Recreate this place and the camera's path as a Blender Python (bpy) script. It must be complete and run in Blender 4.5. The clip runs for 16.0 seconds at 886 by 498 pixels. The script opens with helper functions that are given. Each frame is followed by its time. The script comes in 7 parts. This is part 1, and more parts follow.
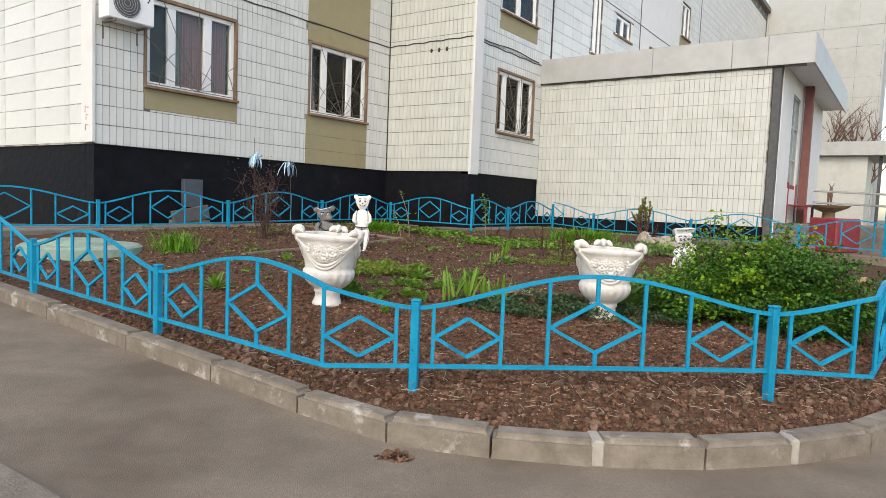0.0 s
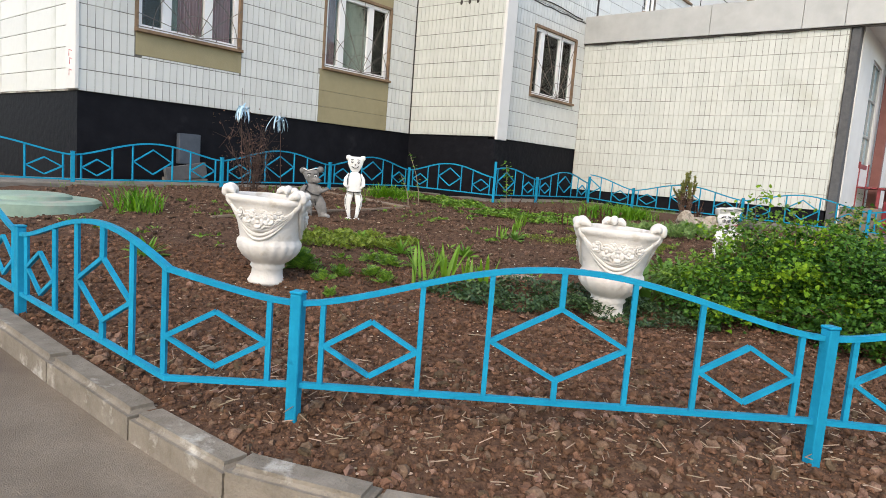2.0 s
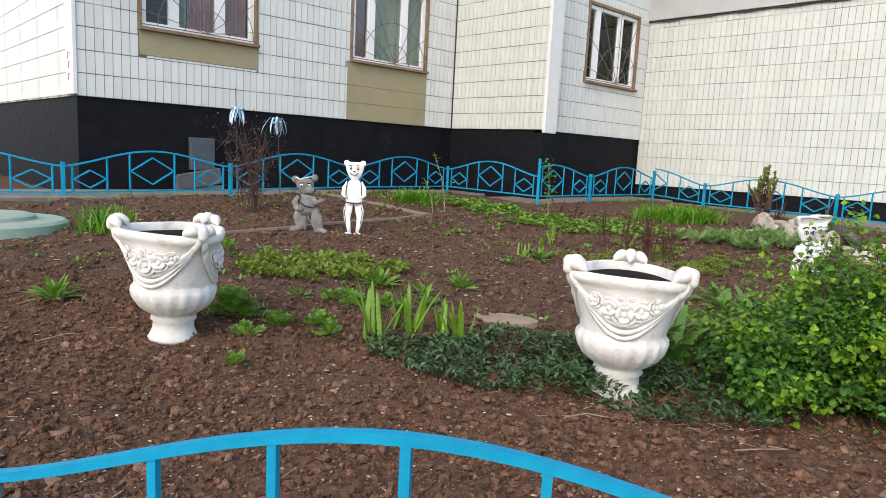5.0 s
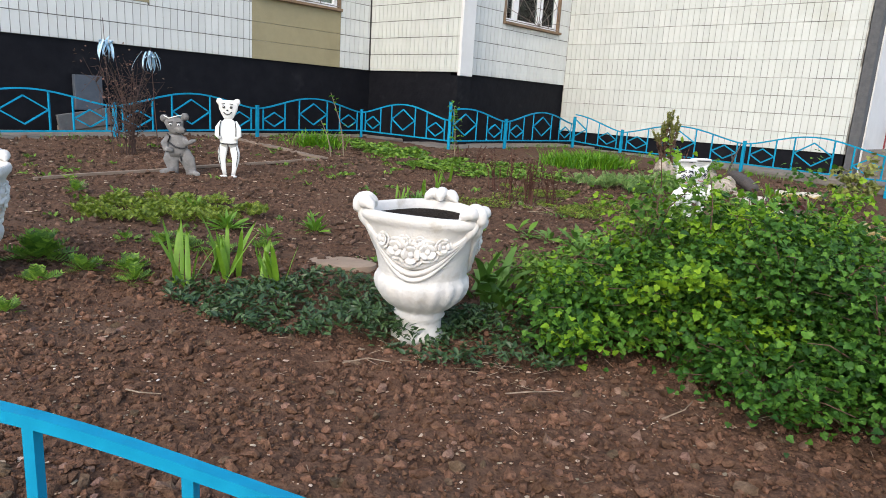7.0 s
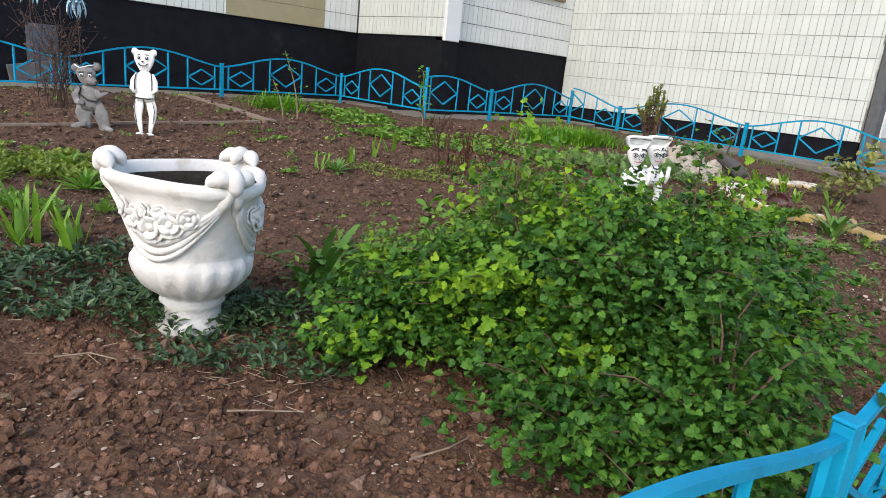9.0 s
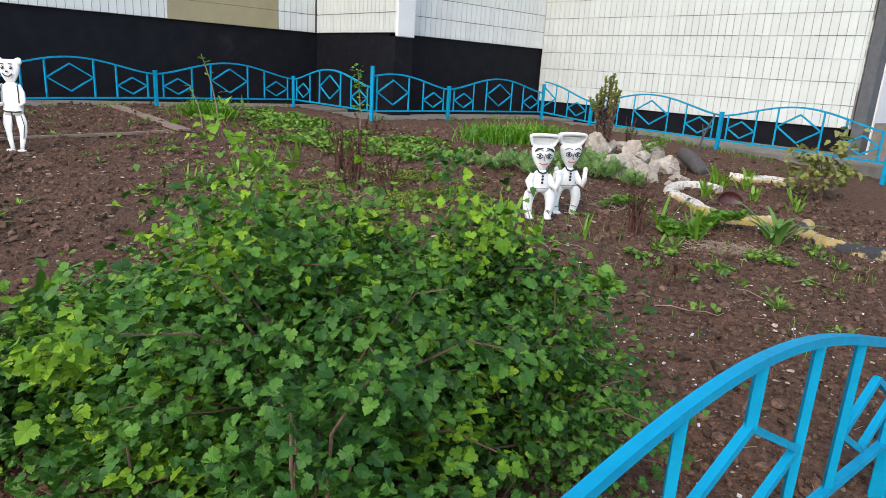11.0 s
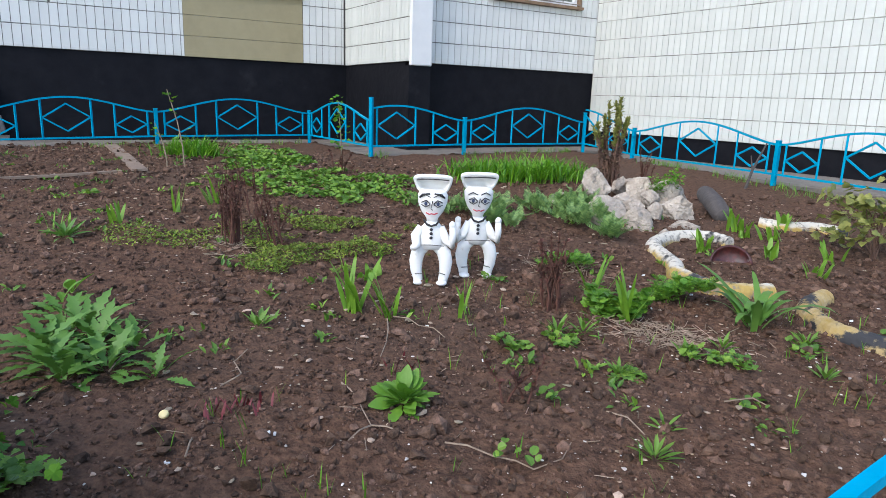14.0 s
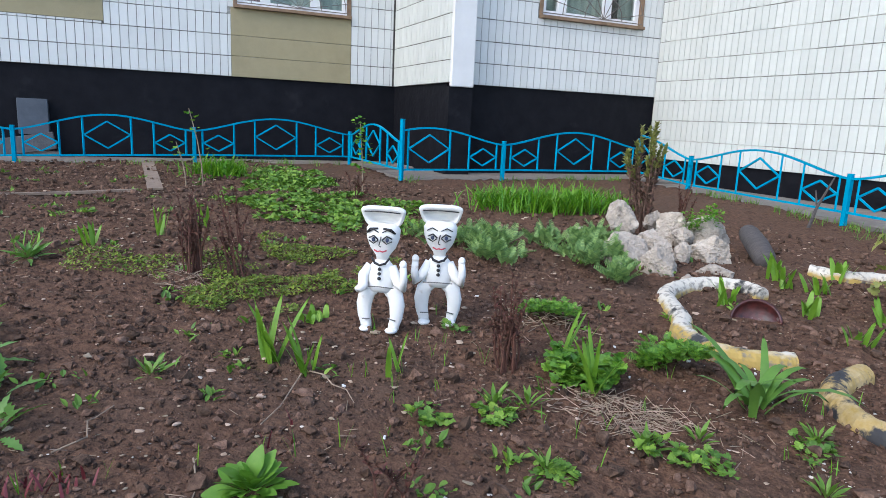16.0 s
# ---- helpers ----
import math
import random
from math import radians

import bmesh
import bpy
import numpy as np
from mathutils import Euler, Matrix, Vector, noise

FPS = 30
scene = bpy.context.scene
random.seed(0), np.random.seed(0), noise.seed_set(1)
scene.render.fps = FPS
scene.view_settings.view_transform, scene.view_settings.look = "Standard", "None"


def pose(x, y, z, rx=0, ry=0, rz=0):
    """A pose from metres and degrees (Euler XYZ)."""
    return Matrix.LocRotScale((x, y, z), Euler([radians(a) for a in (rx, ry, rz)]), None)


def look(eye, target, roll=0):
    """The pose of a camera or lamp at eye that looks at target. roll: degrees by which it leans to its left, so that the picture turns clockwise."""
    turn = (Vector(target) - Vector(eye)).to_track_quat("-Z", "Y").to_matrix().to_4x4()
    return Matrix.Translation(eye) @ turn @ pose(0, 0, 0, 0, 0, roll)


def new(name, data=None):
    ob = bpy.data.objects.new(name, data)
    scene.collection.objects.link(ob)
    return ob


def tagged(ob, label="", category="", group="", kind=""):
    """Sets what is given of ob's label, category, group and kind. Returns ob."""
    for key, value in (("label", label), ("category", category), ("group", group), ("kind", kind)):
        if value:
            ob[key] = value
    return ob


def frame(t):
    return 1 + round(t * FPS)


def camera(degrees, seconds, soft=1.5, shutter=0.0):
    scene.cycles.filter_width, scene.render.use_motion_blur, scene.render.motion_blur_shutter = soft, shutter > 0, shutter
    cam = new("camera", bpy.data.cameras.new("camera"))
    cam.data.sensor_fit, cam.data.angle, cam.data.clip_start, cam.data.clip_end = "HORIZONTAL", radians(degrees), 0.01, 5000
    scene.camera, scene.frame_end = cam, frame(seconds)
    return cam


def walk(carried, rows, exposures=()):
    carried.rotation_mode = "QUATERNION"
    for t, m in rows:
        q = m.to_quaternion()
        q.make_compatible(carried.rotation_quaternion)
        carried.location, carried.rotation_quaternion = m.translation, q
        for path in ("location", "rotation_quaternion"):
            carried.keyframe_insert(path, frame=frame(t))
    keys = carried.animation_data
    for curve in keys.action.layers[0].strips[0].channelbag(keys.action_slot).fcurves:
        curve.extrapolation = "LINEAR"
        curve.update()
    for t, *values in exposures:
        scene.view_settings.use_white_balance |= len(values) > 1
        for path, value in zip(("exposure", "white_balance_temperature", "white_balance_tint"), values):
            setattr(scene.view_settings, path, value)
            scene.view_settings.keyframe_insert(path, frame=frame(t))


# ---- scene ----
cam = camera(68.3, 16.0, soft=0.45)
METRES, EYE, TILT, LEAN, TURN = 9.0, 1.2385, -0.6, 0.0, 0.0
ROWS = [
    (0.0, 0.0, 0.0, 0.0, 0.14, -3.55, -2.28),
    (0.5, 0.0215, 0.0307, -0.002, -2.74, -5.66, -1.96),
    (1.0, 0.0366, 0.0613, -0.0006, 0.04, -3.96, 0.17),
    (1.5, 0.0555, 0.0949, -0.0023, 2.59, -7.17, -2.29),
    (2.0, 0.0658, 0.1288, -0.0027, 4.63, -6.39, -4.38),
    (2.5, 0.0697, 0.1624, 0.0005, 7.91, -7.13, -1.91),
    (3.0, 0.0845, 0.1922, 0.0007, 6.94, -5.11, -4.25),
    (3.5, 0.1024, 0.2185, 0.0138, 7.59, -7.1, -6.35),
    (6.0, 0.1545, 0.2985, 0.0219, 13.31, -7.55, -1.05),
    (6.5, 0.1795, 0.3045, 0.0205, 9.65, -7.57, -1.76),
    (7.0, 0.2128, 0.3118, 0.017, 7.79, -11.89, -3.6),
    (7.5, 0.2345, 0.3335, 0.0182, 6.78, -10.49, -4.62),
    (8.0, 0.2598, 0.3515, 0.0166, 8.52, -8.66, -1.73),
    (8.5, 0.2922, 0.3688, 0.0141, 12.49, -11.89, -4.5),
    (9.0, 0.3134, 0.3958, 0.0135, 11.31, -14.32, -5.74),
    (9.5, 0.3383, 0.4204, 0.0169, 8.58, -12.88, -0.22),
    (10.0, 0.3706, 0.4425, 0.0183, 11.26, -15.22, -2.18),
    (12.5, 0.4855, 0.5861, 0.0249, 18.2, -11.62, -2.17),
    (13.0, 0.5151, 0.6102, 0.0253, 24.69, -12.25, -4.8),
    (13.5, 0.5301, 0.6384, 0.0226, 22.21, -12.72, -6.29),
    (14.0, 0.5453, 0.6664, 0.0252, 23.68, -12.29, -2.06),
    (14.5, 0.5683, 0.6916, 0.0242, 29.76, -14.35, -5.99),
    (15.0, 0.5813, 0.7108, 0.0251, 30.3, -12.17, -5.65),
    (15.5, 0.585, 0.7337, 0.0262, 32.64, -11.79, -4.61),
    (16.0, 0.5864, 0.7509, 0.0284, 31.17, -10.69, -2.86),
]
walk(cam, [(t, pose(0, 0, EYE, TILT, LEAN, TURN) @ pose(METRES * x, METRES * y, METRES * z, 90 + pitch, roll, yaw)) for t, x, y, z, yaw, pitch, roll in ROWS], exposures=[(0.0, 1.2, 7650, 10), (1.0, 1.25, 7600, 10), (3.5, 1.35, 7400, 10), (6.5, 1.4, 7100, 10), (10.0, 1.38, 6950, 10), (12.5, 1.48, 6550, 10), (16.0, 1.46, 6200, 10)])

# ---- world, sun and exposure are set here ----
world = bpy.data.worlds.new("sky")
scene.world = world
world.use_nodes = True
nt = world.node_tree
sky = nt.nodes.new("ShaderNodeTexSky")
sky.sky_type = "NISHITA"
sky.sun_disc = False
sky.sun_elevation = radians(42)
sky.sun_rotation = radians(195)
sky.air_density, sky.dust_density, sky.ozone_density = 1.0, 1.6, 1.5
nt.links.new(sky.outputs[0], nt.nodes["Background"].inputs[0])
nt.nodes["Background"].inputs[1].default_value = 0.15
sun = new("sun", bpy.data.lights.new("sun", "SUN"))
sun.data.energy, sun.data.angle, sun.data.color = 0.4, radians(30), (1.0, 0.94, 0.86)
sun.matrix_world = look((-2.2, -8.2, 7.8), (0, 0, 0))

# ---- frames of reference and the lie of the land ----
RNG = np.random.default_rng(7)
ANG = radians(54.5)
BLD = Matrix.Translation((2.45, 18.25, 0)) @ Matrix.Rotation(ANG, 4, "Z")  # x along the facade, -y out of it
BLDI = BLD.inverted()


def gz(x, y):
    """Height of the garden soil."""
    a = 0.21017 + 0.05276 * x - 0.03448 * y + 0.00097 * x * x - 0.01656 * x * y + 0.01037 * y * y \
        - 0.00015 * x * x * y + 0.00084 * x * y * y - 0.0004 * y ** 3
    return min(0.69, max(0.165, a))


def on(x, y, up=0.0):
    return Vector((x, y, gz(x, y) + up))


# ---- mesh helpers ----
def part(name, bm, material, parent=None, label="", smooth=False):
    me = bpy.data.meshes.new(name)
    bmesh.ops.recalc_face_normals(bm, faces=bm.faces)
    if smooth:
        for f in bm.faces:
            f.smooth = True
    bm.to_mesh(me)
    bm.free()
    for m in material if isinstance(material, (list, tuple)) else [material]:
        me.materials.append(m)
    ob = new(name, me)
    if parent:
        ob.parent = parent
    return tagged(ob, label)


def raw(name, verts, faces, material, parent=None, label="", smooth=False):
    me = bpy.data.meshes.new(name)
    me.from_pydata(np.asarray(verts).tolist(), [], faces if isinstance(faces, list) else np.asarray(faces).tolist())
    if smooth:
        me.polygons.foreach_set("use_smooth", [True] * len(me.polygons))
    me.materials.append(material)
    ob = new(name, me)
    if parent:
        ob.parent = parent
    return tagged(ob, label)


def thing(name, m, label, category, group="", kind=""):
    ob = new(name)
    ob.matrix_world = m
    ob.empty_display_size = 0.1
    return tagged(ob, label, category, group, kind)


def box(bm, lo, hi, m=None, bevel=0.0, mi=0):
    lo, hi = Vector(lo), Vector(hi)
    r = bmesh.ops.create_cube(bm, size=1, matrix=Matrix.Translation((lo + hi) / 2) @ Matrix.Diagonal((*(hi - lo), 1)))
    vs = r["verts"]
    if bevel:
        es = list({e for v in vs for e in v.link_edges})
        r = bmesh.ops.bevel(bm, geom=es, offset=bevel, segments=1, affect="EDGES")
        vs = list({v for f in r["faces"] for v in f.verts} | {v for v in vs if v.is_valid})
    if m:
        bmesh.ops.transform(bm, matrix=m, verts=vs)
    for f in {f for v in vs for f in v.link_faces}:
        f.material_index = mi
    return vs


def tube(bm, pts, radii, n=8, flat=1.0, mi=0, caps=True, up=None):
    """A round limb through the points; flat squeezes it along its second axis."""
    pts = [Vector(p) for p in pts]
    rings = []
    side = None
    for i, p in enumerate(pts):
        d = (pts[min(i + 1, len(pts) - 1)] - pts[max(i - 1, 0)]).normalized()
        if side is None:
            ref = Vector(up) if up else (Vector((0, 1, 0)) if abs(d.y) < 0.9 else Vector((1, 0, 0)))
            side = d.cross(ref).normalized()
        side = (side - d * side.dot(d)).normalized()
        other = d.cross(side)
        r = radii[i] if isinstance(radii, (list, tuple)) else radii
        rings.append([bm.verts.new(p + side * (r * math.cos(a)) + other * (r * flat * math.sin(a)))
                      for a in (2 * math.pi * (k + 0.5) / n for k in range(n))])
    for a, b in zip(rings, rings[1:]):
        for k in range(n):
            bm.faces.new((a[k], a[(k + 1) % n], b[(k + 1) % n], b[k])).material_index = mi
    if caps:
        bm.faces.new(rings[0]).material_index = mi
        bm.faces.new(rings[-1]).material_index = mi


def bar(bm, pts, w, h=None, mi=0):
    """A square-section bar through the points, kept upright."""
    h = h or w
    pts = [Vector(p) for p in pts]
    rings = []
    for i, p in enumerate(pts):
        d = (pts[min(i + 1, len(pts) - 1)] - pts[max(i - 1, 0)]).normalized()
        ref = Vector((0, 0, 1)) if abs(d.z) < 0.97 else Vector((1, 0, 0))
        s = d.cross(ref).normalized()
        o = s.cross(d).normalized()
        rings.append([bm.verts.new(p + s * (a * w / 2) + o * (b * h / 2)) for a, b in ((-1, -1), (1, -1), (1, 1), (-1, 1))])
    for a, b in zip(rings, rings[1:]):
        for k in range(4):
            bm.faces.new((a[k], a[(k + 1) % 4], b[(k + 1) % 4], b[k])).material_index = mi
    bm.faces.new(rings[0]).material_index = mi
    bm.faces.new(rings[-1]).material_index = mi


def ball(bm, c, r, m=None, sub=2, mi=0):
    r = r if isinstance(r, (tuple, list)) else (r, r, r)
    M = Matrix.Translation(c) @ (m or Matrix()) @ Matrix.Diagonal((*r, 1))
    vs = bmesh.ops.create_icosphere(bm, subdivisions=sub, radius=1, matrix=M)["verts"]
    for f in {f for v in vs for f in v.link_faces}:
        f.material_index = mi
    return vs


# ---- materials ----
def mat(name, c1, c2, scale=6.0, rough=0.8, bump=0.2, bscale=60.0, c3=None, s3=1.2, t3=0.55, w3=0.12, vary=0.0, island=0.0,
        metal=0.0, trans=0.0, spec=0.5, dist=0.01, rvar=0.1, stretch=(1, 1, 1), hue=0.0175):
    """Two colours mixed by fine noise, a third in larger patches; vary: by object, island: by piece."""
    m = bpy.data.materials.new(name)
    m.use_nodes = True
    t = m.node_tree
    N, L = t.nodes.new, t.links.new
    b = t.nodes["Principled BSDF"]
    co = N("ShaderNodeTexCoord")
    mp = N("ShaderNodeMapping")
    mp.inputs["Scale"].default_value = stretch
    L(co.outputs["Object"], mp.inputs[0])
    n1 = N("ShaderNodeTexNoise")
    n1.inputs["Scale"].default_value, n1.inputs["Detail"].default_value, n1.inputs["Roughness"].default_value = scale, 6, 0.65
    L(mp.outputs[0], n1.inputs["Vector"])
    r1 = N("ShaderNodeMapRange")
    r1.inputs["From Min"].default_value, r1.inputs["From Max"].default_value = 0.3, 0.7
    L(n1.outputs[0], r1.inputs[0])
    mix = N("ShaderNodeMix")
    mix.data_type = "RGBA"
    mix.inputs[6].default_value, mix.inputs[7].default_value = (*c1, 1), (*c2, 1)
    L(r1.outputs[0], mix.inputs[0])
    col = mix.outputs[2]
    if c3:
        n3 = N("ShaderNodeTexNoise")
        n3.inputs["Scale"].default_value, n3.inputs["Detail"].default_value = s3, 7
        n3.inputs["Roughness"].default_value = 0.6
        L(mp.outputs[0], n3.inputs["Vector"])
        r3 = N("ShaderNodeMapRange")
        r3.inputs["From Min"].default_value, r3.inputs["From Max"].default_value = t3, t3 + w3
        L(n3.outputs[0], r3.inputs[0])
        m3 = N("ShaderNodeMix")
        m3.data_type = "RGBA"
        m3.inputs[7].default_value = (*c3, 1)
        L(r3.outputs[0], m3.inputs[0])
        L(col, m3.inputs[6])
        col = m3.outputs[2]
    for amount, src, out in ((vary, "ShaderNodeObjectInfo", "Random"), (island, "ShaderNodeNewGeometry", "Random Per Island")):
        if amount:
            o = N(src)
            rr = N("ShaderNodeMapRange")
            rr.inputs["To Min"].default_value, rr.inputs["To Max"].default_value = 1 - amount, 1 + amount
            L(o.outputs[out], rr.inputs[0])
            hv = N("ShaderNodeHueSaturation")
            L(rr.outputs[0], hv.inputs["Value"])
            if src == "ShaderNodeNewGeometry":
                rh = N("ShaderNodeMapRange")
                rh.inputs["To Min"].default_value, rh.inputs["To Max"].default_value = 0.5 + hue, 0.5 - hue
                L(o.outputs[out], rh.inputs[0])
                L(rh.outputs[0], hv.inputs["Hue"])
            L(col, hv.inputs["Color"])
            col = hv.outputs[0]
    L(col, b.inputs["Base Color"])
    rr = N("ShaderNodeMapRange")
    rr.inputs["To Min"].default_value, rr.inputs["To Max"].default_value = max(0.02, rough - rvar), min(1, rough + rvar)
    L(n1.outputs[0], rr.inputs[0])
    L(rr.outputs[0], b.inputs["Roughness"])
    b.inputs["Metallic"].default_value = metal
    b.inputs["Specular IOR Level"].default_value = spec
    if bump:
        n2 = N("ShaderNodeTexNoise")
        n2.inputs["Scale"].default_value, n2.inputs["Detail"].default_value = bscale, 5
        L(mp.outputs[0], n2.inputs["Vector"])
        bp = N("ShaderNodeBump")
        bp.inputs["Strength"].default_value, bp.inputs["Distance"].default_value = bump, dist
        L(n2.outputs[0], bp.inputs["Height"])
        L(bp.outputs[0], b.inputs["Normal"])
    if trans:
        tr = N("ShaderNodeBsdfTranslucent")
        L(col, tr.inputs["Color"])
        ms = N("ShaderNodeMixShader")
        ms.inputs[0].default_value = trans
        L(b.outputs[0], ms.inputs[1])
        L(tr.outputs[0], ms.inputs[2])
        L(ms.outputs[0], t.nodes["Material Output"].inputs[0])
    return m


ASPHALT = mat("asphalt", (0.2, 0.162, 0.122), (0.275, 0.226, 0.172), 55, 0.85, 0.6, 200, (0.145, 0.112, 0.082), 0.9, 0.44, 0.2, spec=0.3)
KERB = mat("kerb concrete", (0.15, 0.124, 0.094), (0.27, 0.235, 0.19), 9, 0.9, 0.7, 90, (0.44, 0.41, 0.36), 5.5, 0.58, 0.1, vary=0.1)
MORTAR = mat("mortar", (0.34, 0.315, 0.27), (0.42, 0.39, 0.34), 20, 0.95, 0.5, 90)
CONCRETE = mat("pavement concrete", (0.15, 0.13, 0.112), (0.22, 0.2, 0.172), 8, 0.9, 0.4, 80, (0.1, 0.08, 0.064), 1.5, 0.55, 0.2)
SOIL = mat("garden soil", (0.036, 0.019, 0.0125), (0.165, 0.093, 0.059), 26, 0.95, 0.8, 60, (0.095, 0.06, 0.042), 0.9, 0.5, 0.25, dist=0.02, spec=0.15)
CLOD = mat("soil clod", (0.066, 0.033, 0.02), (0.21, 0.116, 0.073), 30, 0.95, 0.9, 110, spec=0.15, island=0.34, hue=0.004)
FARCLOD = mat("crumbled soil clod", (0.042, 0.025, 0.018), (0.185, 0.115, 0.08), 24, 0.95, 0.9, 90, spec=0.15, island=0.5, hue=0.004)
DRYCLOD = mat("dry soil clod", (0.095, 0.056, 0.037), (0.25, 0.165, 0.112), 30, 0.95, 0.9, 110, spec=0.15, island=0.45)
BITS = mat("dry leaf bits", (0.24, 0.17, 0.11), (0.46, 0.37, 0.27), 30, 0.9, 0.2, 60, island=0.4)
CHIP = mat("pale grit", (0.36, 0.32, 0.27), (0.68, 0.64, 0.58), 40, 0.8, 0.2, 90, island=0.35)
BLUE = mat("blue enamel paint", (0.0002, 0.215, 0.37), (0.0005, 0.275, 0.455), 12, 0.38, 0.25, 30, (0.002, 0.14, 0.25), 7, 0.62, 0.1, vary=0.06, spec=0.05)
TILE = mat("white facade tile", (0.585, 0.597, 0.578), (0.645, 0.657, 0.636), 5, 0.42, 0.08, 30, (0.5, 0.505, 0.465), 1.3, 0.56, 0.2, vary=0.05, island=0.05)
TILEC = mat("cream facade tile", (0.515, 0.54, 0.51), (0.575, 0.6, 0.565), 5, 0.42, 0.08, 30, (0.47, 0.48, 0.42), 1.1, 0.55, 0.2, vary=0.05, island=0.05)
JOINT = mat("tile joint", (0.09, 0.085, 0.076), (0.17, 0.16, 0.145), 12, 0.95, 0.3, 60, (0.4, 0.39, 0.36), 2.3, 0.52, 0.1)
PALEJOINT = mat("pale mortared tile joint", (0.12, 0.115, 0.1), (0.2, 0.19, 0.17), 12, 0.95, 0.3, 60, (0.46, 0.46, 0.42), 2.0, 0.44, 0.12)
PANEL = mat("white panel paint", (0.64, 0.64, 0.63), (0.7, 0.7, 0.69), 3, 0.7, 0.2, 25, (0.6, 0.585, 0.55), 0.8, 0.58, 0.2)
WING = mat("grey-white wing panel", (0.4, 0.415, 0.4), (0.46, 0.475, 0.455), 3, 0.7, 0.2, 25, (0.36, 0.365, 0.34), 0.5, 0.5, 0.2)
BEIGE = mat("beige panel", (0.29, 0.25, 0.145), (0.33, 0.285, 0.17), 5, 0.8, 0.25, 60, (0.25, 0.215, 0.125), 1.1, 0.55, 0.2)
PLINTH = mat("black plinth paint", (0.006, 0.0065, 0.009), (0.012, 0.0125, 0.016), 4, 0.6, 0.5, 9, (0.02, 0.02, 0.024), 2.2, 0.62, 0.15, dist=0.02, spec=0.07)
SEAM = mat("bitumen seam", (0.03, 0.028, 0.026), (0.06, 0.055, 0.05), 20, 0.9, 0.4, 60)
PVC = mat("white window plastic", (0.78, 0.79, 0.8), (0.82, 0.83, 0.84), 6, 0.4, 0.05, 30)
BROWN = mat("weathered brown timber", (0.16, 0.1, 0.06), (0.27, 0.18, 0.11), 10, 0.8, 0.4, 70, (0.1, 0.065, 0.04), 3, 0.55, 0.2)
PEAT = mat("dark potting soil", (0.012, 0.009, 0.007), (0.035, 0.025, 0.018), 30, 0.95, 1.0, 60, dist=0.03, spec=0.1)
DEADLEAF = mat("dead brown leaves", (0.09, 0.045, 0.025), (0.2, 0.11, 0.06), 20, 0.9, 0.3, 60, island=0.4)
IRON = mat("rusty grille", (0.1, 0.085, 0.075), (0.2, 0.17, 0.15), 30, 0.7, 0.3, 80)
# dimness of the interiors is put into this dark base colour
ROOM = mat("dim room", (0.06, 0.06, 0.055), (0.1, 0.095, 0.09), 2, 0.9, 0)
CURTAIN = mat("pink curtain", (0.66, 0.32, 0.38), (0.8, 0.46, 0.52), 8, 0.9, 0.3, 30, stretch=(1, 1, 0.1))
NET = mat("grey net curtain", (0.58, 0.63, 0.58), (0.74, 0.77, 0.72), 6, 0.9, 0.3, 30, stretch=(1, 1, 0.1))
ZINC = mat("grey sheet metal", (0.4, 0.41, 0.405), (0.47, 0.48, 0.475), 3, 0.5, 0.1, 8, (0.34, 0.35, 0.345), 0.7, 0.55, 0.2, metal=0.2)
STUCCO = mat("grey rendered column", (0.07, 0.073, 0.078), (0.11, 0.113, 0.118), 9, 0.9, 0.7, 40)
PLASTER = mat("white plaster of the urns", (0.6, 0.575, 0.54), (0.7, 0.675, 0.64), 7, 0.75, 0.5, 45, (0.42, 0.37, 0.3), 5.5, 0.6, 0.15)
FIGURE = mat("white figure paint", (0.68, 0.68, 0.66), (0.76, 0.76, 0.74), 14, 0.6, 0.15, 50, (0.46, 0.4, 0.33), 9, 0.62, 0.1)
GREYFIG = mat("grey figure paint", (0.1, 0.097, 0.094), (0.2, 0.195, 0.19), 18, 0.75, 0.2, 50, (0.3, 0.29, 0.28), 9, 0.58, 0.1)
BLACK = mat("black paint", (0.012, 0.012, 0.014), (0.02, 0.02, 0.024), 20, 0.6, 0.1, 50)
NAVY = mat("dark blue paint", (0.02, 0.03, 0.08), (0.03, 0.045, 0.1), 20, 0.6, 0)
LIPS = mat("red lip paint", (0.45, 0.05, 0.08), (0.5, 0.07, 0.1), 20, 0.6, 0)
ROCK = mat("limestone", (0.28, 0.235, 0.185), (0.52, 0.46, 0.385), 7, 0.9, 1.0, 30, (0.13, 0.1, 0.075), 5, 0.56, 0.15, vary=0.12, dist=0.03)
LOG = mat("dark bark", (0.045, 0.04, 0.04), (0.1, 0.088, 0.082), 20, 0.9, 0.8, 60, stretch=(1, 1, 4))
BOARD = mat("weathered board", (0.17, 0.12, 0.088), (0.26, 0.195, 0.145), 10, 0.9, 0.5, 60, (0.17, 0.12, 0.09), 3, 0.55, 0.2)
MANHOLE = mat("pale green concrete", (0.2, 0.3, 0.24), (0.28, 0.38, 0.31), 8, 0.85, 0.4, 60, (0.33, 0.32, 0.27), 3, 0.55, 0.15)
TWIG = mat("dry twig", (0.1, 0.055, 0.038), (0.17, 0.1, 0.07), 20, 0.9, 0.3, 60, island=0.3)
DARKTWIG = mat("dark bare branches", (0.04, 0.022, 0.018), (0.085, 0.05, 0.038), 20, 0.9, 0.3, 60, island=0.3)
STRAW = mat("dry straw", (0.18, 0.125, 0.088), (0.33, 0.255, 0.18), 20, 0.9, 0.2, 60, island=0.3)
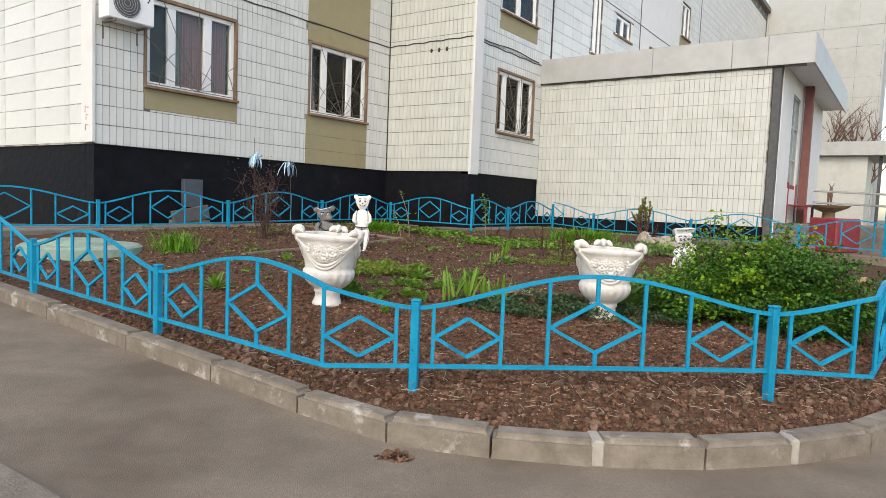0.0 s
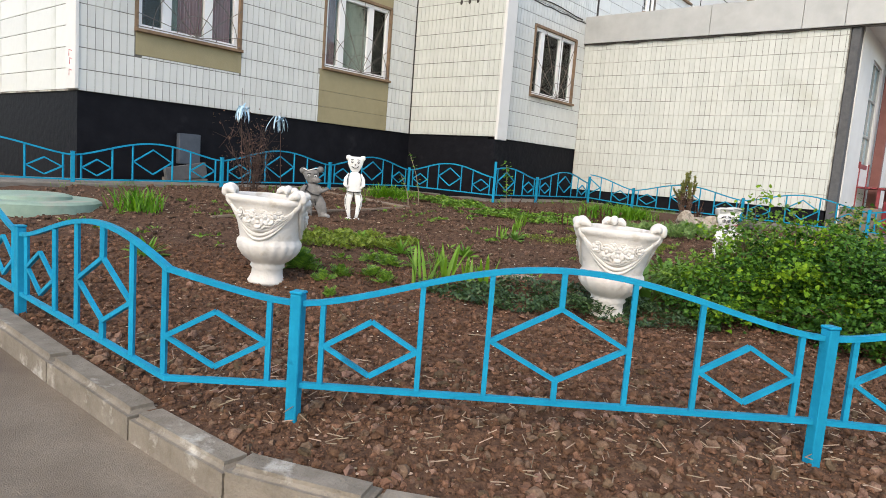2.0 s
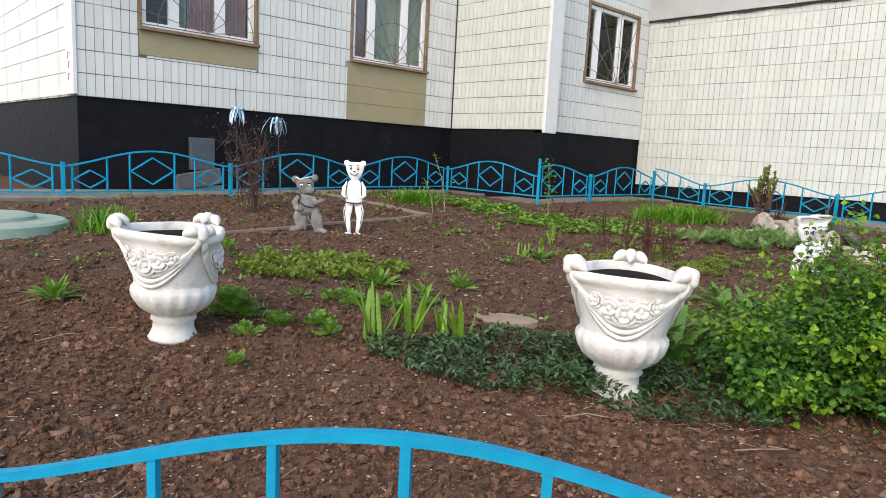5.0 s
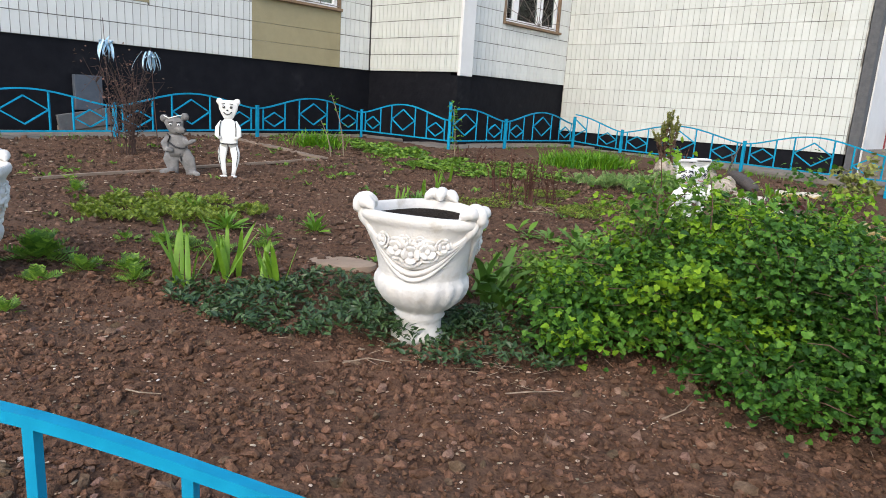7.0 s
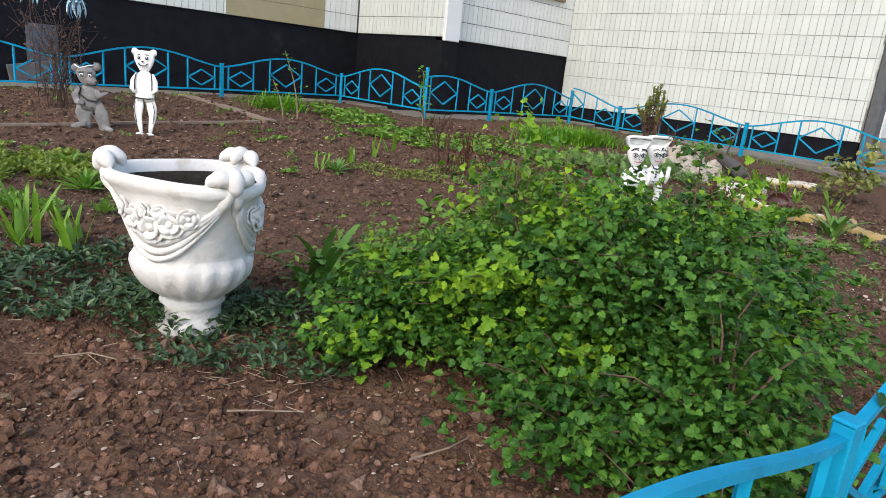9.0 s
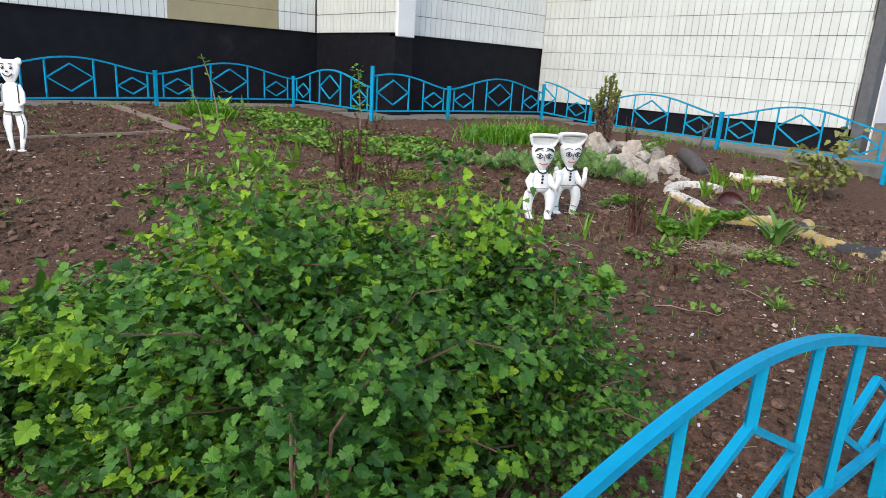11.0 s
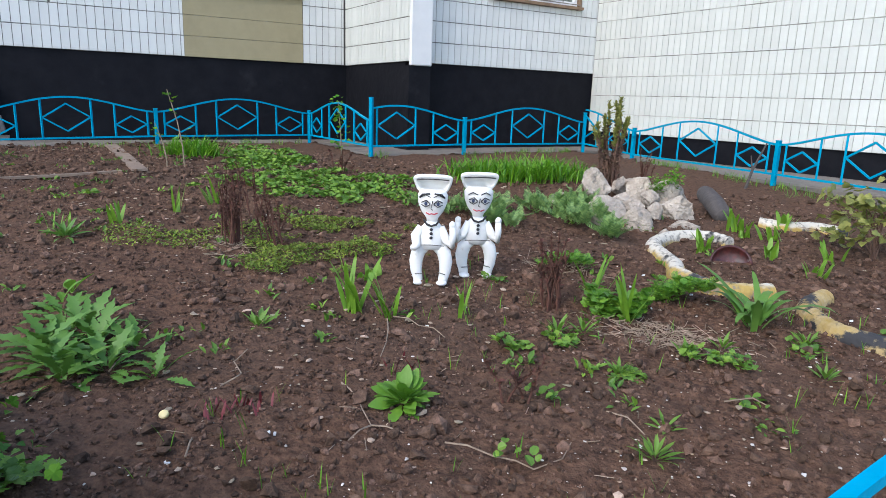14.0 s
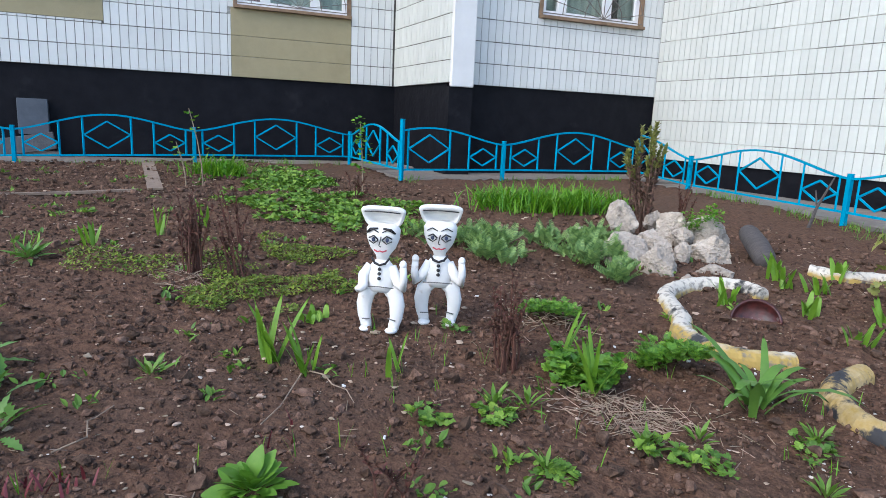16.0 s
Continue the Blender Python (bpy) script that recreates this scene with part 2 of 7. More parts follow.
MAROON = mat("dead maroon stems", (0.06, 0.024, 0.016), (0.12, 0.05, 0.032), 20, 0.9, 0.3, 60, island=0.3)
REDSHOOT = mat("red shoots", (0.12, 0.015, 0.02), (0.18, 0.03, 0.03), 20, 0.6, 0, island=0.2)
CURRANT = mat("yellow-green currant leaves", (0.11, 0.24, 0.013), (0.2, 0.355, 0.022), 3, 0.6, 0.1, 60, island=0.35, trans=0.25, spec=0.25)
DARKLEAF = mat("green currant leaves", (0.024, 0.088, 0.0095), (0.064, 0.172, 0.018), 3, 0.55, 0.1, 60, island=0.6, trans=0.14, spec=0.28)
GRASSY = mat("bright grassy blades", (0.075, 0.22, 0.008), (0.15, 0.36, 0.016), 6, 0.5, 0.1, 60, island=0.3, trans=0.3)
IRIS = mat("iris blades", (0.095, 0.22, 0.015), (0.18, 0.35, 0.03), 8, 0.5, 0.1, 60, island=0.25, trans=0.25)
IVY = mat("dark evergreen groundcover", (0.024, 0.06, 0.02), (0.055, 0.11, 0.034), 8, 0.4, 0.1, 60, island=0.4, trans=0.12)
MID = mat("mid green herb leaves", (0.08, 0.185, 0.018), (0.165, 0.3, 0.036), 6, 0.55, 0.1, 60, island=0.4, trans=0.25)
HERB = mat("fresh herb leaves", (0.08, 0.21, 0.018), (0.16, 0.33, 0.035), 6, 0.5, 0.1, 60, island=0.35, trans=0.3)
MOSSY = mat("olive cushion plants", (0.105, 0.17, 0.014), (0.195, 0.26, 0.03), 6, 0.6, 0.1, 60, island=0.4, trans=0.2)
SILVER = mat("silvery green leaves", (0.1, 0.195, 0.048), (0.19, 0.315, 0.095), 6, 0.6, 0.1, 60, island=0.3, trans=0.2)
PALE = mat("blue-green poppy leaves", (0.065, 0.17, 0.022), (0.12, 0.25, 0.04), 6, 0.55, 0.1, 60, island=0.3, trans=0.2)
OLIVE = mat("yellow-olive leaves", (0.17, 0.2, 0.04), (0.25, 0.26, 0.07), 6, 0.5, 0.1, 60, island=0.3, trans=0.25)
RIBBON = mat("pale blue ribbon", (0.18, 0.42, 0.62), (0.6, 0.72, 0.78), 25, 0.5, 0.1, 60, island=0.3)
REDPAINT = mat("dark red paint", (0.2, 0.02, 0.03), (0.26, 0.035, 0.04), 8, 0.5, 0.2, 40)
YELLOW = mat("yellow paint", (0.62, 0.38, 0.03), (0.7, 0.45, 0.06), 8, 0.6, 0.2, 40, (0.4, 0.28, 0.08), 4, 0.58, 0.1)
STEEL = mat("grey steel tube", (0.3, 0.31, 0.31), (0.38, 0.39, 0.39), 8, 0.4, 0.1, 40, metal=0.6)
TYRE = bpy.data.materials.new("painted tyre")


def tyre_paint(m):
    """White paint on top, yellow lower down, rubber where it has flaked."""
    m.use_nodes = True
    t = m.node_tree
    N, L = t.nodes.new, t.links.new
    b = t.nodes["Principled BSDF"]
    co = N("ShaderNodeTexCoord")
    sp = N("ShaderNodeSeparateXYZ")
    L(co.outputs["Object"], sp.inputs[0])
    n = N("ShaderNodeTexNoise")
    n.inputs["Scale"].default_value, n.inputs["Detail"].default_value = 9, 6
    L(co.outputs["Object"], n.inputs["Vector"])
    ad = N("ShaderNodeMath")
    ad.operation = "MULTIPLY_ADD"
    L(n.outputs[0], ad.inputs[0])
    ad.inputs[1].default_value = 0.12
    L(sp.outputs[2], ad.inputs[2])
    r = N("ShaderNodeMapRange")
    r.inputs["From Min"].default_value, r.inputs["From Max"].default_value = 0.085, 0.11
    L(ad.outputs[0], r.inputs[0])
    mx = N("ShaderNodeMix")
    mx.data_type = "RGBA"
    mx.inputs[6].default_value, mx.inputs[7].default_value = (0.4, 0.28, 0.075, 1), (0.55, 0.51, 0.43, 1)
    L(r.outputs[0], mx.inputs[0])
    n2 = N("ShaderNodeTexNoise")
    n2.inputs["Scale"].default_value, n2.inputs["Detail"].default_value = 5, 8
    L(co.outputs["Object"], n2.inputs["Vector"])
    r2 = N("ShaderNodeMapRange")
    r2.inputs["From Min"].default_value, r2.inputs["From Max"].default_value = 0.61, 0.65
    L(n2.outputs[0], r2.inputs[0])
    m2 = N("ShaderNodeMix")
    m2.data_type = "RGBA"
    m2.inputs[7].default_value = (0.035, 0.035, 0.035, 1)
    L(r2.outputs[0], m2.inputs[0])
    L(mx.outputs[2], m2.inputs[6])
    n4 = N("ShaderNodeTexNoise")
    n4.inputs["Scale"].default_value, n4.inputs["Detail"].default_value = 28, 6
    L(co.outputs["Object"], n4.inputs["Vector"])
    r4 = N("ShaderNodeMapRange")
    r4.inputs["From Min"].default_value, r4.inputs["From Max"].default_value = 0.52, 0.64
    r4.inputs["To Max"].default_value = 0.75
    L(n4.outputs[0], r4.inputs[0])
    m4 = N("ShaderNodeMix")
    m4.data_type = "RGBA"
    m4.inputs[7].default_value = (0.17, 0.16, 0.14, 1)
    L(r4.outputs[0], m4.inputs[0])
    L(m2.outputs[2], m4.inputs[6])
    L(m4.outputs[2], b.inputs["Base Color"])
    b.inputs["Roughness"].default_value = 0.8
    bp = N("ShaderNodeBump")
    bp.inputs["Strength"].default_value = 0.6
    bp.inputs["Distance"].default_value = 0.008
    L(n.outputs[0], bp.inputs["Height"])
    L(bp.outputs[0], b.inputs["Normal"])


tyre_paint(TYRE)
GLASS = bpy.data.materials.new("window glass")
GLASS.use_nodes = True
g = GLASS.node_tree
mixs, gl, tr, fr = (g.nodes.new(k) for k in ("ShaderNodeMixShader", "ShaderNodeBsdfGlossy", "ShaderNodeBsdfTransparent", "ShaderNodeFresnel"))
gl.inputs["Roughness"].default_value = 0.03
tr.inputs["Color"].default_value = (0.75, 0.8, 0.78, 1)
fr.inputs["IOR"].default_value = 1.45
g.links.new(fr.outputs[0], mixs.inputs[0])
g.links.new(tr.outputs[0], mixs.inputs[1])
g.links.new(gl.outputs[0], mixs.inputs[2])
g.links.new(mixs.outputs[0], g.nodes["Material Output"].inputs[0])


# ---- the apartment block ----
R90 = Matrix.Rotation(radians(-90), 4, "Z")
FACE_A = BLD @ Matrix.Translation((0, 2.02, 0))          # long facade, local x along it, -y out
FACE_C = BLD @ Matrix.Translation((0, -0.15, 0))         # projecting facade
FACE_J = BLD @ Matrix.Translation((-3.93, 0, 0)) @ R90   # return wall between the two
FACE_L = BLD @ Matrix.Translation((-11.04, 0, 0)) @ R90  # end wall
FACE_P = BLD @ Matrix.Translation((-0.12, 0, 0)) @ R90   # side of the entrance porch
PZ = 1.94
WIN = {"w1": (-10.19, -8.39, 2.98, 4.47), "w2": (-6.53, -4.74, 3.0, 4.51), "w3": (-2.4, -0.55, 3.0, 4.52),
       "u1": (-10.19, -8.39, 5.93, 7.42), "u2": (-6.53, -4.74, 5.95, 7.46), "u3": (-2.4, -0.55, 5.92, 7.44),
       "b1": (2.95, 3.75, 6.0, 8.2), "b2": (4.95, 6.3, 7.0, 7.7), "b3": (8.3, 9.9, 7.3, 8.3), "b4": (12.2, 13.4, 8.6, 10.0)}


def wall(name, m, x0, x1, z0, z1, holes, material, label, thick=0.3):
    """A wall whose outer face lies in the plane y = 0 of m, with openings through it."""
    xs = sorted({x0, x1, *[h[0] for h in holes], *[h[1] for h in holes]})
    zs = sorted({z0, z1, *[h[2] for h in holes], *[h[3] for h in holes]})
    bm = bmesh.new()
    for a, b in zip(xs, xs[1:]):
        for c, d in zip(zs, zs[1:]):
            if not any(h[0] < (a + b) / 2 < h[1] and h[2] < (c + d) / 2 < h[3] for h in holes):
                box(bm, (a, 0, c), (b, thick, d))
    ob = part(name, bm, material)
    ob.matrix_world = m
    return tagged(ob, label, "wall", kind="structure")


WA = wall("wall_south", FACE_A, -11.04, -3.9, PZ, 14, [WIN[k] for k in ("w1", "w2", "u1", "u2")], JOINT, "tiled white apartment facade with grey joints")
WC = wall("wall_projecting", FACE_C, -3.62, 31, PZ, 14, [WIN[k] for k in ("w3", "u3", "b1", "b2", "b3", "b4")], JOINT, "tiled white projecting facade of the apartment block")
WJ = wall("wall_return", FACE_J, -2.05, 0.4, PZ, 14, [], JOINT, "cream tiled return wall between two facades")
WL = wall("wall_end", FACE_L, -12, -2.33, PZ, 14, [], PALEJOINT, "tiled end wall of the apartment block")
WP = wall("wall_porch", FACE_P, 0.15, 5.87, 0.95, 4.62, [], PALEJOINT, "cream tiled side wall of the entrance porch")
for nm, m, a, b, top, low in (("plinth_south", FACE_A, -11.02, -3.9, PZ, 0.0), ("plinth_projecting", FACE_C, -3.6, 0.2, PZ, 0.0),
                              ("plinth_return", FACE_J, -2.05, 0.2, PZ, 0.0), ("plinth_end", FACE_L, -12, -2.35, PZ + 0.02, 0.0),
                              ("plinth_porch", FACE_P, 0.15, 5.85, 0.95, 0.0)):
    bm = bmesh.new()
    box(bm, (a, 0.03, low), (b, 0.3, top))
    ob = part(nm, bm, PLINTH)
    ob.matrix_world = m
    tagged(ob, "black painted basement plinth below the tiles", "plinth", kind="structure")
# uneven painted edge of the plinth, and the painted corner pilaster
bm = bmesh.new()
box(bm, (-3.95, -0.47, PZ - 0.06), (-3.6, -0.403, 14), bevel=0.012)
box(bm, (-3.627, -0.4, PZ - 0.05), (-3.603, 0.0, 14))
ob = part("corner_pilaster", bm, PANEL)
ob.matrix_world = BLD
tagged(ob, "white painted corner strip of the projecting facade", "pilaster", kind="structure")
bm = bmesh.new()
box(bm, (-3.96, -0.43, 0), (-3.6, 0.0, PZ - 0.06))
ob = part("pilaster_plinth", bm, PLINTH)
ob.matrix_world = BLD
tagged(ob, "black painted foot of the corner strip", "plinth", kind="structure")
bm = bmesh.new()
box(bm, (-11.08, 1.99, PZ + 0.02), (-11.02, 2.34, 14), bevel=0.008)
ob = part("end_corner_strip", bm, PANEL)
ob.matrix_world = BLD
tagged(ob, "white painted corner strip with faded red scribbles", "pilaster", kind="structure")
for k, (z, w) in enumerate(((2.5, 0.1), (2.38, 0.07), (2.22, 0.09))):
    bm = bmesh.new()
    bar(bm, [(-11.083, 2.1, z), (-11.083, 2.1 + w, z + 0.02), (-11.083, 2.1 + w, z - 0.07)], 0.006, 0.01)
    o2 = part("scribble", bm, LIPS, ob)
    o2.matrix_parent_inverse = BLD.inverted()
    o2.matrix_world = BLD

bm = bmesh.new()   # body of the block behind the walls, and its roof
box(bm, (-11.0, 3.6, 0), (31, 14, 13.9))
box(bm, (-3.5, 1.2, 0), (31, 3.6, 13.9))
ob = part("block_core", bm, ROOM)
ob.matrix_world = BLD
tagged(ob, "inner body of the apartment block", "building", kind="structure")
bm = bmesh.new()
box(bm, (-11.2, -0.4, 14), (31, 14, 14.25))
ob = part("block_roof", bm, CONCRETE)
ob.matrix_world = BLD
tagged(ob, "flat concrete roof slab of the block", "roof", kind="structure")


def seam(m, pts, w=0.025, material=None):
    bm = bmesh.new()
    bar(bm, pts, 0.02, w)
    ob = part("seam", bm, material or SEAM)
    ob.matrix_world = m
    return tagged(ob, "dark bitumen joint between facade panels", "panel joint", kind="structure")


def wob(a, b, z, y=-0.008, n=14, amp=0.012):
    return [(a + (b - a) * i / n, y, z + amp * math.sin(i * 2.1 + z)) for i in range(n + 1)]


seam(FACE_A, wob(-11.0, -3.94, 4.91))
seam(FACE_C, wob(-3.58, -0.15, 5.0))
seam(FACE_C, wob(0.5, 30, 7.86))
seam(FACE_J, wob(-2.0, 0.4, 4.93))
seam(FACE_A, [(-3.95, -0.01, PZ), (-3.95, -0.01, 9)], 0.03)
seam(FACE_C, [(0.35, -0.01, 5.2), (0.35, -0.01, 12)], 0.05)
seam(FACE_C, [(7.25, -0.01, 5.2), (7.25, -0.01, 12)], 0.05)
seam(FACE_C, [(15.0, -0.01, 5.2), (15.0, -0.01, 12)], 0.05)
# cable along the facade
bm = bmesh.new()
tube(bm, [(-3.55 + 0.35 * i, -0.03, 5.08 - 0.03 * math.sin(i * 0.9)) for i in range(10)], 0.012, 6)
ob = part("facade_cable", bm, SEAM)
ob.matrix_world = FACE_C
tagged(ob, "black cable run along the facade joint", "cable")
bm = bmesh.new()   # three round air holes in the return wall
for k in range(3):
    ball(bm, (-0.75 + 0.22 * k, -0.012, 4.72), (0.035, 0.012, 0.055))
ob = part("air_hole", bm, SEAM)
ob.matrix_world = FACE_J
tagged(ob, "three small dark air holes in the tiled wall", "vent", kind="structure")


def flat_panel(m, x0, x1, z0, z1, material, name="beige_panel", label="beige painted panel set between the facade tiles"):
    bm = bmesh.new()
    box(bm, (x0, -0.01, z0), (x1, 0.05, z1), bevel=0.004)
    ob = part(name, bm, material)
    ob.matrix_world = m
    return tagged(ob, label, "facade panel", kind="structure")


BEIGES_A = [(-10.2, -8.35, 2.6, 2.95), (-6.6, -4.7, PZ, PZ + 0.308), (-6.6, -4.7, PZ + 0.313, PZ + 0.618), (-6.6, -4.7, PZ + 0.623, 2.97), (-6.6, -4.7, 4.54, 4.9), (-6.6, -4.7, 4.93, 5.93), (-10.2, -8.35, 5.55, 5.91)]
for b in BEIGES_A:
    flat_panel(FACE_A, *b, BEIGE)
BEIGES_C = [(-2.42, -0.5, 5.5, 5.9), (12.0, 13.6, 7.9, 8.58)]
for b in BEIGES_C:
    flat_panel(FACE_C, *b, BEIGE)
flat_panel(FACE_C, 7.3, 11.9, 5.2, 12, PANEL, "white_panel", "plain white painted facade panel")
flat_panel(FACE_C, 0.42, 7.2, 8.3, 12, PANEL, "white_panel", "plain white painted facade panel")


def window(name, m, x0, x1, z0, z1, splits, curtain, grille, label):
    """A window in an opening: timber surround, white sashes, panes, sill and a sunburst grille."""
    w = thing(name, m, label, "window", kind="structure")
    t = 0.025

    def p(nm, boxes, material, lab="", bev=0.004):
        b = bmesh.new()
        for lo, hi in boxes:
            box(b, lo, hi, bevel=bev)
        return part(nm, b, material, w, lab)
    if grille:
        p("surround", [((x0 - 0.03, -0.025, z0), (x0 + t, 0.1, z1)), ((x1 - t, -0.025, z0), (x1 + 0.03, 0.1, z1)),
                       ((x0 + t, -0.025, z1 - t), (x1 - t, 0.1, z1 + 0.03))], BROWN, "weathered brown timber surround")
    p("window_sill", [((x0 - 0.03, -0.09, z0 - 0.035), (x1 + 0.03, 0.1, z0 + 0.012))], BROWN, "brown weathered sill board")
    a, b_, c, d = x0 + t, x1 - t, z0 + 0.02, z1 - t
    f = 0.075
    cuts = [a + (b_ - a) * s for s in (0, *splits, 1)]
    boxes = [((a, 0.03, c), (b_, 0.12, c + f)), ((a, 0.03, d - f), (b_, 0.12, d)), ((a, 0.03, c + f), (a + f, 0.12, d - f)), ((b_ - f, 0.03, c + f), (b_, 0.12, d - f))]
    p("window_frame", boxes, PVC)
    for q in cuts[1:-1]:
        p("mullion", [((q - 0.075, 0.028, c + f), (q + 0.075, 0.122, d - f))], PVC)
    edges = [a + f] + [v for q in cuts[1:-1] for v in (q - 0.075, q + 0.075)] + [b_ - f]
    for l, r in zip(edges[::2], edges[1::2]):
        o = p("pane", [((l, 0.08, c + f), (r, 0.086, d - f))], GLASS, bev=0)
        o.visible_shadow = False
    for l, r, material in curtain:
        bm = bmesh.new()
        n = 26
        for i in range(n):
            xa, xb = (a + (b_ - a) * (l + (r - l) * k / n) for k in (i, i + 1))
            ya, yb = (0.2 + 0.02 * math.sin(k * 1.9) for k in (i, i + 1))
            bm.faces.new([bm.verts.new(v) for v in ((xa, ya, z0), (xb, yb, z0), (xb, yb, z1), (xa, ya, z1))])
        part("curtain", bm, material, w)
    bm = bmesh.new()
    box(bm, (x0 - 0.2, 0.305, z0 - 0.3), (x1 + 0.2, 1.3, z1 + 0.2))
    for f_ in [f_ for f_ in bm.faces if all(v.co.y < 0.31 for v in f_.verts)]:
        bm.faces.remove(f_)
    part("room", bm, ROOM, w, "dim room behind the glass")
    if grille:
        cx = (x0 + x1) / 2 + (x1 - x0) * grille
        bm = bmesh.new()
        for k in range(7):
            an = math.pi * (0.06 + 0.146 * k)
            L = 2.2
            ex, ez = cx + L * math.cos(an), z0 + 0.05 + L * math.sin(an)
            s = min(1, *(v for v in ((x1 - cx) / (ex - cx) if ex > x1 else 1, (x0 - cx) / (ex - cx) if ex < x0 else 1, (z1 - z0 - 0.1) / (ez - z0 - 0.05) if ez > z1 - 0.05 else 1)))
            bar(bm, [(cx, -0.03, z0 + 0.05), (cx + s * (ex - cx), -0.03, z0 + 0.05 + s * (ez - z0 - 0.05))], 0.009)
        for r in (0.35, 0.75):
            bar(bm, [(cx + r * math.cos(math.pi * k / 16), -0.03, z0 + 0.05 + r * math.sin(math.pi * k / 16)) for k in range(17) if x0 < cx + r * math.cos(math.pi * k / 16) < x1], 0.009)
        bar(bm, [(x0, -0.03, z0 + 0.05), (x1, -0.03, z0 + 0.05)], 0.012)
        part("grille", bm, IRON, w, "thin rusty sunburst security grille")
    return w


window("window_1", FACE_A, *WIN["w1"], (0.27, 0.68), [(0.42, 0.66, CURTAIN), (0.71, 0.96, CURTAIN), (0.3, 0.41, NET)], 0.05, "white three-part window with pink curtain behind rusty grille")
window("window_2", FACE_A, *WIN["w2"], (0.25, 0.7), [(0.0, 0.22, CURTAIN), (0.24, 1.0, NET)], 0.05, "white three-part window with net curtain behind rusty grille")
window("window_3", FACE_C, *WIN["w3"], (0.2, 0.66), [(0.0, 0.7, NET), (0.84, 1.0, NET)], 0.1, "white window with rusty grille beside the entrance porch")
for nm, fc in (("u1", FACE_A), ("u2", FACE_A), ("u3", FACE_C), ("b1", FACE_C), ("b2", FACE_C), ("b3", FACE_C), ("b4", FACE_C)):
    window("window_upper", fc, *WIN[nm], (0.5,), [(0.1, 0.5, NET)], 0, "white upper floor window of the apartment block")

# air conditioner on the facade
ac = thing("air_conditioner", FACE_A @ Matrix.Translation((-10.62, -0.34, 3.85)), "white wall-mounted air conditioner outdoor unit on brackets", "air conditioner")
bm = bmesh.new()
box(bm, (-0.38, -0.02, 0.03), (0.38, 0.28, 0.58), bevel=0.015)
part("casing", bm, PVC, ac)
bm = bmesh.new()
tube(bm, [(-0.08, -0.024, 0.3), (-0.08, -0.03, 0.3)], 0.22, 28)
part("fan_opening", bm, STUCCO, ac, "dark round fan opening")
for r in (0.05, 0.09, 0.13, 0.17, 0.21):
    bm = bmesh.new()
    bar(bm, [(-0.08 + r * math.cos(k * math.pi / 12), -0.036, 0.3 + r * math.sin(k * math.pi / 12)) for k in range(25)], 0.006)
    part("fan_guard", bm, ZINC, ac)
for x in (-0.28, 0.28):
    bm = bmesh.new()
    bar(bm, [(x, -0.05, 0.0), (x, 0.34, 0.0), (x, 0.34, -0.25)], 0.03)
    part("bracket", bm, IRON, ac)
for k in range(3):
    bm = bmesh.new()
    ball(bm, (0.27 + 0.02 * (k % 2), -0.022, 0.4 + 0.035 * k), (0.016, 0.004, 0.016))
    part("badge", bm, NAVY, ac)

# basement hatch leaning on the plinth
hatch = thing("basement_hatch", FACE_A @ Matrix.Translation((-9.3, -0.02, 0.62)), "grey-blue metal hatch cover on the black basement wall", "hatch")
bm = bmesh.new()
box(bm, (-0.19, -0.06, 0.34), (0.19, 0.04, 0.84), bevel=0.008)
part("cover", bm, mat("hatch paint", (0.04, 0.052, 0.07), (0.07, 0.085, 0.11), 6, 0.6, 0.2, 40, (0.1, 0.1, 0.1), 3, 0.6, 0.1), hatch)
bm = bmesh.new()
box(bm, (-0.42, -0.16, 0.1), (0.3, -0.08, 0.34), Matrix.Rotation(radians(-10), 4, "Y"), bevel=0.008)
part("ledge", bm, STUCCO, hatch)
bm = bmesh.new()
box(bm, (-0.42, -0.12, 0.0), (0.3, 0.04, 0.11))
part("base", bm, CONCRETE, hatch)

# ---- the entrance porch ----
can = thing("porch_canopy", BLD, "grey sheet-metal canopy over the entrance porch", "canopy", kind="structure")
for a, b, dz in ((0.0, 3.18, 0.0), (3.19, 5.0, 0.006), (5.01, 5.75, 0.002), (5.76, 6.66, 0.004)):
    bm = bmesh.new()
    box(bm, (-0.2 - dz, -b, 4.52), (-0.16, -a, 5.16 + dz), bevel=0.004)
    part("fascia_sheet", bm, ZINC, can)
bm = bmesh.new()
box(bm, (-0.16, -6.68, 4.53), (8.0, -6.64, 5.17), bevel=0.004)
part("fascia_end", bm, ZINC, can)
bm = bmesh.new()
box(bm, (-0.158, -6.638, 4.62), (8.0, -0.15, 5.1))
part("slab", bm, PANEL, can)
# uneven black strip along the lower edge of the fascia
bm = bmesh.new()
bar(bm, [(-0.15, -0.02 - 0.25 * k, 4.505 + 0.012 * math.sin(k * 1.9)) for k in range(27)], 0.05, 0.045)
part("edge_strip", bm, SEAM, can, "ragged black strip under the canopy edge")
bm = bmesh.new()
box(bm, (-0.12, -6.04, 0.3), (0.16, -5.88, 4.62), bevel=0.01)
ob = part("porch_column_grey", bm, STUCCO)
ob.matrix_world = BLD
tagged(ob, "rough grey rendered column at the porch corner", "column", kind="structure")
bm = bmesh.new()
box(bm, (0.16, -6.06, 0.3), (1.7, -5.8, 4.62))
box(bm, (1.7, -6.06, 0.3), (3.0, -5.8, 1.9))
box(bm, (1.7, -6.06, 4.2), (3.0, -5.8, 4.62))
box(bm, (3.0, -6.06, 0.3), (7.8, -5.8, 4.62))
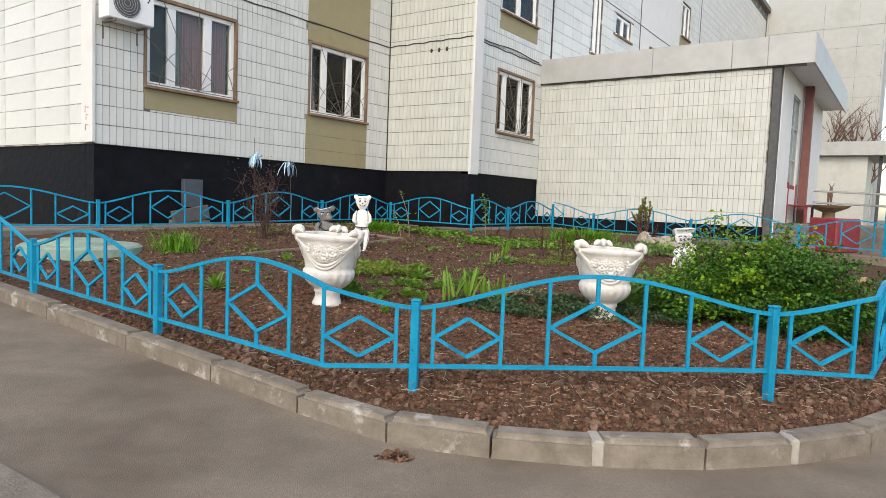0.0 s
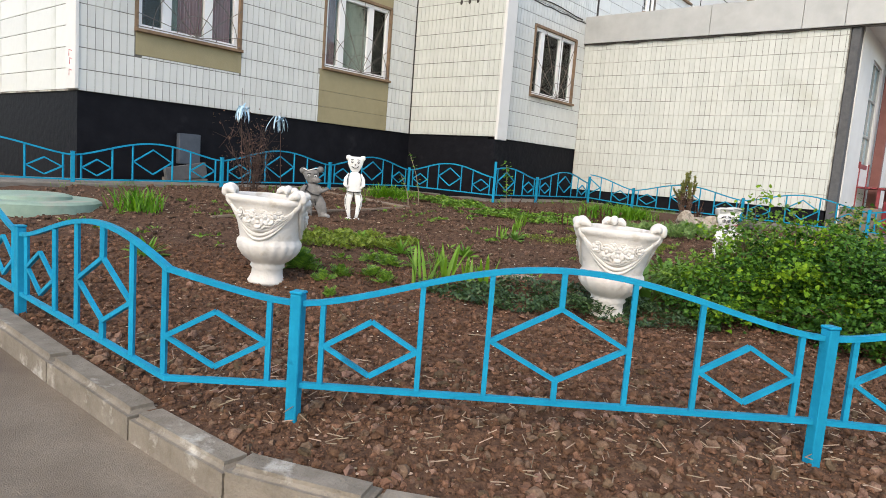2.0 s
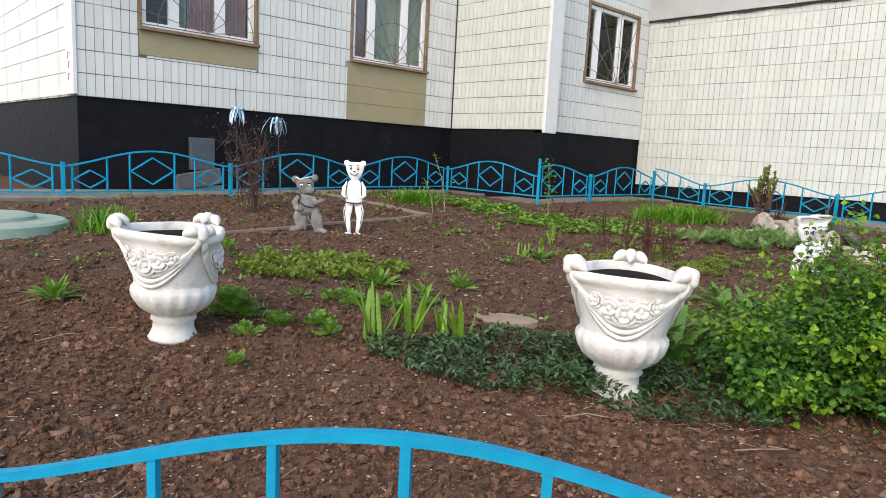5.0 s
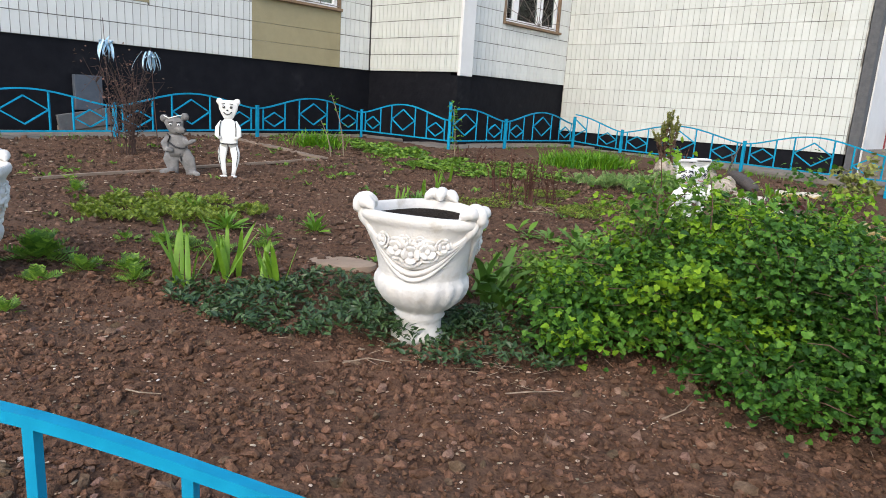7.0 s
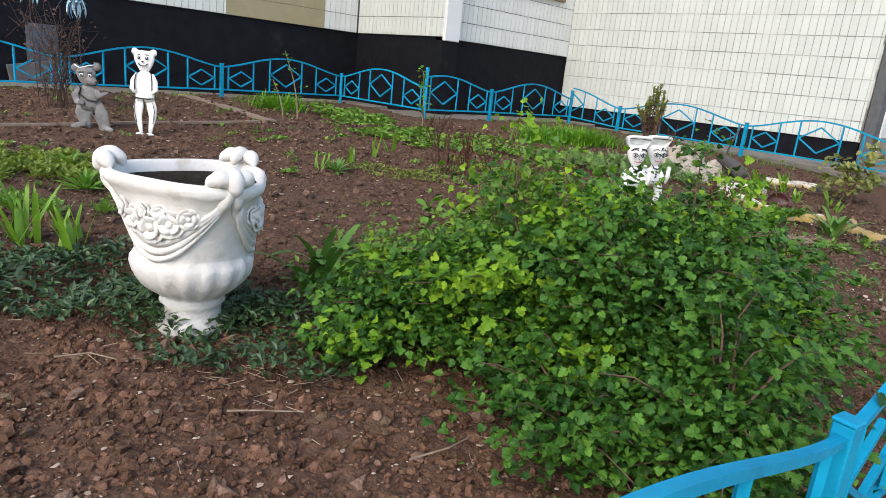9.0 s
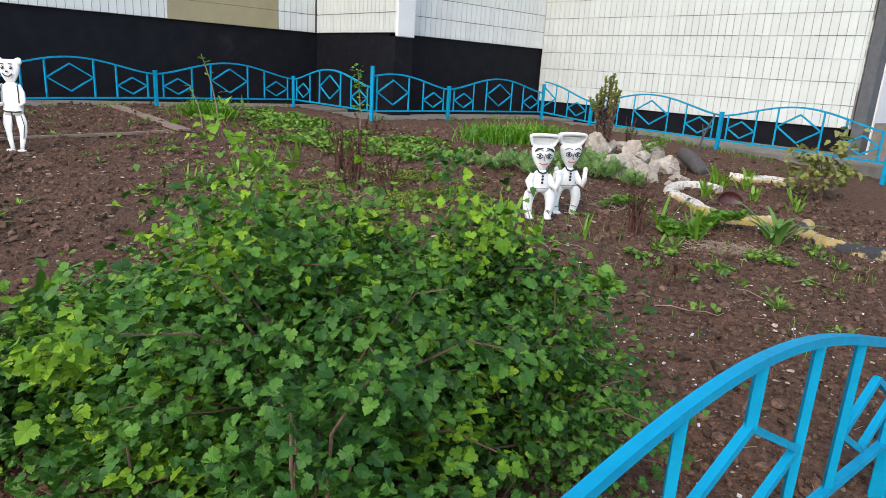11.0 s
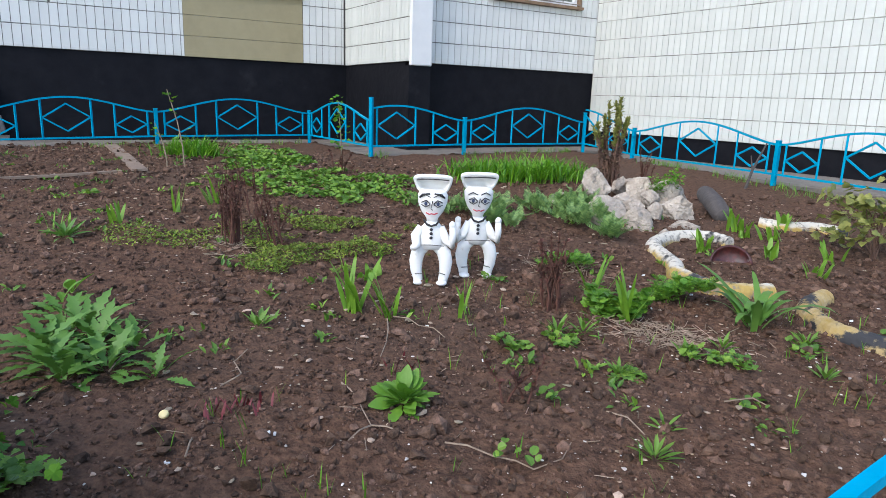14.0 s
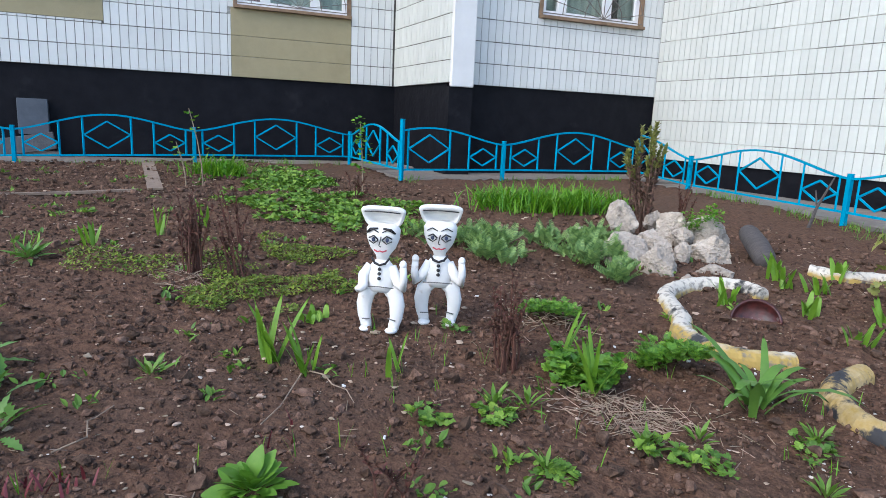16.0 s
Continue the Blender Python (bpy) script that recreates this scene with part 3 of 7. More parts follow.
ob = part("wall_porch_front", bm, PANEL)
ob.matrix_world = BLD
tagged(ob, "white painted front wall of the porch", "wall", kind="structure")
bm = bmesh.new()
box(bm, (1.7, -5.98, 1.9), (3.0, -5.93, 4.2))
ob = part("window_porch", bm, mat("pale blue glazing", (0.3, 0.42, 0.46), (0.38, 0.5, 0.54), 2, 0.25, 0.05, 8))
ob.matrix_world = BLD
tagged(ob, "pale blue glazed porch window", "window", kind="structure")
bm = bmesh.new()
for z in (1.9, 2.6, 3.4, 4.16):
    box(bm, (1.7, -6.02, z), (3.0, -5.985, z + 0.05))
for x in (1.7, 2.32, 2.95):
    box(bm, (x, -6.022, 1.95), (x + 0.05, -5.983, 4.16))
ob = part("window_porch_bars", bm, STEEL)
ob.matrix_world = BLD
tagged(ob, "grey steel glazing bars of the porch window", "window", kind="structure")
bm = bmesh.new()
box(bm, (3.3, -6.3, 0.4), (3.5, -6.1, 4.62), bevel=0.015)
ob = part("porch_column_brown", bm, mat("brown-pink column paint", (0.16, 0.06, 0.05), (0.21, 0.085, 0.075), 5, 0.7, 0.2, 40))
ob.matrix_world = BLD
tagged(ob, "brown-pink painted column under the porch canopy", "column", kind="structure")
bm = bmesh.new()
box(bm, (0.2, -8.4, 0.2), (5.0, -6.06, 1.05))
ob = part("porch_landing", bm, CONCRETE)
ob.matrix_world = BLD
tagged(ob, "raised concrete landing in front of the entrance", "landing", kind="structure")

# second entrance further along
p2 = thing("entrance_porch", BLD @ Matrix.Translation((17, 0, -0.6)), "cream entrance porch with flat canopy further along the block", "porch")
bm = bmesh.new()
box(bm, (0, -6.9, 0.5), (4, -0.2, 4.5))
part("porch_wall", bm, TILEC, p2)
bm = bmesh.new()
box(bm, (-0.3, -8.2, 4.5), (4.5, -0.2, 5.1), bevel=0.02)
part("canopy", bm, ZINC, p2)
for y in (-7.3, -8.0):
    bm = bmesh.new()
    box(bm, (0.1, y - 0.12, 0.5), (0.4, y, 4.5))
    part("column", bm, STUCCO, p2)

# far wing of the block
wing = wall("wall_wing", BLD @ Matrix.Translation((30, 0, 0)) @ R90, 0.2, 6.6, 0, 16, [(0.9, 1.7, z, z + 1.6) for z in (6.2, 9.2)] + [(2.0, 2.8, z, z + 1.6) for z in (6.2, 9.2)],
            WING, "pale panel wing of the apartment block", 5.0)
for x in (0.3, 3.4, 5.2, 6.5):
    seam(BLD @ Matrix.Translation((30, 0, 0)) @ R90, [(x, -0.004, 0), (x, -0.004, 16)], 0.016, PALEJOINT)
for z in (5.4, 6.6, 8.4, 9.6, 11.4, 12.6):
    seam(BLD @ Matrix.Translation((30, 0, 0)) @ R90, [(0.2, -0.004, z), (6.6, -0.004, z)], 0.016, PALEJOINT)
for x in (0.9, 2.0):
    for z in (6.2, 9.2):
        window("window_wing", BLD @ Matrix.Translation((30, 0, 0)) @ R90, x, x + 0.8, z, z + 1.6, (0.5,), [(0, 1, NET)], 0, "white window of the far wing")

# ---- ground ----
def rise(x):
    """The road climbs gently towards the west end of the garden."""
    return float(np.interp(-x, (0.1, 0.25, 0.77, 1.39, 2.17, 3.2, 5.4, 9.0, 14.0), (0.0, 0.01, 0.04, 0.09, 0.13, 0.16, 0.2, 0.3, 0.35)))


bm = bmesh.new()
cols = [-600, -40, *(-14 + 0.4 * k for k in range(38)), 40, 600]
lines = [[bm.verts.new((x, y, rise(x))) for y in (-600, 600)] for x in cols]
for (a, b), (c, d) in zip(lines, lines[1:]):
    bm.faces.new((a, c, d, b))
tagged(part("road", bm, ASPHALT), "worn grey-brown asphalt road around the garden", "road", kind="structure")
for nm, lo, hi in (("pavement_south", (-18, 0.95, 0.1), (-3.9, 2.1, 0.655)), ("pavement_projecting", (-4.8, -1.12, 0.1), (-0.12, 0.2, 0.662)),
                   ("pavement_porch", (-1.4, -7.0, 0.1), (0.2, -1.13, 0.612))):
    bm = bmesh.new()
    box(bm, lo, hi, bevel=0.02)
    ob = part(nm, bm, CONCRETE)
    ob.matrix_world = BLD
    tagged(ob, "cracked concrete apron along the basement wall", "pavement", kind="structure")
bm = bmesh.new()
box(bm, (-1.42, -16, 0.0), (60, -7.01, 0.5))
ob = part("pavement_entrance", bm, ASPHALT)
ob.matrix_world = BLD
tagged(ob, "raised asphalt yard beside the entrance", "pavement", kind="structure")

KERBLINE = [(-12.0, 12.3), (-9.2, 10.05), (-7.0, 8.28), (-6.2, 7.64), (-5.4, 7.0), (-4.44, 6.22), (-3.2, 5.25), (-2.17, 4.46), (-1.39, 3.92),
            (-0.77, 3.53), (-0.25, 3.22), (0.27, 3.1), (0.78, 3.04), (1.3, 3.06), (1.79, 3.17), (2.3, 3.37), (2.75, 3.68), (3.1, 4.06),
            (3.72, 4.85), (4.34, 5.63), (4.96, 6.42), (5.58, 7.2), (6.2, 7.99), (7.44, 9.56), (8.68, 11.1)]


def soil_edge(x, y):
    """Distance of a point inside the kerb's outer line (positive within the garden)."""
    best, sign = 9.0, 1
    for (ax, ay), (bx, by) in zip(KERBLINE, KERBLINE[1:]):
        dx, dy = bx - ax, by - ay
        s = max(0, min(1, ((x - ax) * dx + (y - ay) * dy) / (dx * dx + dy * dy)))
        ex, ey = x - ax - s * dx, y - ay - s * dy
        d = math.hypot(ex, ey)
        if d < best:
            best, sign = d, (1 if dx * ey - dy * ex > 0 else -1)
    return best * sign


def rough(x, y):
    """Small relief of the dug soil, coarser near the road."""
    v = Vector((x, y, 0))
    k = 1.0 if y < 6.3 and x < 3 else 0.75
    return k * (0.035 * noise.noise(v * 2.1) + 0.028 * noise.noise(v * 6.3) + 0.022 * noise.noise(v * 13.0) + 0.014 * noise.noise(v * 27.0))


def outside(x, y):
    p = BLDI @ Vector((x, y, 0))
    u, v = p.x, -p.y
    return (u < -4.85 and v < -1.0) or (u >= -4.85 and v < 1.1) or u > -1.3


verts, faces, idx = [], [], {}
xs = np.concatenate([np.arange(-12, -4, 0.2), np.arange(-4, 6.6, 0.034), np.arange(6.6, 9, 0.2)])
ys = np.concatenate([np.arange(2.9, 10.5, 0.034), np.arange(10.5, 18, 0.15)])
for i, x in enumerate(xs):
    for j, y in enumerate(ys):
        d = soil_edge(x, y)
        if d < 0.07 or d > 30:
            continue
        z = gz(x, y) + rough(x, y) * min(1, max(0.15, (d - 0.1) / 0.4))
        e = min(1, max(0, (d - 0.14) / 0.5))
        z = z * e + (0.1 + rise(x) + 0.25 * rough(x, y)) * (1 - e)
        if outside(x, y):
            z -= 0.16
        idx[i, j] = len(verts)
        verts.append((x, y, z))
for (i, j) in list(idx):
    q = [(i, j), (i + 1, j), (i + 1, j + 1), (i, j + 1)]
    if all(k in idx for k in q):
        faces.append([idx[k] for k in q])
ob = raw("ground_soil", verts, faces, SOIL, smooth=True)
tagged(ob, "dug brown soil of the front garden bed", "soil", kind="structure")

kerb = thing("kerb", Matrix(), "worn concrete kerb stones edging the garden bed", "kerb", kind="structure")
for k, ((ax, ay), (bx, by)) in enumerate(zip(KERBLINE, KERBLINE[1:])):
    a, b = Vector((ax, ay, 0)), Vector((bx, by, 0))
    d = (b - a).normalized()
    n = Vector((-d.y, d.x, 0))
    bm = bmesh.new()
    g0 = 0.006
    q = [a + d * g0, b - d * g0, b - d * g0 + n * 0.15, a + d * g0 + n * 0.15]
    lo = [bm.verts.new((v.x, v.y, -0.12)) for v in q]
    dz = 0.006 * math.sin(k * 2.7)
    hi = [bm.verts.new((v.x, v.y, (0.132 if v.x > -0.3 else 0.122) + rise(v.x) + dz)) for v in q]
    bm.faces.new(lo[::-1])
    bm.faces.new(hi)
    for i in range(4):
        bm.faces.new((lo[i], lo[(i + 1) % 4], hi[(i + 1) % 4], hi[i]))
    bmesh.ops.bevel(bm, geom=[e for e in bm.edges if all(v.co.z > 0 for v in e.verts)], offset=0.026, segments=3, affect="EDGES")
    part("kerb_stone", bm, KERB, kerb)
side = thing("kerb", Matrix(), "low worn kerb stones along the other side of the road", "kerb", kind="structure")
for k in range(3):
    a, b = Vector((-3.3 + 0.8 * k, 3.42 - 0.47 * k, 0)), Vector((-2.52 + 0.8 * k, 2.96 - 0.47 * k, 0))
    n = Vector((-0.51, -0.86, 0)) * 0.15
    bm = bmesh.new()
    lo = [bm.verts.new((v.x, v.y, -0.1)) for v in (a, b, b + n, a + n)]
    hi = [bm.verts.new((v.x, v.y, 0.05 + rise(v.x))) for v in (a, b, b + n, a + n)]
    bm.faces.new(hi)
    for i in range(4):
        bm.faces.new((lo[i], lo[(i + 1) % 4], hi[(i + 1) % 4], hi[i]))
    bmesh.ops.recalc_face_normals(bm, faces=bm.faces)
    part("kerb_stone", bm, KERB, side)
bm = bmesh.new()
box(bm, (0.75, 3.035, 0.0), (0.81, 3.19, 0.132), bevel=0.01)
box(bm, (1.765, 3.16, 0.0), (1.81, 3.3, 0.131), bevel=0.01)
part("mortar", bm, MORTAR, kerb, "pale mortar filling a wide joint")


# ---- blue garden fence ----
def arc(s):
    return 0.44 + 0.195 * (0.5 - 0.5 * math.cos(2 * math.pi * s)) ** 0.75


def fence_panel(path, s0=0.0, s1=1.0, tall=False):
    """One panel along the ground points of path; s0, s1: the stretch of the full pattern it keeps; tall: a larger middle diamond without stubs."""
    P = [Vector(p) for p in path]
    L = [0.0]
    for a, b in zip(P, P[1:]):
        L.append(L[-1] + (b - a).length)

    def at(s, z):
        d = max(0, min(1, (s - s0) / (s1 - s0))) * L[-1]
        for i in range(len(P) - 1):
            if d <= L[i + 1] + 1e-6:
                return P[i].lerp(P[i + 1], (d - L[i]) / (L[i + 1] - L[i])) + Vector((0, 0, z))
    mid = P[0].lerp(P[-1], 0.5)
    fp = thing("garden_fence", Matrix.Translation(mid), "low blue painted metal garden fence section with diamond pattern", "fence", "garden fence sections")
    inv = Matrix.Translation(-mid)

    def add(nm, pts, w, h=None):
        bm = bmesh.new()
        bar(bm, [inv @ p for p in pts], w, h)
        part(nm, bm, BLUE, fp)
    m = 0.002
    kinks = [s0 + (s1 - s0) * l / L[-1] for l in L[1:-1]]
    ss = sorted([s0 + m + (s1 - s0 - 2 * m) * k / 28 for k in range(29)] + kinks)
    add("top_rail", [at(s, arc(s)) for s in ss], 0.025, 0.022)
    add("bottom_rail", [at(s, 0.11) for s in [s0 + m, *kinks, s1 - m]], 0.025, 0.022)
    for s in (0.045, 0.235, 0.365, 0.635, 0.765, 0.955):
        if s0 + 0.02 < s < s1 - 0.02:
            add("upright", [at(s, 0.115), at(s, arc(s) - 0.008)], 0.02, 0.02)

    def diamond(a, b, lo, mid_, hi):
        if a < s0 - 0.03 or b > s1 + 0.03:
            if b < s0 + 0.03 or a > s1 - 0.03:
                return
            c = (a + b) / 2
            bm = bmesh.new()
            for z in (lo, hi):
                bar(bm, [inv @ at(max(c, s0), z), inv @ at(b, mid_)], 0.02)
            part("diamond", bm, BLUE, fp)
            return
        c = (a + b) / 2
        bm = bmesh.new()
        for q in (((a, mid_), (c, hi)), ((c, hi), (b, mid_)), ((b, mid_), (c, lo)), ((c, lo), (a, mid_))):
            bar(bm, [inv @ at(*q[0]), inv @ at(*q[1])], 0.02 if q[0][1] == mid_ else 0.0175)
        part("diamond", bm, BLUE, fp)
    diamond(0.05, 0.23, 0.165, 0.275, 0.385)
    diamond(0.77, 0.95, 0.165, 0.275, 0.385)
    diamond(0.37, 0.63, 0.2, 0.375 if tall else 0.34, 0.55 if tall else 0.485)
    if s0 < 0.45 and not tall:
        add("stub", [at(0.5, 0.485), at(0.5, arc(0.5) - 0.008)], 0.022)
        add("stub", [at(0.5, 0.115), at(0.5, 0.2)], 0.022)
    return fp


def fence_post(parent, x, y, z, h=0.485, turn=0.0):
    m = parent.matrix_world.inverted() @ pose(x, y, z, 0, 0, turn)
    bm = bmesh.new()
    box(bm, (-0.024, -0.024, -0.2), (0.024, 0.024, h - 0.008), m, bevel=0.004)
    post = part("post", bm, BLUE, parent)
    bm = bmesh.new()
    box(bm, (-0.027, -0.027, h - 0.008), (0.027, 0.027, h + 0.004), m, bevel=0.004)
    part("post_cap", bm, BLUE, post)


def run(posts, heights=None, bends=None, cuts=None, tall=False):
    for i, (a, b) in enumerate(zip(posts, posts[1:])):
        pts = [a, *(bends or {}).get(i, []), b]
        d0, d1 = (Vector(pts[1]) - Vector(a)).normalized(), (Vector(b) - Vector(pts[-2])).normalized()
        pts = [Vector(a) + d0 * 0.01, *pts[1:-1], Vector(b) - d1 * 0.01]
        fp = fence_panel(pts, *(cuts or {}).get(i, (0.0, 1.0)), tall)
        bpy.context.view_layer.update()
        for k in (i, i + 1) if i == len(posts) - 2 else (i,):
            o, q = posts[max(k - 1, 0)], posts[min(k + 1, len(posts) - 1)]
            fence_post(fp, *posts[k], (heights or {}).get(k, 0.485), math.degrees(math.atan2(q[1] - o[1], q[0] - o[0])))


run([(-6.9, 8.25, 0.36), (-5.25, 7.0, 0.32), (-3.62, 5.75, 0.28), (-1.98, 4.53, 0.235), (-0.137, 3.62, 0.2), (1.91, 3.71, 0.232), (3.5, 5.0, 0.205), (4.78, 6.61, 0.255), (6.04, 8.2, 0.3), (7.3, 9.8, 0.35), (8.5, 11.3, 0.4)],
    None, {3: [(-0.62, 3.535, 0.205)], 5: [(2.55, 3.79, 0.2)]})
run([(-6.75, 8.0, 0.58), (-5.05, 9.53, 0.58), (-3.67, 11.1, 0.63), (-2.4, 12.82, 0.68), (-1.22, 14.75, 0.69), (0.565, 13.58, 0.672), (1.435, 14.7, 0.69), (2.74, 16.55, 0.69), (3.61, 15.83, 0.615), (5.39, 14.28, 0.595), (7.0, 12.9, 0.57), (8.5, 11.6, 0.54)],
    {5: 0.735, 7: 0.59}, None, {5: (0.33, 1.0), 7: (0.5, 1.0)}, True)

# ---- urns ----
def soft(bm, pts, radii, n=14, steps=5):
    """A round limb through the points, eased between them and rounded at both ends."""
    P = [Vector(p) for p in pts]
    out, rr = [], []
    for i in range(len(P) - 1):
        p0, p1, p2, p3 = P[max(i - 1, 0)], P[i], P[i + 1], P[min(i + 2, len(P) - 1)]
        for k in range(steps):
            t = k / steps
            out.append(0.5 * ((2 * p1) + (p2 - p0) * t + (2 * p0 - 5 * p1 + 4 * p2 - p3) * t * t + (3 * p1 - p0 - 3 * p2 + p3) * t ** 3))
            rr.append(radii[i] + (radii[i + 1] - radii[i]) * (t * t * (3 - 2 * t)))
    out.append(P[-1])
    rr.append(radii[-1])
    tube(bm, out, rr, n)


def urn(x, y, turn, tilt):
    u = thing("garden_urn", pose(x, y, gz(x, y) - 0.01, tilt, 0, turn) @ Matrix.Diagonal((1.105, 1.105, 1.065, 1)), "large white plaster garden urn with swags and roses", "urn", "garden urns")
    n = 72

    prof = [(0.0, 0.115, 0, 0), (0.02, 0.122, 0, 0), (0.035, 0.112, 0, 0), (0.07, 0.1, 0, 0), (0.105, 0.098, 0, 0), (0.12, 0.112, 0, 0), (0.135, 0.106, 0, 0), (0.15, 0.112, 0, 0.4),
            (0.17, 0.14, 0, 1), (0.2, 0.172, 0, 1), (0.235, 0.194, 0, 1), (0.27, 0.203, 0, 1), (0.295, 0.2, 0, 0.9), (0.312, 0.188, 0, 0.5), (0.322, 0.19, 0, 0), (0.36, 0.194, 0.02, 0), (0.42, 0.204, 0.045, 0),
            (0.48, 0.218, 0.07, 0), (0.53, 0.236, 0.09, 0), (0.548, 0.247, 0.1, 0), (0.56, 0.258, 0.105, 0), (0.578, 0.262, 0.105, 0), (0.594, 0.256, 0.105, 0), (0.6, 0.244, 0.1, 0), (0.592, 0.232, 0.1, 0), (0.55, 0.224, 0.1, 0)]
    V, F = [], []
    for z, r, t, fl in prof:
        for k in range(n):
            a = 2 * math.pi * k / n
            q = r * (1 + t * math.cos(3 * a)) + fl * 0.011 * abs(math.sin(9 * a)) ** 0.8 - fl * 0.006
            V.append((q * math.cos(a), q * math.sin(a), z))
    for i in range(len(prof) - 1):
        for k in range(n):
            F.append([i * n + k, i * n + (k + 1) % n, (i + 1) * n + (k + 1) % n, (i + 1) * n + k])
    F.append(list(range(n))[::-1])
    raw("bowl", V, F, PLASTER, u, smooth=True)
    bm = bmesh.new()
    ring = [bm.verts.new((0.227 * (1 + 0.1 * math.cos(3 * a)) * math.cos(a), 0.227 * (1 + 0.1 * math.cos(3 * a)) * math.sin(a), 0.556)) for a in (2 * math.pi * k / 48 for k in range(48))]
    c = bm.verts.new((0, 0, 0.572))
    for k in range(48):
        bm.faces.new((ring[k], ring[(k + 1) % 48], c))
    part("soil_fill", bm, PEAT, u, "dark soil filling the urn")
    for k in range(3):
        a = 2 * math.pi * k / 3
        bm = bmesh.new()               # bow knot on each corner of the mouth
        ca, sa = math.cos(a), math.sin(a)
        for side in (-1, 1):           # two soft loops of cloth along the rim, a roll over the corner and two tails
            soft(bm, [(q * math.cos(a + side * f), q * math.sin(a + side * f), z) for f, q, z in ((-0.02, 0.27, 0.598), (0.06, 0.276, 0.616), (0.15, 0.274, 0.624), (0.23, 0.264, 0.614), (0.3, 0.256, 0.596))],
                 [0.012, 0.025, 0.03, 0.022, 0.004])
            soft(bm, [(q * math.cos(a + side * f), q * math.sin(a + side * f), z) for f, q, z in ((0.02, 0.282, 0.588), (0.07, 0.268, 0.548), (0.12, 0.242, 0.508), (0.19, 0.226, 0.468))], [0.016, 0.02, 0.016, 0.005], 10)
        soft(bm, [(q * ca, q * sa, z) for q, z in ((0.222, 0.598), (0.236, 0.624), (0.262, 0.636), (0.286, 0.622), (0.294, 0.595), (0.284, 0.568))], [0.008, 0.022, 0.028, 0.03, 0.024, 0.006])
        part("bow", bm, PLASTER, u, smooth=True)

        def wallp(b, z, out=0.0):
            zz = [p for p in prof[14:20]]
            for (z0, r0, t0, _), (z1, r1, t1, _) in zip(zz, zz[1:]):
                if z0 <= z <= z1:
                    s = (z - z0) / (z1 - z0)
                    r = (r0 + (r1 - r0) * s) * (1 + (t0 + (t1 - t0) * s) * math.cos(3 * b)) + out
                    return (r * math.cos(b), r * math.sin(b), z)
            return (0.18 * math.cos(b), 0.18 * math.sin(b), z)
        mid_ = a + math.pi / 3
        bm = bmesh.new()               # draped cloth between the corners
        for j, (top, sag, rr) in enumerate(((0.53, 0.125, 0.011), (0.525, 0.145, 0.012), (0.515, 0.165, 0.012), (0.5, 0.178, 0.01))):
            pts = []
            for i in range(21):
                f = i / 20
                b = a + 0.12 + (2 * math.pi / 3 - 0.24) * f
                pts.append(wallp(b, top - sag * math.sin(math.pi * f) ** 0.8, 0.006))
            tube(bm, pts, [rr * (0.7 + 0.5 * math.sin(math.pi * i / 20)) for i in range(21)], 6)
        part("swag", bm, PLASTER, u, smooth=True)
        for db, z, s in ((-0.3, 0.455, 0.046), (0.0, 0.435, 0.052), (0.3, 0.455, 0.046), (0.56, 0.48, 0.034), (-0.56, 0.48, 0.034), (0.15, 0.485, 0.03), (-0.15, 0.485, 0.03)):
            bm = bmesh.new()           # roses: a rolled heart inside rings of thin curled petals
            b = mid_ + db
            c = Vector(wallp(b, z, 0.004))
            nrm = Vector((math.cos(b), math.sin(b), 0))
            sd = Vector((-math.sin(b), math.cos(b), 0))
            up_ = Vector((0, 0, 1))
            ball(bm, c + nrm * s * 0.34, (s * 0.26, s * 0.26, s * 0.3), sub=2)
            for ring, (rad_, lift, wide, count) in enumerate(((0.42, 0.34, 0.5, 4), (0.74, 0.14, 0.62, 6))):
                for q in range(count):
                    t = q * 2 * math.pi / count + 0.5 * ring + db * 3
                    out_ = sd * math.cos(t) + up_ * math.sin(t)
                    along = up_ * math.cos(t) - sd * math.sin(t)
                    flat_ = Matrix((along, (out_ * 0.8 + nrm * 0.6).normalized(), along.cross((out_ * 0.8 + nrm * 0.6).normalized()))).transposed().to_4x4()
                    ball(bm, c + out_ * s * rad_ + nrm * s * lift, (s * wide, s * 0.42, s * 0.14), flat_, sub=2)
            part("rose", bm, PLASTER, u, smooth=True)
    return u


urn(-1.01, 5.74, 87.0, 2.2)
urn(1.447, 5.79, 85.0, 1.4)

# ---- cut-out bears and bottle figures (each one plain mesh) ----
def figure(name, bm, mats, x, y, turn, label, lean=0.0, up=0.0, size=1.0):
    ob = part(name, bm, mats, smooth=True)
    ob.matrix_world = pose(x, y, gz(x, y) + up, lean, 0, turn) @ Matrix.Diagonal((1.08 * size, size, size, 1.0))
    return tagged(ob, label, "garden figure", "garden figures")


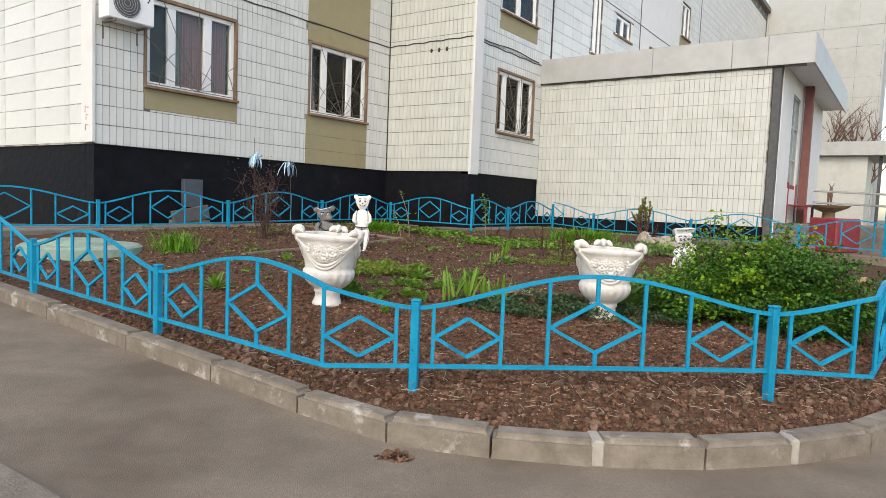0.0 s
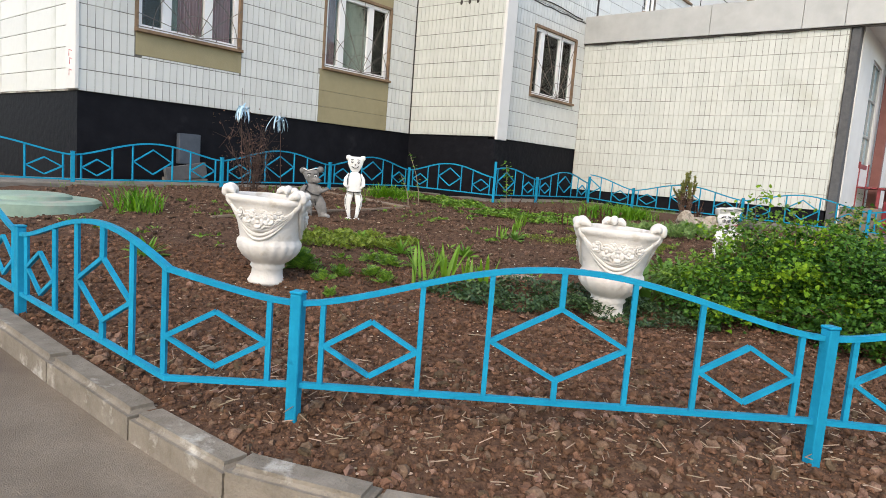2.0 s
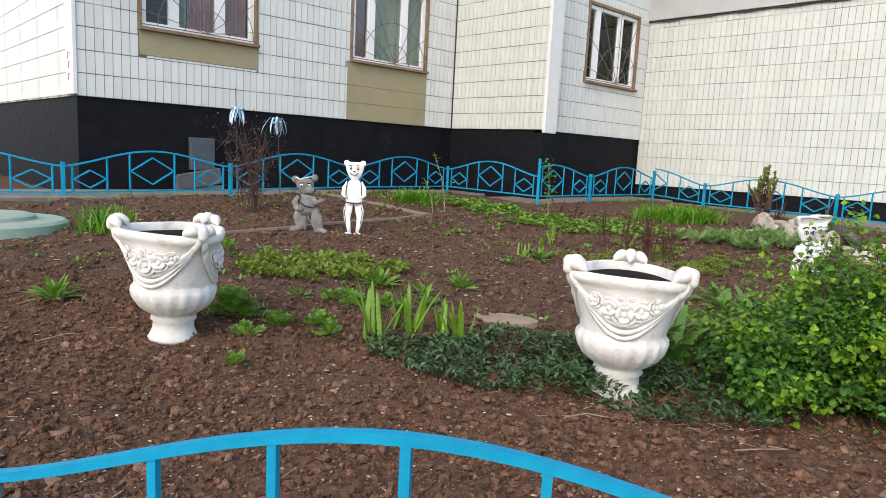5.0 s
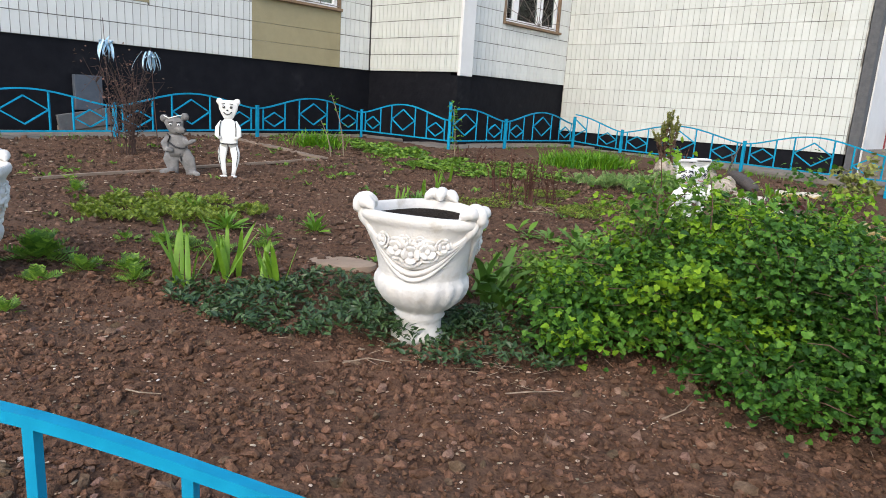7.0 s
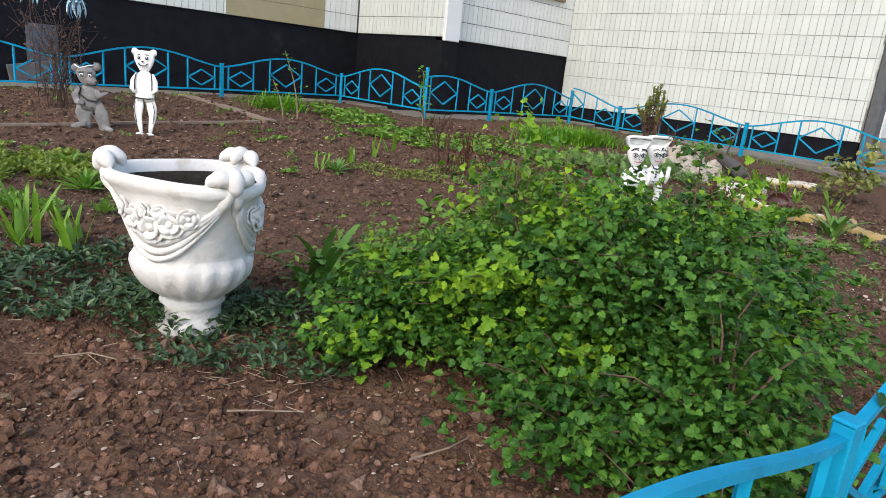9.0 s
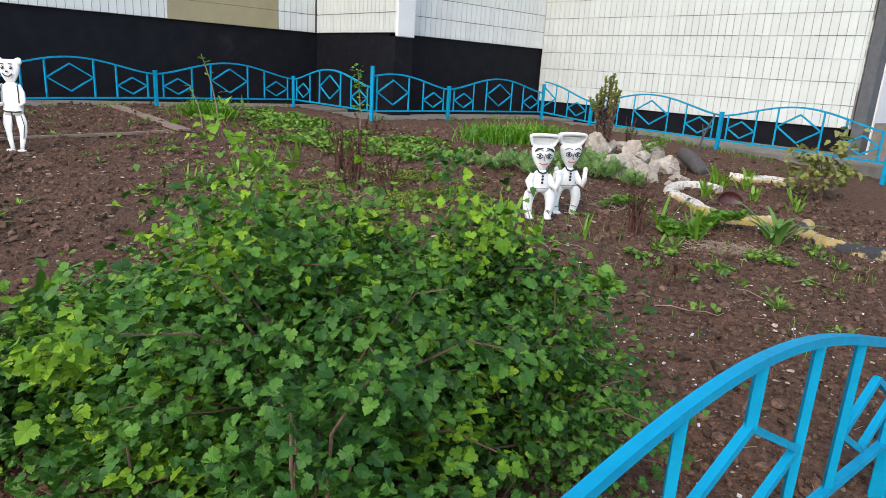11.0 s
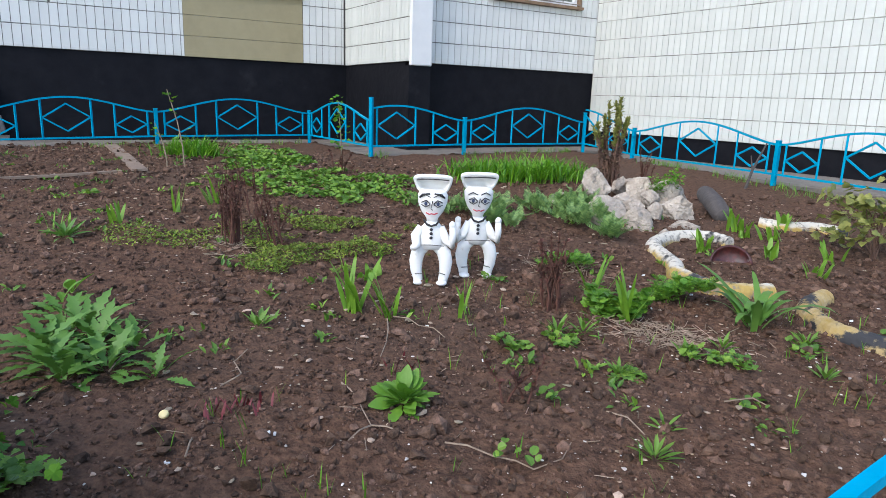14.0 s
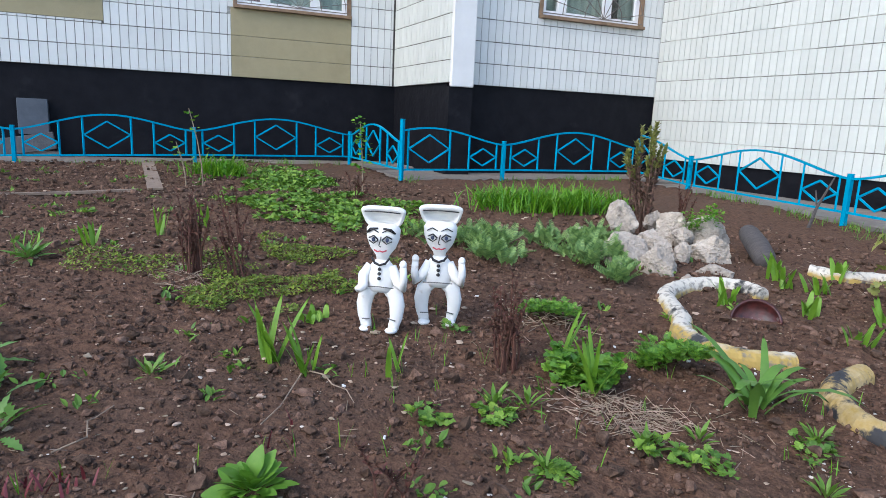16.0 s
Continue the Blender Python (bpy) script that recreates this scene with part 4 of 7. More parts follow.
def bear(grey):
    """A flat painted bear standing, facing -y."""
    bm = bmesh.new()
    F, B = 0.3, 1
    if not grey:
        for s in (-1, 1):
            tube(bm, [(s * 0.034, 0, 0.3), (s * 0.052, 0, 0.22), (s * 0.056, 0, 0.15), (s * 0.042, 0, 0.07), (s * 0.034, 0, 0.02)], [0.032, 0.038, 0.029, 0.019, 0.015], 12, F)
            ball(bm, (s * 0.04, -0.014, 0.01), (0.032, 0.026, 0.011))
            tube(bm, [(s * 0.05, 0, 0.485), (s * 0.08, -0.01, 0.43), (s * 0.088, -0.015, 0.37), (s * 0.06, -0.026, 0.34)], [0.02, 0.024, 0.022, 0.016], 10, 0.5)
            tube(bm, [(s * 0.055, 0, 0.64), (s * 0.074, 0, 0.662), (s * 0.08, 0, 0.68)], [0.03, 0.027, 0.012], 10, 0.4)
            ball(bm, (s * 0.03, -0.028, 0.61), (0.011, 0.005, 0.013), mi=B)
            ball(bm, (s * 0.031, -0.032, 0.614), (0.005, 0.003, 0.006))
            bar(bm, [(s * 0.045, -0.028, 0.636), (s * 0.018, -0.03, 0.638)], 0.004, 0.006, mi=B)
            bar(bm, [(s * 0.056, -0.016, 0.49), (s * 0.066, -0.026, 0.43), (s * 0.066, -0.028, 0.36)], 0.004, 0.006, mi=B)
            bar(bm, [(s * 0.066, -0.02, 0.27), (s * 0.078, -0.016, 0.2), (s * 0.062, -0.012, 0.1)], 0.004, 0.004, mi=B)
        tube(bm, [(0, 0, 0.27), (0, 0, 0.3), (0, 0, 0.36), (0, 0, 0.44), (0, 0, 0.49), (0, 0, 0.51)], [0.066, 0.072, 0.074, 0.07, 0.05, 0.026], 16, F)
        tube(bm, [(0, 0, 0.5), (0, 0, 0.518), (0, 0, 0.55), (0, 0, 0.59), (0, 0, 0.63), (0, 0, 0.66), (0, 0, 0.668)], [0.024, 0.04, 0.058, 0.074, 0.08, 0.07, 0.04], 18, F)
        bar(bm, [(-0.07, -0.018, 0.3), (-0.03, -0.028, 0.294), (0.03, -0.028, 0.294), (0.07, -0.018, 0.3)], 0.005, 0.009, mi=B)
        bar(bm, [(0, -0.022, 0.29), (0, -0.014, 0.2)], 0.005, 0.008, mi=B)
        bar(bm, [(-0.034, -0.024, 0.566), (-0.015, -0.028, 0.55), (0.015, -0.028, 0.55), (0.034, -0.024, 0.568)], 0.005, 0.007, mi=B)
        ball(bm, (0, -0.03, 0.582), (0.009, 0.006, 0.007), mi=B)
    else:
        tube(bm, [(-0.03, 0, 0.2), (-0.06, 0, 0.12), (-0.045, 0, 0.05), (-0.04, -0.01, 0.0)], [0.07, 0.062, 0.045, 0.04], 12, F)
        tube(bm, [(-0.03, -0.01, 0.03), (-0.09, -0.02, 0.022), (-0.14, -0.02, 0.012)], [0.034, 0.032, 0.018], 10, 0.6)
        tube(bm, [(0.03, 0, 0.19), (0.075, 0, 0.12), (0.095, 0, 0.05), (0.1, -0.01, 0.0)], [0.064, 0.058, 0.045, 0.04], 12, F)
        tube(bm, [(0.09, -0.01, 0.025), (0.14, -0.02, 0.018), (0.17, -0.02, 0.01)], [0.032, 0.026, 0.014], 10, 0.6)
        tube(bm, [(-0.01, 0, 0.15), (-0.01, 0, 0.2), (-0.005, 0, 0.25), (-0.012, 0, 0.3), (-0.02, 0, 0.345)], [0.08, 0.088, 0.08, 0.078, 0.036], 16, F)
        tube(bm, [(-0.07, 0, 0.315), (-0.1, -0.02, 0.26), (-0.085, -0.03, 0.215), (-0.03, -0.035, 0.205)], [0.026, 0.03, 0.026, 0.02], 10, 0.6)
        tube(bm, [(0.04, 0, 0.31), (0.075, -0.02, 0.265), (0.12, -0.03, 0.29), (0.15, -0.03, 0.3)], [0.026, 0.028, 0.02, 0.012], 10, 0.6)
        tube(bm, [(-0.01, 0, 0.335), (-0.01, 0, 0.36), (-0.02, 0, 0.4), (-0.03, 0, 0.445), (-0.03, 0, 0.48)], [0.034, 0.052, 0.066, 0.076, 0.05], 16, 0.4)
        tube(bm, [(0.0, -0.012, 0.39), (0.05, -0.024, 0.37), (0.066, -0.026, 0.366)], [0.045, 0.026, 0.014], 12, 0.6)
        for x, y_ in ((-0.105, 0.455), (0.055, 0.475)):
            tube(bm, [(x, 0.006, y_ + 0.012), (x, -0.012, y_ + 0.012)], [0.034, 0.026], 14)
        bar(bm, [(-0.1, -0.016, 0.49), (-0.06, -0.02, 0.47), (-0.01, -0.02, 0.488), (0.04, -0.016, 0.5)], 0.004, 0.008, mi=2)
        for x in (-0.045, 0.018):
            ball(bm, (x, -0.03, 0.42), (0.013, 0.006, 0.011), mi=2)
            ball(bm, (x, -0.034, 0.418), (0.007, 0.004, 0.007), mi=B)
            bar(bm, [(x - 0.018, -0.03, 0.437), (x + 0.018, -0.032, 0.442)], 0.004, 0.008, mi=B)
        ball(bm, (0.068, -0.03, 0.376), (0.013, 0.01, 0.01), mi=B)
        bar(bm, [(0.0, -0.034, 0.355), (0.03, -0.034, 0.345), (0.055, -0.03, 0.352)], 0.004, 0.007, mi=B)
        bar(bm, [(-0.06, -0.03, 0.27), (-0.01, -0.035, 0.235), (0.05, -0.035, 0.225), (0.08, -0.03, 0.24)], 0.005, 0.012, mi=B)
        bar(bm, [(-0.075, -0.026, 0.345), (-0.05, -0.03, 0.32), (-0.07, -0.03, 0.27)], 0.005, 0.01, mi=B)
        bar(bm, [(0.02, -0.022, 0.18), (0.03, -0.02, 0.12)], 0.004, 0.012, mi=B)
    return bm


figure("bear_figure", bear(False), [FIGURE, BLACK], -1.16, 9.23, 8, "flat white painted bear figure with black outlines", up=-0.005, size=1.17)
figure("bear_figure", bear(True), [GREYFIG, BLACK, FIGURE], -1.64, 9.1, 8, "flat grey painted crouching bear figure standing on soil", up=-0.005, size=1.2)


def bottle_man(hand_low):
    """A white figure with a flared tray hat, facing -y."""
    bm = bmesh.new()
    B, R, N_ = 1, 2, 3
    for s in (-1, 1):
        tube(bm, [(s * 0.035, 0, 0.275), (s * 0.068, 0, 0.235), (s * 0.08, 0, 0.17), (s * 0.078, 0, 0.1), (s * 0.068, 0, 0.045), (s * 0.066, 0, 0.02)], [0.036, 0.04, 0.037, 0.031, 0.027, 0.026], 10, 0.7)
        ball(bm, (s * 0.062, -0.025, 0.018), (0.03, 0.04, 0.02))
        bar(bm, [(s * 0.062 - 0.02, -0.024, 0.085 + s * 0.008), (s * 0.062 + 0.018, -0.024, 0.08)], 0.004, 0.006, mi=4)
        low = hand_low and s < 0
        if low:
            tube(bm, [(s * 0.055, 0, 0.38), (s * 0.085, -0.01, 0.33), (s * 0.075, -0.05, 0.285), (s * 0.09, -0.08, 0.27)], [0.024, 0.027, 0.024, 0.02], 9)
        else:
            tube(bm, [(s * 0.045, 0, 0.38), (s * 0.082, -0.02, 0.31), (s * 0.11, -0.03, 0.285), (s * 0.114, -0.04, 0.33), (s * 0.11, -0.045, 0.39)], [0.024, 0.024, 0.021, 0.018, 0.016], 9)
            ball(bm, (s * 0.11, -0.045, 0.4), (0.018, 0.016, 0.018))
    tube(bm, [(0, 0, 0.255), (0, 0, 0.28), (0, 0, 0.34), (0, 0, 0.385), (0, 0, 0.41)], [0.055, 0.066, 0.062, 0.055, 0.03], 14, 0.65)
    tube(bm, [(0, 0, 0.395), (0, 0, 0.425), (0, 0, 0.455), (0, 0, 0.49), (0, 0, 0.525), (0, 0, 0.55)], [0.024, 0.032, 0.06, 0.077, 0.08, 0.064], 18, 0.7)
    # flared hat: a hollow tray with its opening turned forward
    def outline(w0, w1, z0, z1, y):
        ring = []
        for k in range(28):
            q = 2 * math.pi * k / 28
            ca, sa = math.cos(q), math.sin(q)
            e = 0.5
            v = 0.5 + 0.5 * abs(sa) ** e * (1 if sa > 0 else -1)
            w = w0 + (w1 - w0) * v
            ring.append(bm.verts.new((w * abs(ca) ** e * (1 if ca > 0 else -1), y + 0.028 - 0.35 * v * 0.09, z0 + (z1 - z0) * v)))
        return ring
    rings = [outline(0.066, 0.1, 0.534, 0.628, 0.05), outline(0.078, 0.114, 0.526, 0.636, -0.01), outline(0.078, 0.114, 0.526, 0.636, -0.03),
             outline(0.072, 0.107, 0.533, 0.629, -0.036), outline(0.062, 0.094, 0.546, 0.612, -0.03), outline(0.056, 0.086, 0.552, 0.606, 0.02)]
    for a, b in zip(rings, rings[1:]):
        for k in range(28):
            bm.faces.new((a[k], a[(k + 1) % 28], b[(k + 1) % 28], b[k]))
    bm.faces.new(rings[0])
    bm.faces.new(rings[-1])
    if hand_low:                       # painted fringe of hair
        for s in (-1, 1):
            bar(bm, [(s * 0.066, -0.04, 0.512), (s * 0.05, -0.05, 0.527), (s * 0.012, -0.055, 0.53)], 0.006, 0.007, mi=B)
    bar(bm, [(-0.084, -0.036, 0.606), (0, -0.037, 0.609), (0.084, -0.036, 0.606)], 0.004, 0.005, mi=B)
    # face
    for s in (-1, 1):
        bar(bm, [(s * 0.01, -0.056, 0.488), (s * 0.03, -0.058, 0.503), (s * 0.055, -0.05, 0.493)], 0.004, 0.005, mi=B)
        bar(bm, [(s * 0.01, -0.056, 0.486), (s * 0.03, -0.058, 0.474), (s * 0.055, -0.05, 0.484)], 0.004, 0.004, mi=B)
        ball(bm, (s * 0.032, -0.053, 0.488), (0.008, 0.005, 0.009), mi=N_)
        bar(bm, [(s * 0.008, -0.054, 0.515), (s * 0.035, -0.055, 0.526), (s * 0.06, -0.044, 0.514)], 0.004, 0.004, mi=B)
        bar(bm, [(s * 0.026, -0.042, 0.4), (s * 0.042, -0.035, 0.42)], 0.006, 0.008, mi=B)
    bar(bm, [(0.004, -0.057, 0.5), (-0.004, -0.06, 0.466), (0.006, -0.06, 0.462)], 0.003, 0.004, mi=B)
    bar(bm, [(-0.03, -0.046, 0.449), (-0.012, -0.05, 0.443), (0, -0.051, 0.446), (0.012, -0.05, 0.443), (0.03, -0.046, 0.449)], 0.004, 0.005, mi=R)
    bar(bm, [(-0.028, -0.042, 0.4), (0, -0.05, 0.392), (0.028, -0.042, 0.4)], 0.006, 0.01, mi=B)
    for z in (0.372, 0.35, 0.327):
        ball(bm, (0, -0.048, z), (0.009, 0.006, 0.009), mi=B)
    bar(bm, [(-0.07, -0.045, 0.285), (0, -0.056, 0.29), (0.07, -0.045, 0.285)], 0.003, 0.004, mi=4)
    for v in bm.verts:                 # short legs, long body, large head
        v.co.z = float(np.interp(v.co.z, (0.0, 0.27, 0.4, 0.535, 0.64), (0.0, 0.218, 0.355, 0.535, 0.64)))
    return bm


figure("bottle_figure", bottle_man(True), [FIGURE, BLACK, LIPS, NAVY, GREYFIG], 3.4, 9.33, 20, "white painted bottle figure with flared hat and buttons", -3, -0.005)
figure("bottle_figure", bottle_man(False), [FIGURE, BLACK, LIPS, NAVY, GREYFIG], 3.575, 9.6, 26, "white painted bottle figure with both arms raised", 2, -0.005)

# ---- rocks, log, tyres, boards, manhole ----
def rock(x, y, z, r, seed, turn):
    bm = bmesh.new()
    bmesh.ops.create_icosphere(bm, subdivisions=5, radius=1)
    o = Vector((seed * 3.1, seed * 1.7, seed))
    rq = random.Random(seed)
    cuts = [(Vector((rq.uniform(-1, 1), rq.uniform(-1, 1), rq.uniform(-0.3, 1))).normalized(), rq.uniform(0.42, 0.72)) for _ in range(16)]
    for v in bm.verts:
        c = v.co.copy()
        k = 1 + 0.2 * noise.noise(c * 1.1 + o) + 0.08 * noise.noise(c * 3.4 + o) + 0.05 * noise.noise(c * 8.5 + o)
        for d in cuts:
            k = min(k, d[1] / max(0.05, c.dot(d[0])) if c.dot(d[0]) > 0 else k)
        k += 0.06 * noise.noise(c * 4 + o) + 0.05 * abs(noise.noise(c * 9 + o)) + 0.03 * noise.noise(c * 19 + o)
        v.co = Vector((c.x * r[0], c.y * r[1], c.z * r[2])) * (k * 1.14)
    ob = part("rock", bm, ROCK, smooth=False)
    ob.matrix_world = pose(x, y, z, 0, 0, turn)
    return tagged(ob, "rough pale limestone rock in a small rockery", "rock", "rockery stones")


for k, (x, y, up, r) in enumerate(((3.86, 12.22, 0.2, (0.19, 0.16, 0.17)), (4.3, 12.3, 0.15, (0.13, 0.12, 0.16)), (4.12, 11.62, 0.08, (0.26, 0.2, 0.13)), (4.4, 11.45, 0.06, (0.22, 0.17, 0.16)), (4.62, 12.0, 0.07, (0.21, 0.17, 0.13)),
                                 (4.52, 12.5, 0.12, (0.24, 0.16, 0.16)), (4.05, 12.62, 0.13, (0.12, 0.1, 0.1)), (3.66, 11.9, 0.05, (0.13, 0.11, 0.1)), (4.15, 12.05, 0.08, (0.12, 0.1, 0.1)), (4.3, 11.8, 0.08, (0.13, 0.12, 0.11)), (4.72, 11.62, 0.02, (0.14, 0.1, 0.06)), (3.95, 11.9, 0.06, (0.1, 0.09, 0.09)), (4.5, 11.7, 0.1, (0.1, 0.08, 0.08)), (4.2, 12.6, 0.16, (0.16, 0.1, 0.07)), (3.9, 11.45, 0.0, (0.08, 0.07, 0.05)), (4.62, 11.3, 0.0, (0.07, 0.06, 0.05)), (4.42, 12.15, 0.12, (0.1, 0.09, 0.09)))):
    x -= 0.11
    rock(x, y, gz(x, y) + up, r, k + 1, 40 * k)
bm = bmesh.new()
tube(bm, [(0, 0, -0.025), (0, 0, -0.01), (0, 0, 0.04), (0.02, 0, 0.2), (0.012, 0.01, 0.4), (0, 0.02, 0.46), (0, 0.02, 0.485), (0, 0.02, 0.495)], [0.03, 0.065, 0.08, 0.084, 0.078, 0.07, 0.05, 0.02], 16)
ob = part("log", bm, LOG, smooth=True)
ob.matrix_world = pose(4.92, 12.02, gz(4.92, 12.02) + 0.05, 0, -72, -62)
tagged(ob, "short dark log lying against the rockery", "log")


def tyre(ctrl, label, material=None):
    """A strip of cut tyre snaking on its edge, tread notches along both rims."""
    pts = [Vector(p) for p in ctrl]
    dense = []
    for i in range(len(pts) - 1):
        p0, p1, p2, p3 = pts[max(i - 1, 0)], pts[i], pts[i + 1], pts[min(i + 2, len(pts) - 1)]
        for k in range(14):
            t = k / 14
            dense.append(0.5 * ((2 * p1) + (p2 - p0) * t + (2 * p0 - 5 * p1 + 4 * p2 - p3) * t * t + (3 * p1 - p0 - 3 * p2 + p3) * t ** 3))
    dense.append(pts[-1])
    base = dense[len(dense) // 2].copy()
    base.z = gz(base.x, base.y)
    bm = bmesh.new()
    rings = []
    n = 14
    for i, p in enumerate(dense):
        d = (dense[min(i + 1, len(dense) - 1)] - dense[max(i - 1, 0)])
        d.z = 0
        d.normalize()
        s = Vector((-d.y, d.x, 0))
        g0 = gz(p.x, p.y)
        ring = []
        for k in range(n):
            a = math.pi * (-0.15 + 1.3 * k / (n - 1))
            r = 0.06 + (0.0025 if (i % 2 == 0 and k in (3, 4, 9, 10)) else 0) + 0.0015 * math.sin(i * 1.3)
            q = p + s * (r * 0.95 * math.cos(a)) + Vector((0, 0, r * 1.25 * math.sin(a)))
            q.z += g0 - p.z
            ring.append(bm.verts.new(q - base))
        rings.append(ring)
    for a, b in zip(rings, rings[1:]):
        for k in range(n - 1):
            bm.faces.new((a[k], a[k + 1], b[k + 1], b[k]))
    bm.faces.new(rings[0])
    bm.faces.new(rings[-1])
    ob = part("tyre_border", bm, material or TYRE)
    ob.location = base
    return tagged(ob, label, "tyre border", "tyre borders")


tyre([(4.98, 11.2, 0), (4.84, 11.29, 0), (4.65, 11.22, 0), (4.52, 11.03, 0), (4.48, 10.8, 0), (4.57, 10.58, 0), (4.66, 10.4, 0), (4.7, 10.22, 0), (4.86, 10.06, 0), (5.06, 10.06, 0), (5.22, 10.15, 0)], "half-buried tyre strip painted white and yellow")
tyre([(5.5, 10.2, 0), (5.4, 9.98, 0), (5.42, 9.78, 0), (5.52, 9.62, 0), (5.75, 9.54, 0), (6.05, 9.6, 0), (6.35, 9.75, 0)], "half-buried tyre strip painted yellow over black rubber", mat("flaked yellow tyre", (0.33, 0.22, 0.05), (0.46, 0.36, 0.2), 14, 0.8, 0.6, 40, (0.03, 0.03, 0.032), 6.5, 0.5, 0.06))
tyre([(5.2, 12.05, 0), (5.42, 12.02, 0), (5.62, 12.12, 0), (5.85, 12.05, 0)], "half-buried tyre strip with pale flaking paint")

# dark red bowl shard
V, F = [], []
for j in range(7):
    for i in range(17):
        a = math.pi * i / 16
        e = 0.5 * math.pi * j / 6
        V.append((0.125 * math.cos(a) * math.cos(e), 0.06 * math.sin(e), 0.12 * math.sin(a) * math.cos(e)))
for j in range(6):
    for i in range(16):
        F.append([j * 17 + i, j * 17 + i + 1, (j + 1) * 17 + i + 1, (j + 1) * 17 + i])
shard = thing("bowl_shard", pose(5.0, 10.7, gz(5.0, 10.7) + 0.012, -30, 0, 10), "dark red broken bowl half sunk in soil", "bowl")
ob = raw("shell", V, F, mat("glazed dark red bowl", (0.012, 0.006, 0.006), (0.09, 0.018, 0.016), 26, 0.4, 0.3, 40, (0.2, 0.17, 0.16), 16, 0.64, 0.08), shard, smooth=True)
ob.modifiers.new("thickness", "SOLIDIFY").thickness = 0.012


def board(a, b, w, t=0.03):
    bm = bmesh.new()
    A, B_ = on(*a), on(*b)
    n = 8
    c = (A + B_) / 2
    d = (B_ - A)
    d.z = 0
    d.normalize()
    s = Vector((-d.y, d.x, 0)) * (w / 2)
    rows = []
    for i in range(n + 1):
        p = A.lerp(B_, i / n)
        p.z = gz(p.x, p.y) + 0.004 + 0.004 * math.sin(i * 1.7)
        rows.append([bm.verts.new(q - c) for q in (p - s, p + s, p + s + Vector((0, 0, t)), p - s + Vector((0, 0, t)))])
    for r0, r1 in zip(rows, rows[1:]):
        for k in range(4):
            bm.faces.new((r0[k], r0[(k + 1) % 4], r1[(k + 1) % 4], r1[k]))
    bm.faces.new(rows[0])
    bm.faces.new(rows[-1])
    ob = part("board", bm, BOARD)
    ob.location = c
    tagged(ob, "weathered grey-brown edging board lying on soil", "board", "edging boards")


board((-2.5, 8.15), (-0.78, 10.82), 0.06, 0.025)
board((-2.7, 12.3), (-0.72, 11.0), 0.15, 0.022)

mh = thing("manhole", Matrix.Translation(on(-4.3, 7.75)), "pale green painted concrete manhole ring with lid", "manhole")
bm = bmesh.new()
tube(bm, [(0, 0, -0.2), (0, 0, 0.06), (0, 0, 0.085)], [0.68, 0.66, 0.62], 72)
part("ring", bm, MANHOLE, mh)
bm = bmesh.new()
tube(bm, [(-0.05, 0, 0.085), (-0.05, 0, 0.12), (-0.05, 0, 0.135)], [0.42, 0.41, 0.36], 64)
part("lid", bm, MANHOLE, mh)
bm = bmesh.new()
tube(bm, [(0, 0, -0.05), (0, 0, 0.022), (0, 0, 0.03)], [0.23, 0.22, 0.18], 26, 0.6, up=(0, 1, 0))
ob = part("stepping_stone", bm, mat("sandy flagstone", (0.24, 0.17, 0.12), (0.32, 0.24, 0.175), 10, 0.9, 0.4, 60))
ob.location = on(0.78, 6.78)
tagged(ob, "sandy flat stepping stone sunk in the soil", "stone")

# ---- things beside the entrance ----
bench = thing("bench", BLD @ Matrix.Translation((2.3, -6.3, 1.05)), "dark red slatted wooden bench on the landing", "bench")
for k in range(4):
    bm = bmesh.new()
    box(bm, (-0.5, -0.28 + 0.13 * k, 0.42), (0.9, -0.18 + 0.13 * k, 0.46), bevel=0.005)
    part("seat_slat", bm, REDPAINT, bench)
for k in range(3):
    bm = bmesh.new()
    box(bm, (-0.5, 0.25, 0.58 + 0.14 * k), (0.9, 0.29, 0.68 + 0.14 * k), bevel=0.005)
    part("back_slat", bm, REDPAINT, bench)
for x in (-0.45, 0.8):
    for y in (-0.22, 0.22):
        bm = bmesh.new()
        box(bm, (x, y, 0), (x + 0.06, y + 0.06, 0.42 if y < 0 else 1.0))
        part("leg", bm, REDPAINT, bench)
pl = thing("flower_bowl", BLD @ Matrix.Translation((2.7, -6.9, 1.05)), "dark wooden flower bowl with a small deer figurine", "planter")
bm = bmesh.new()
tube(bm, [(0, 0, 0), (0, 0, 0.3), (0, 0, 0.42), (0, 0, 0.48)], [0.16, 0.14, 0.42, 0.48], 18)
part("bowl", bm, BROWN, pl)
deer = bmesh.new()
tube(deer, [(-0.13, 0, 0.28), (0.13, 0, 0.28)], [0.06, 0.06], 8)
tube(deer, [(0.12, 0, 0.3), (0.2, 0, 0.46), (0.28, 0, 0.46)], [0.045, 0.035, 0.025], 8)
for x in (-0.11, 0.11):
    for y in (-0.03, 0.03):
        tube(deer, [(x, y, 0.26), (x, y, 0.0)], [0.02, 0.012], 6)
for s in (-1, 1):
    tube(deer, [(0.2, s * 0.02, 0.48), (0.18, s * 0.07, 0.58)], [0.012, 0.005], 5)
ob = part("deer_figurine", deer, TWIG)
ob.matrix_world = BLD @ Matrix.Translation((2.7, -6.9, 1.52))
tagged(ob, "small brown deer figurine standing on a bowl", "figurine")
bm = bmesh.new()
box(bm, (-0.45, -0.3, 0), (0.45, 0.3, 0.72), bevel=0.03)
ob = part("red_container", bm, REDPAINT)
ob.matrix_world = pose(8.3, 13.9, 0.5, 0, 0, 30)
tagged(ob, "dark red painted metal container beside the fence", "container")
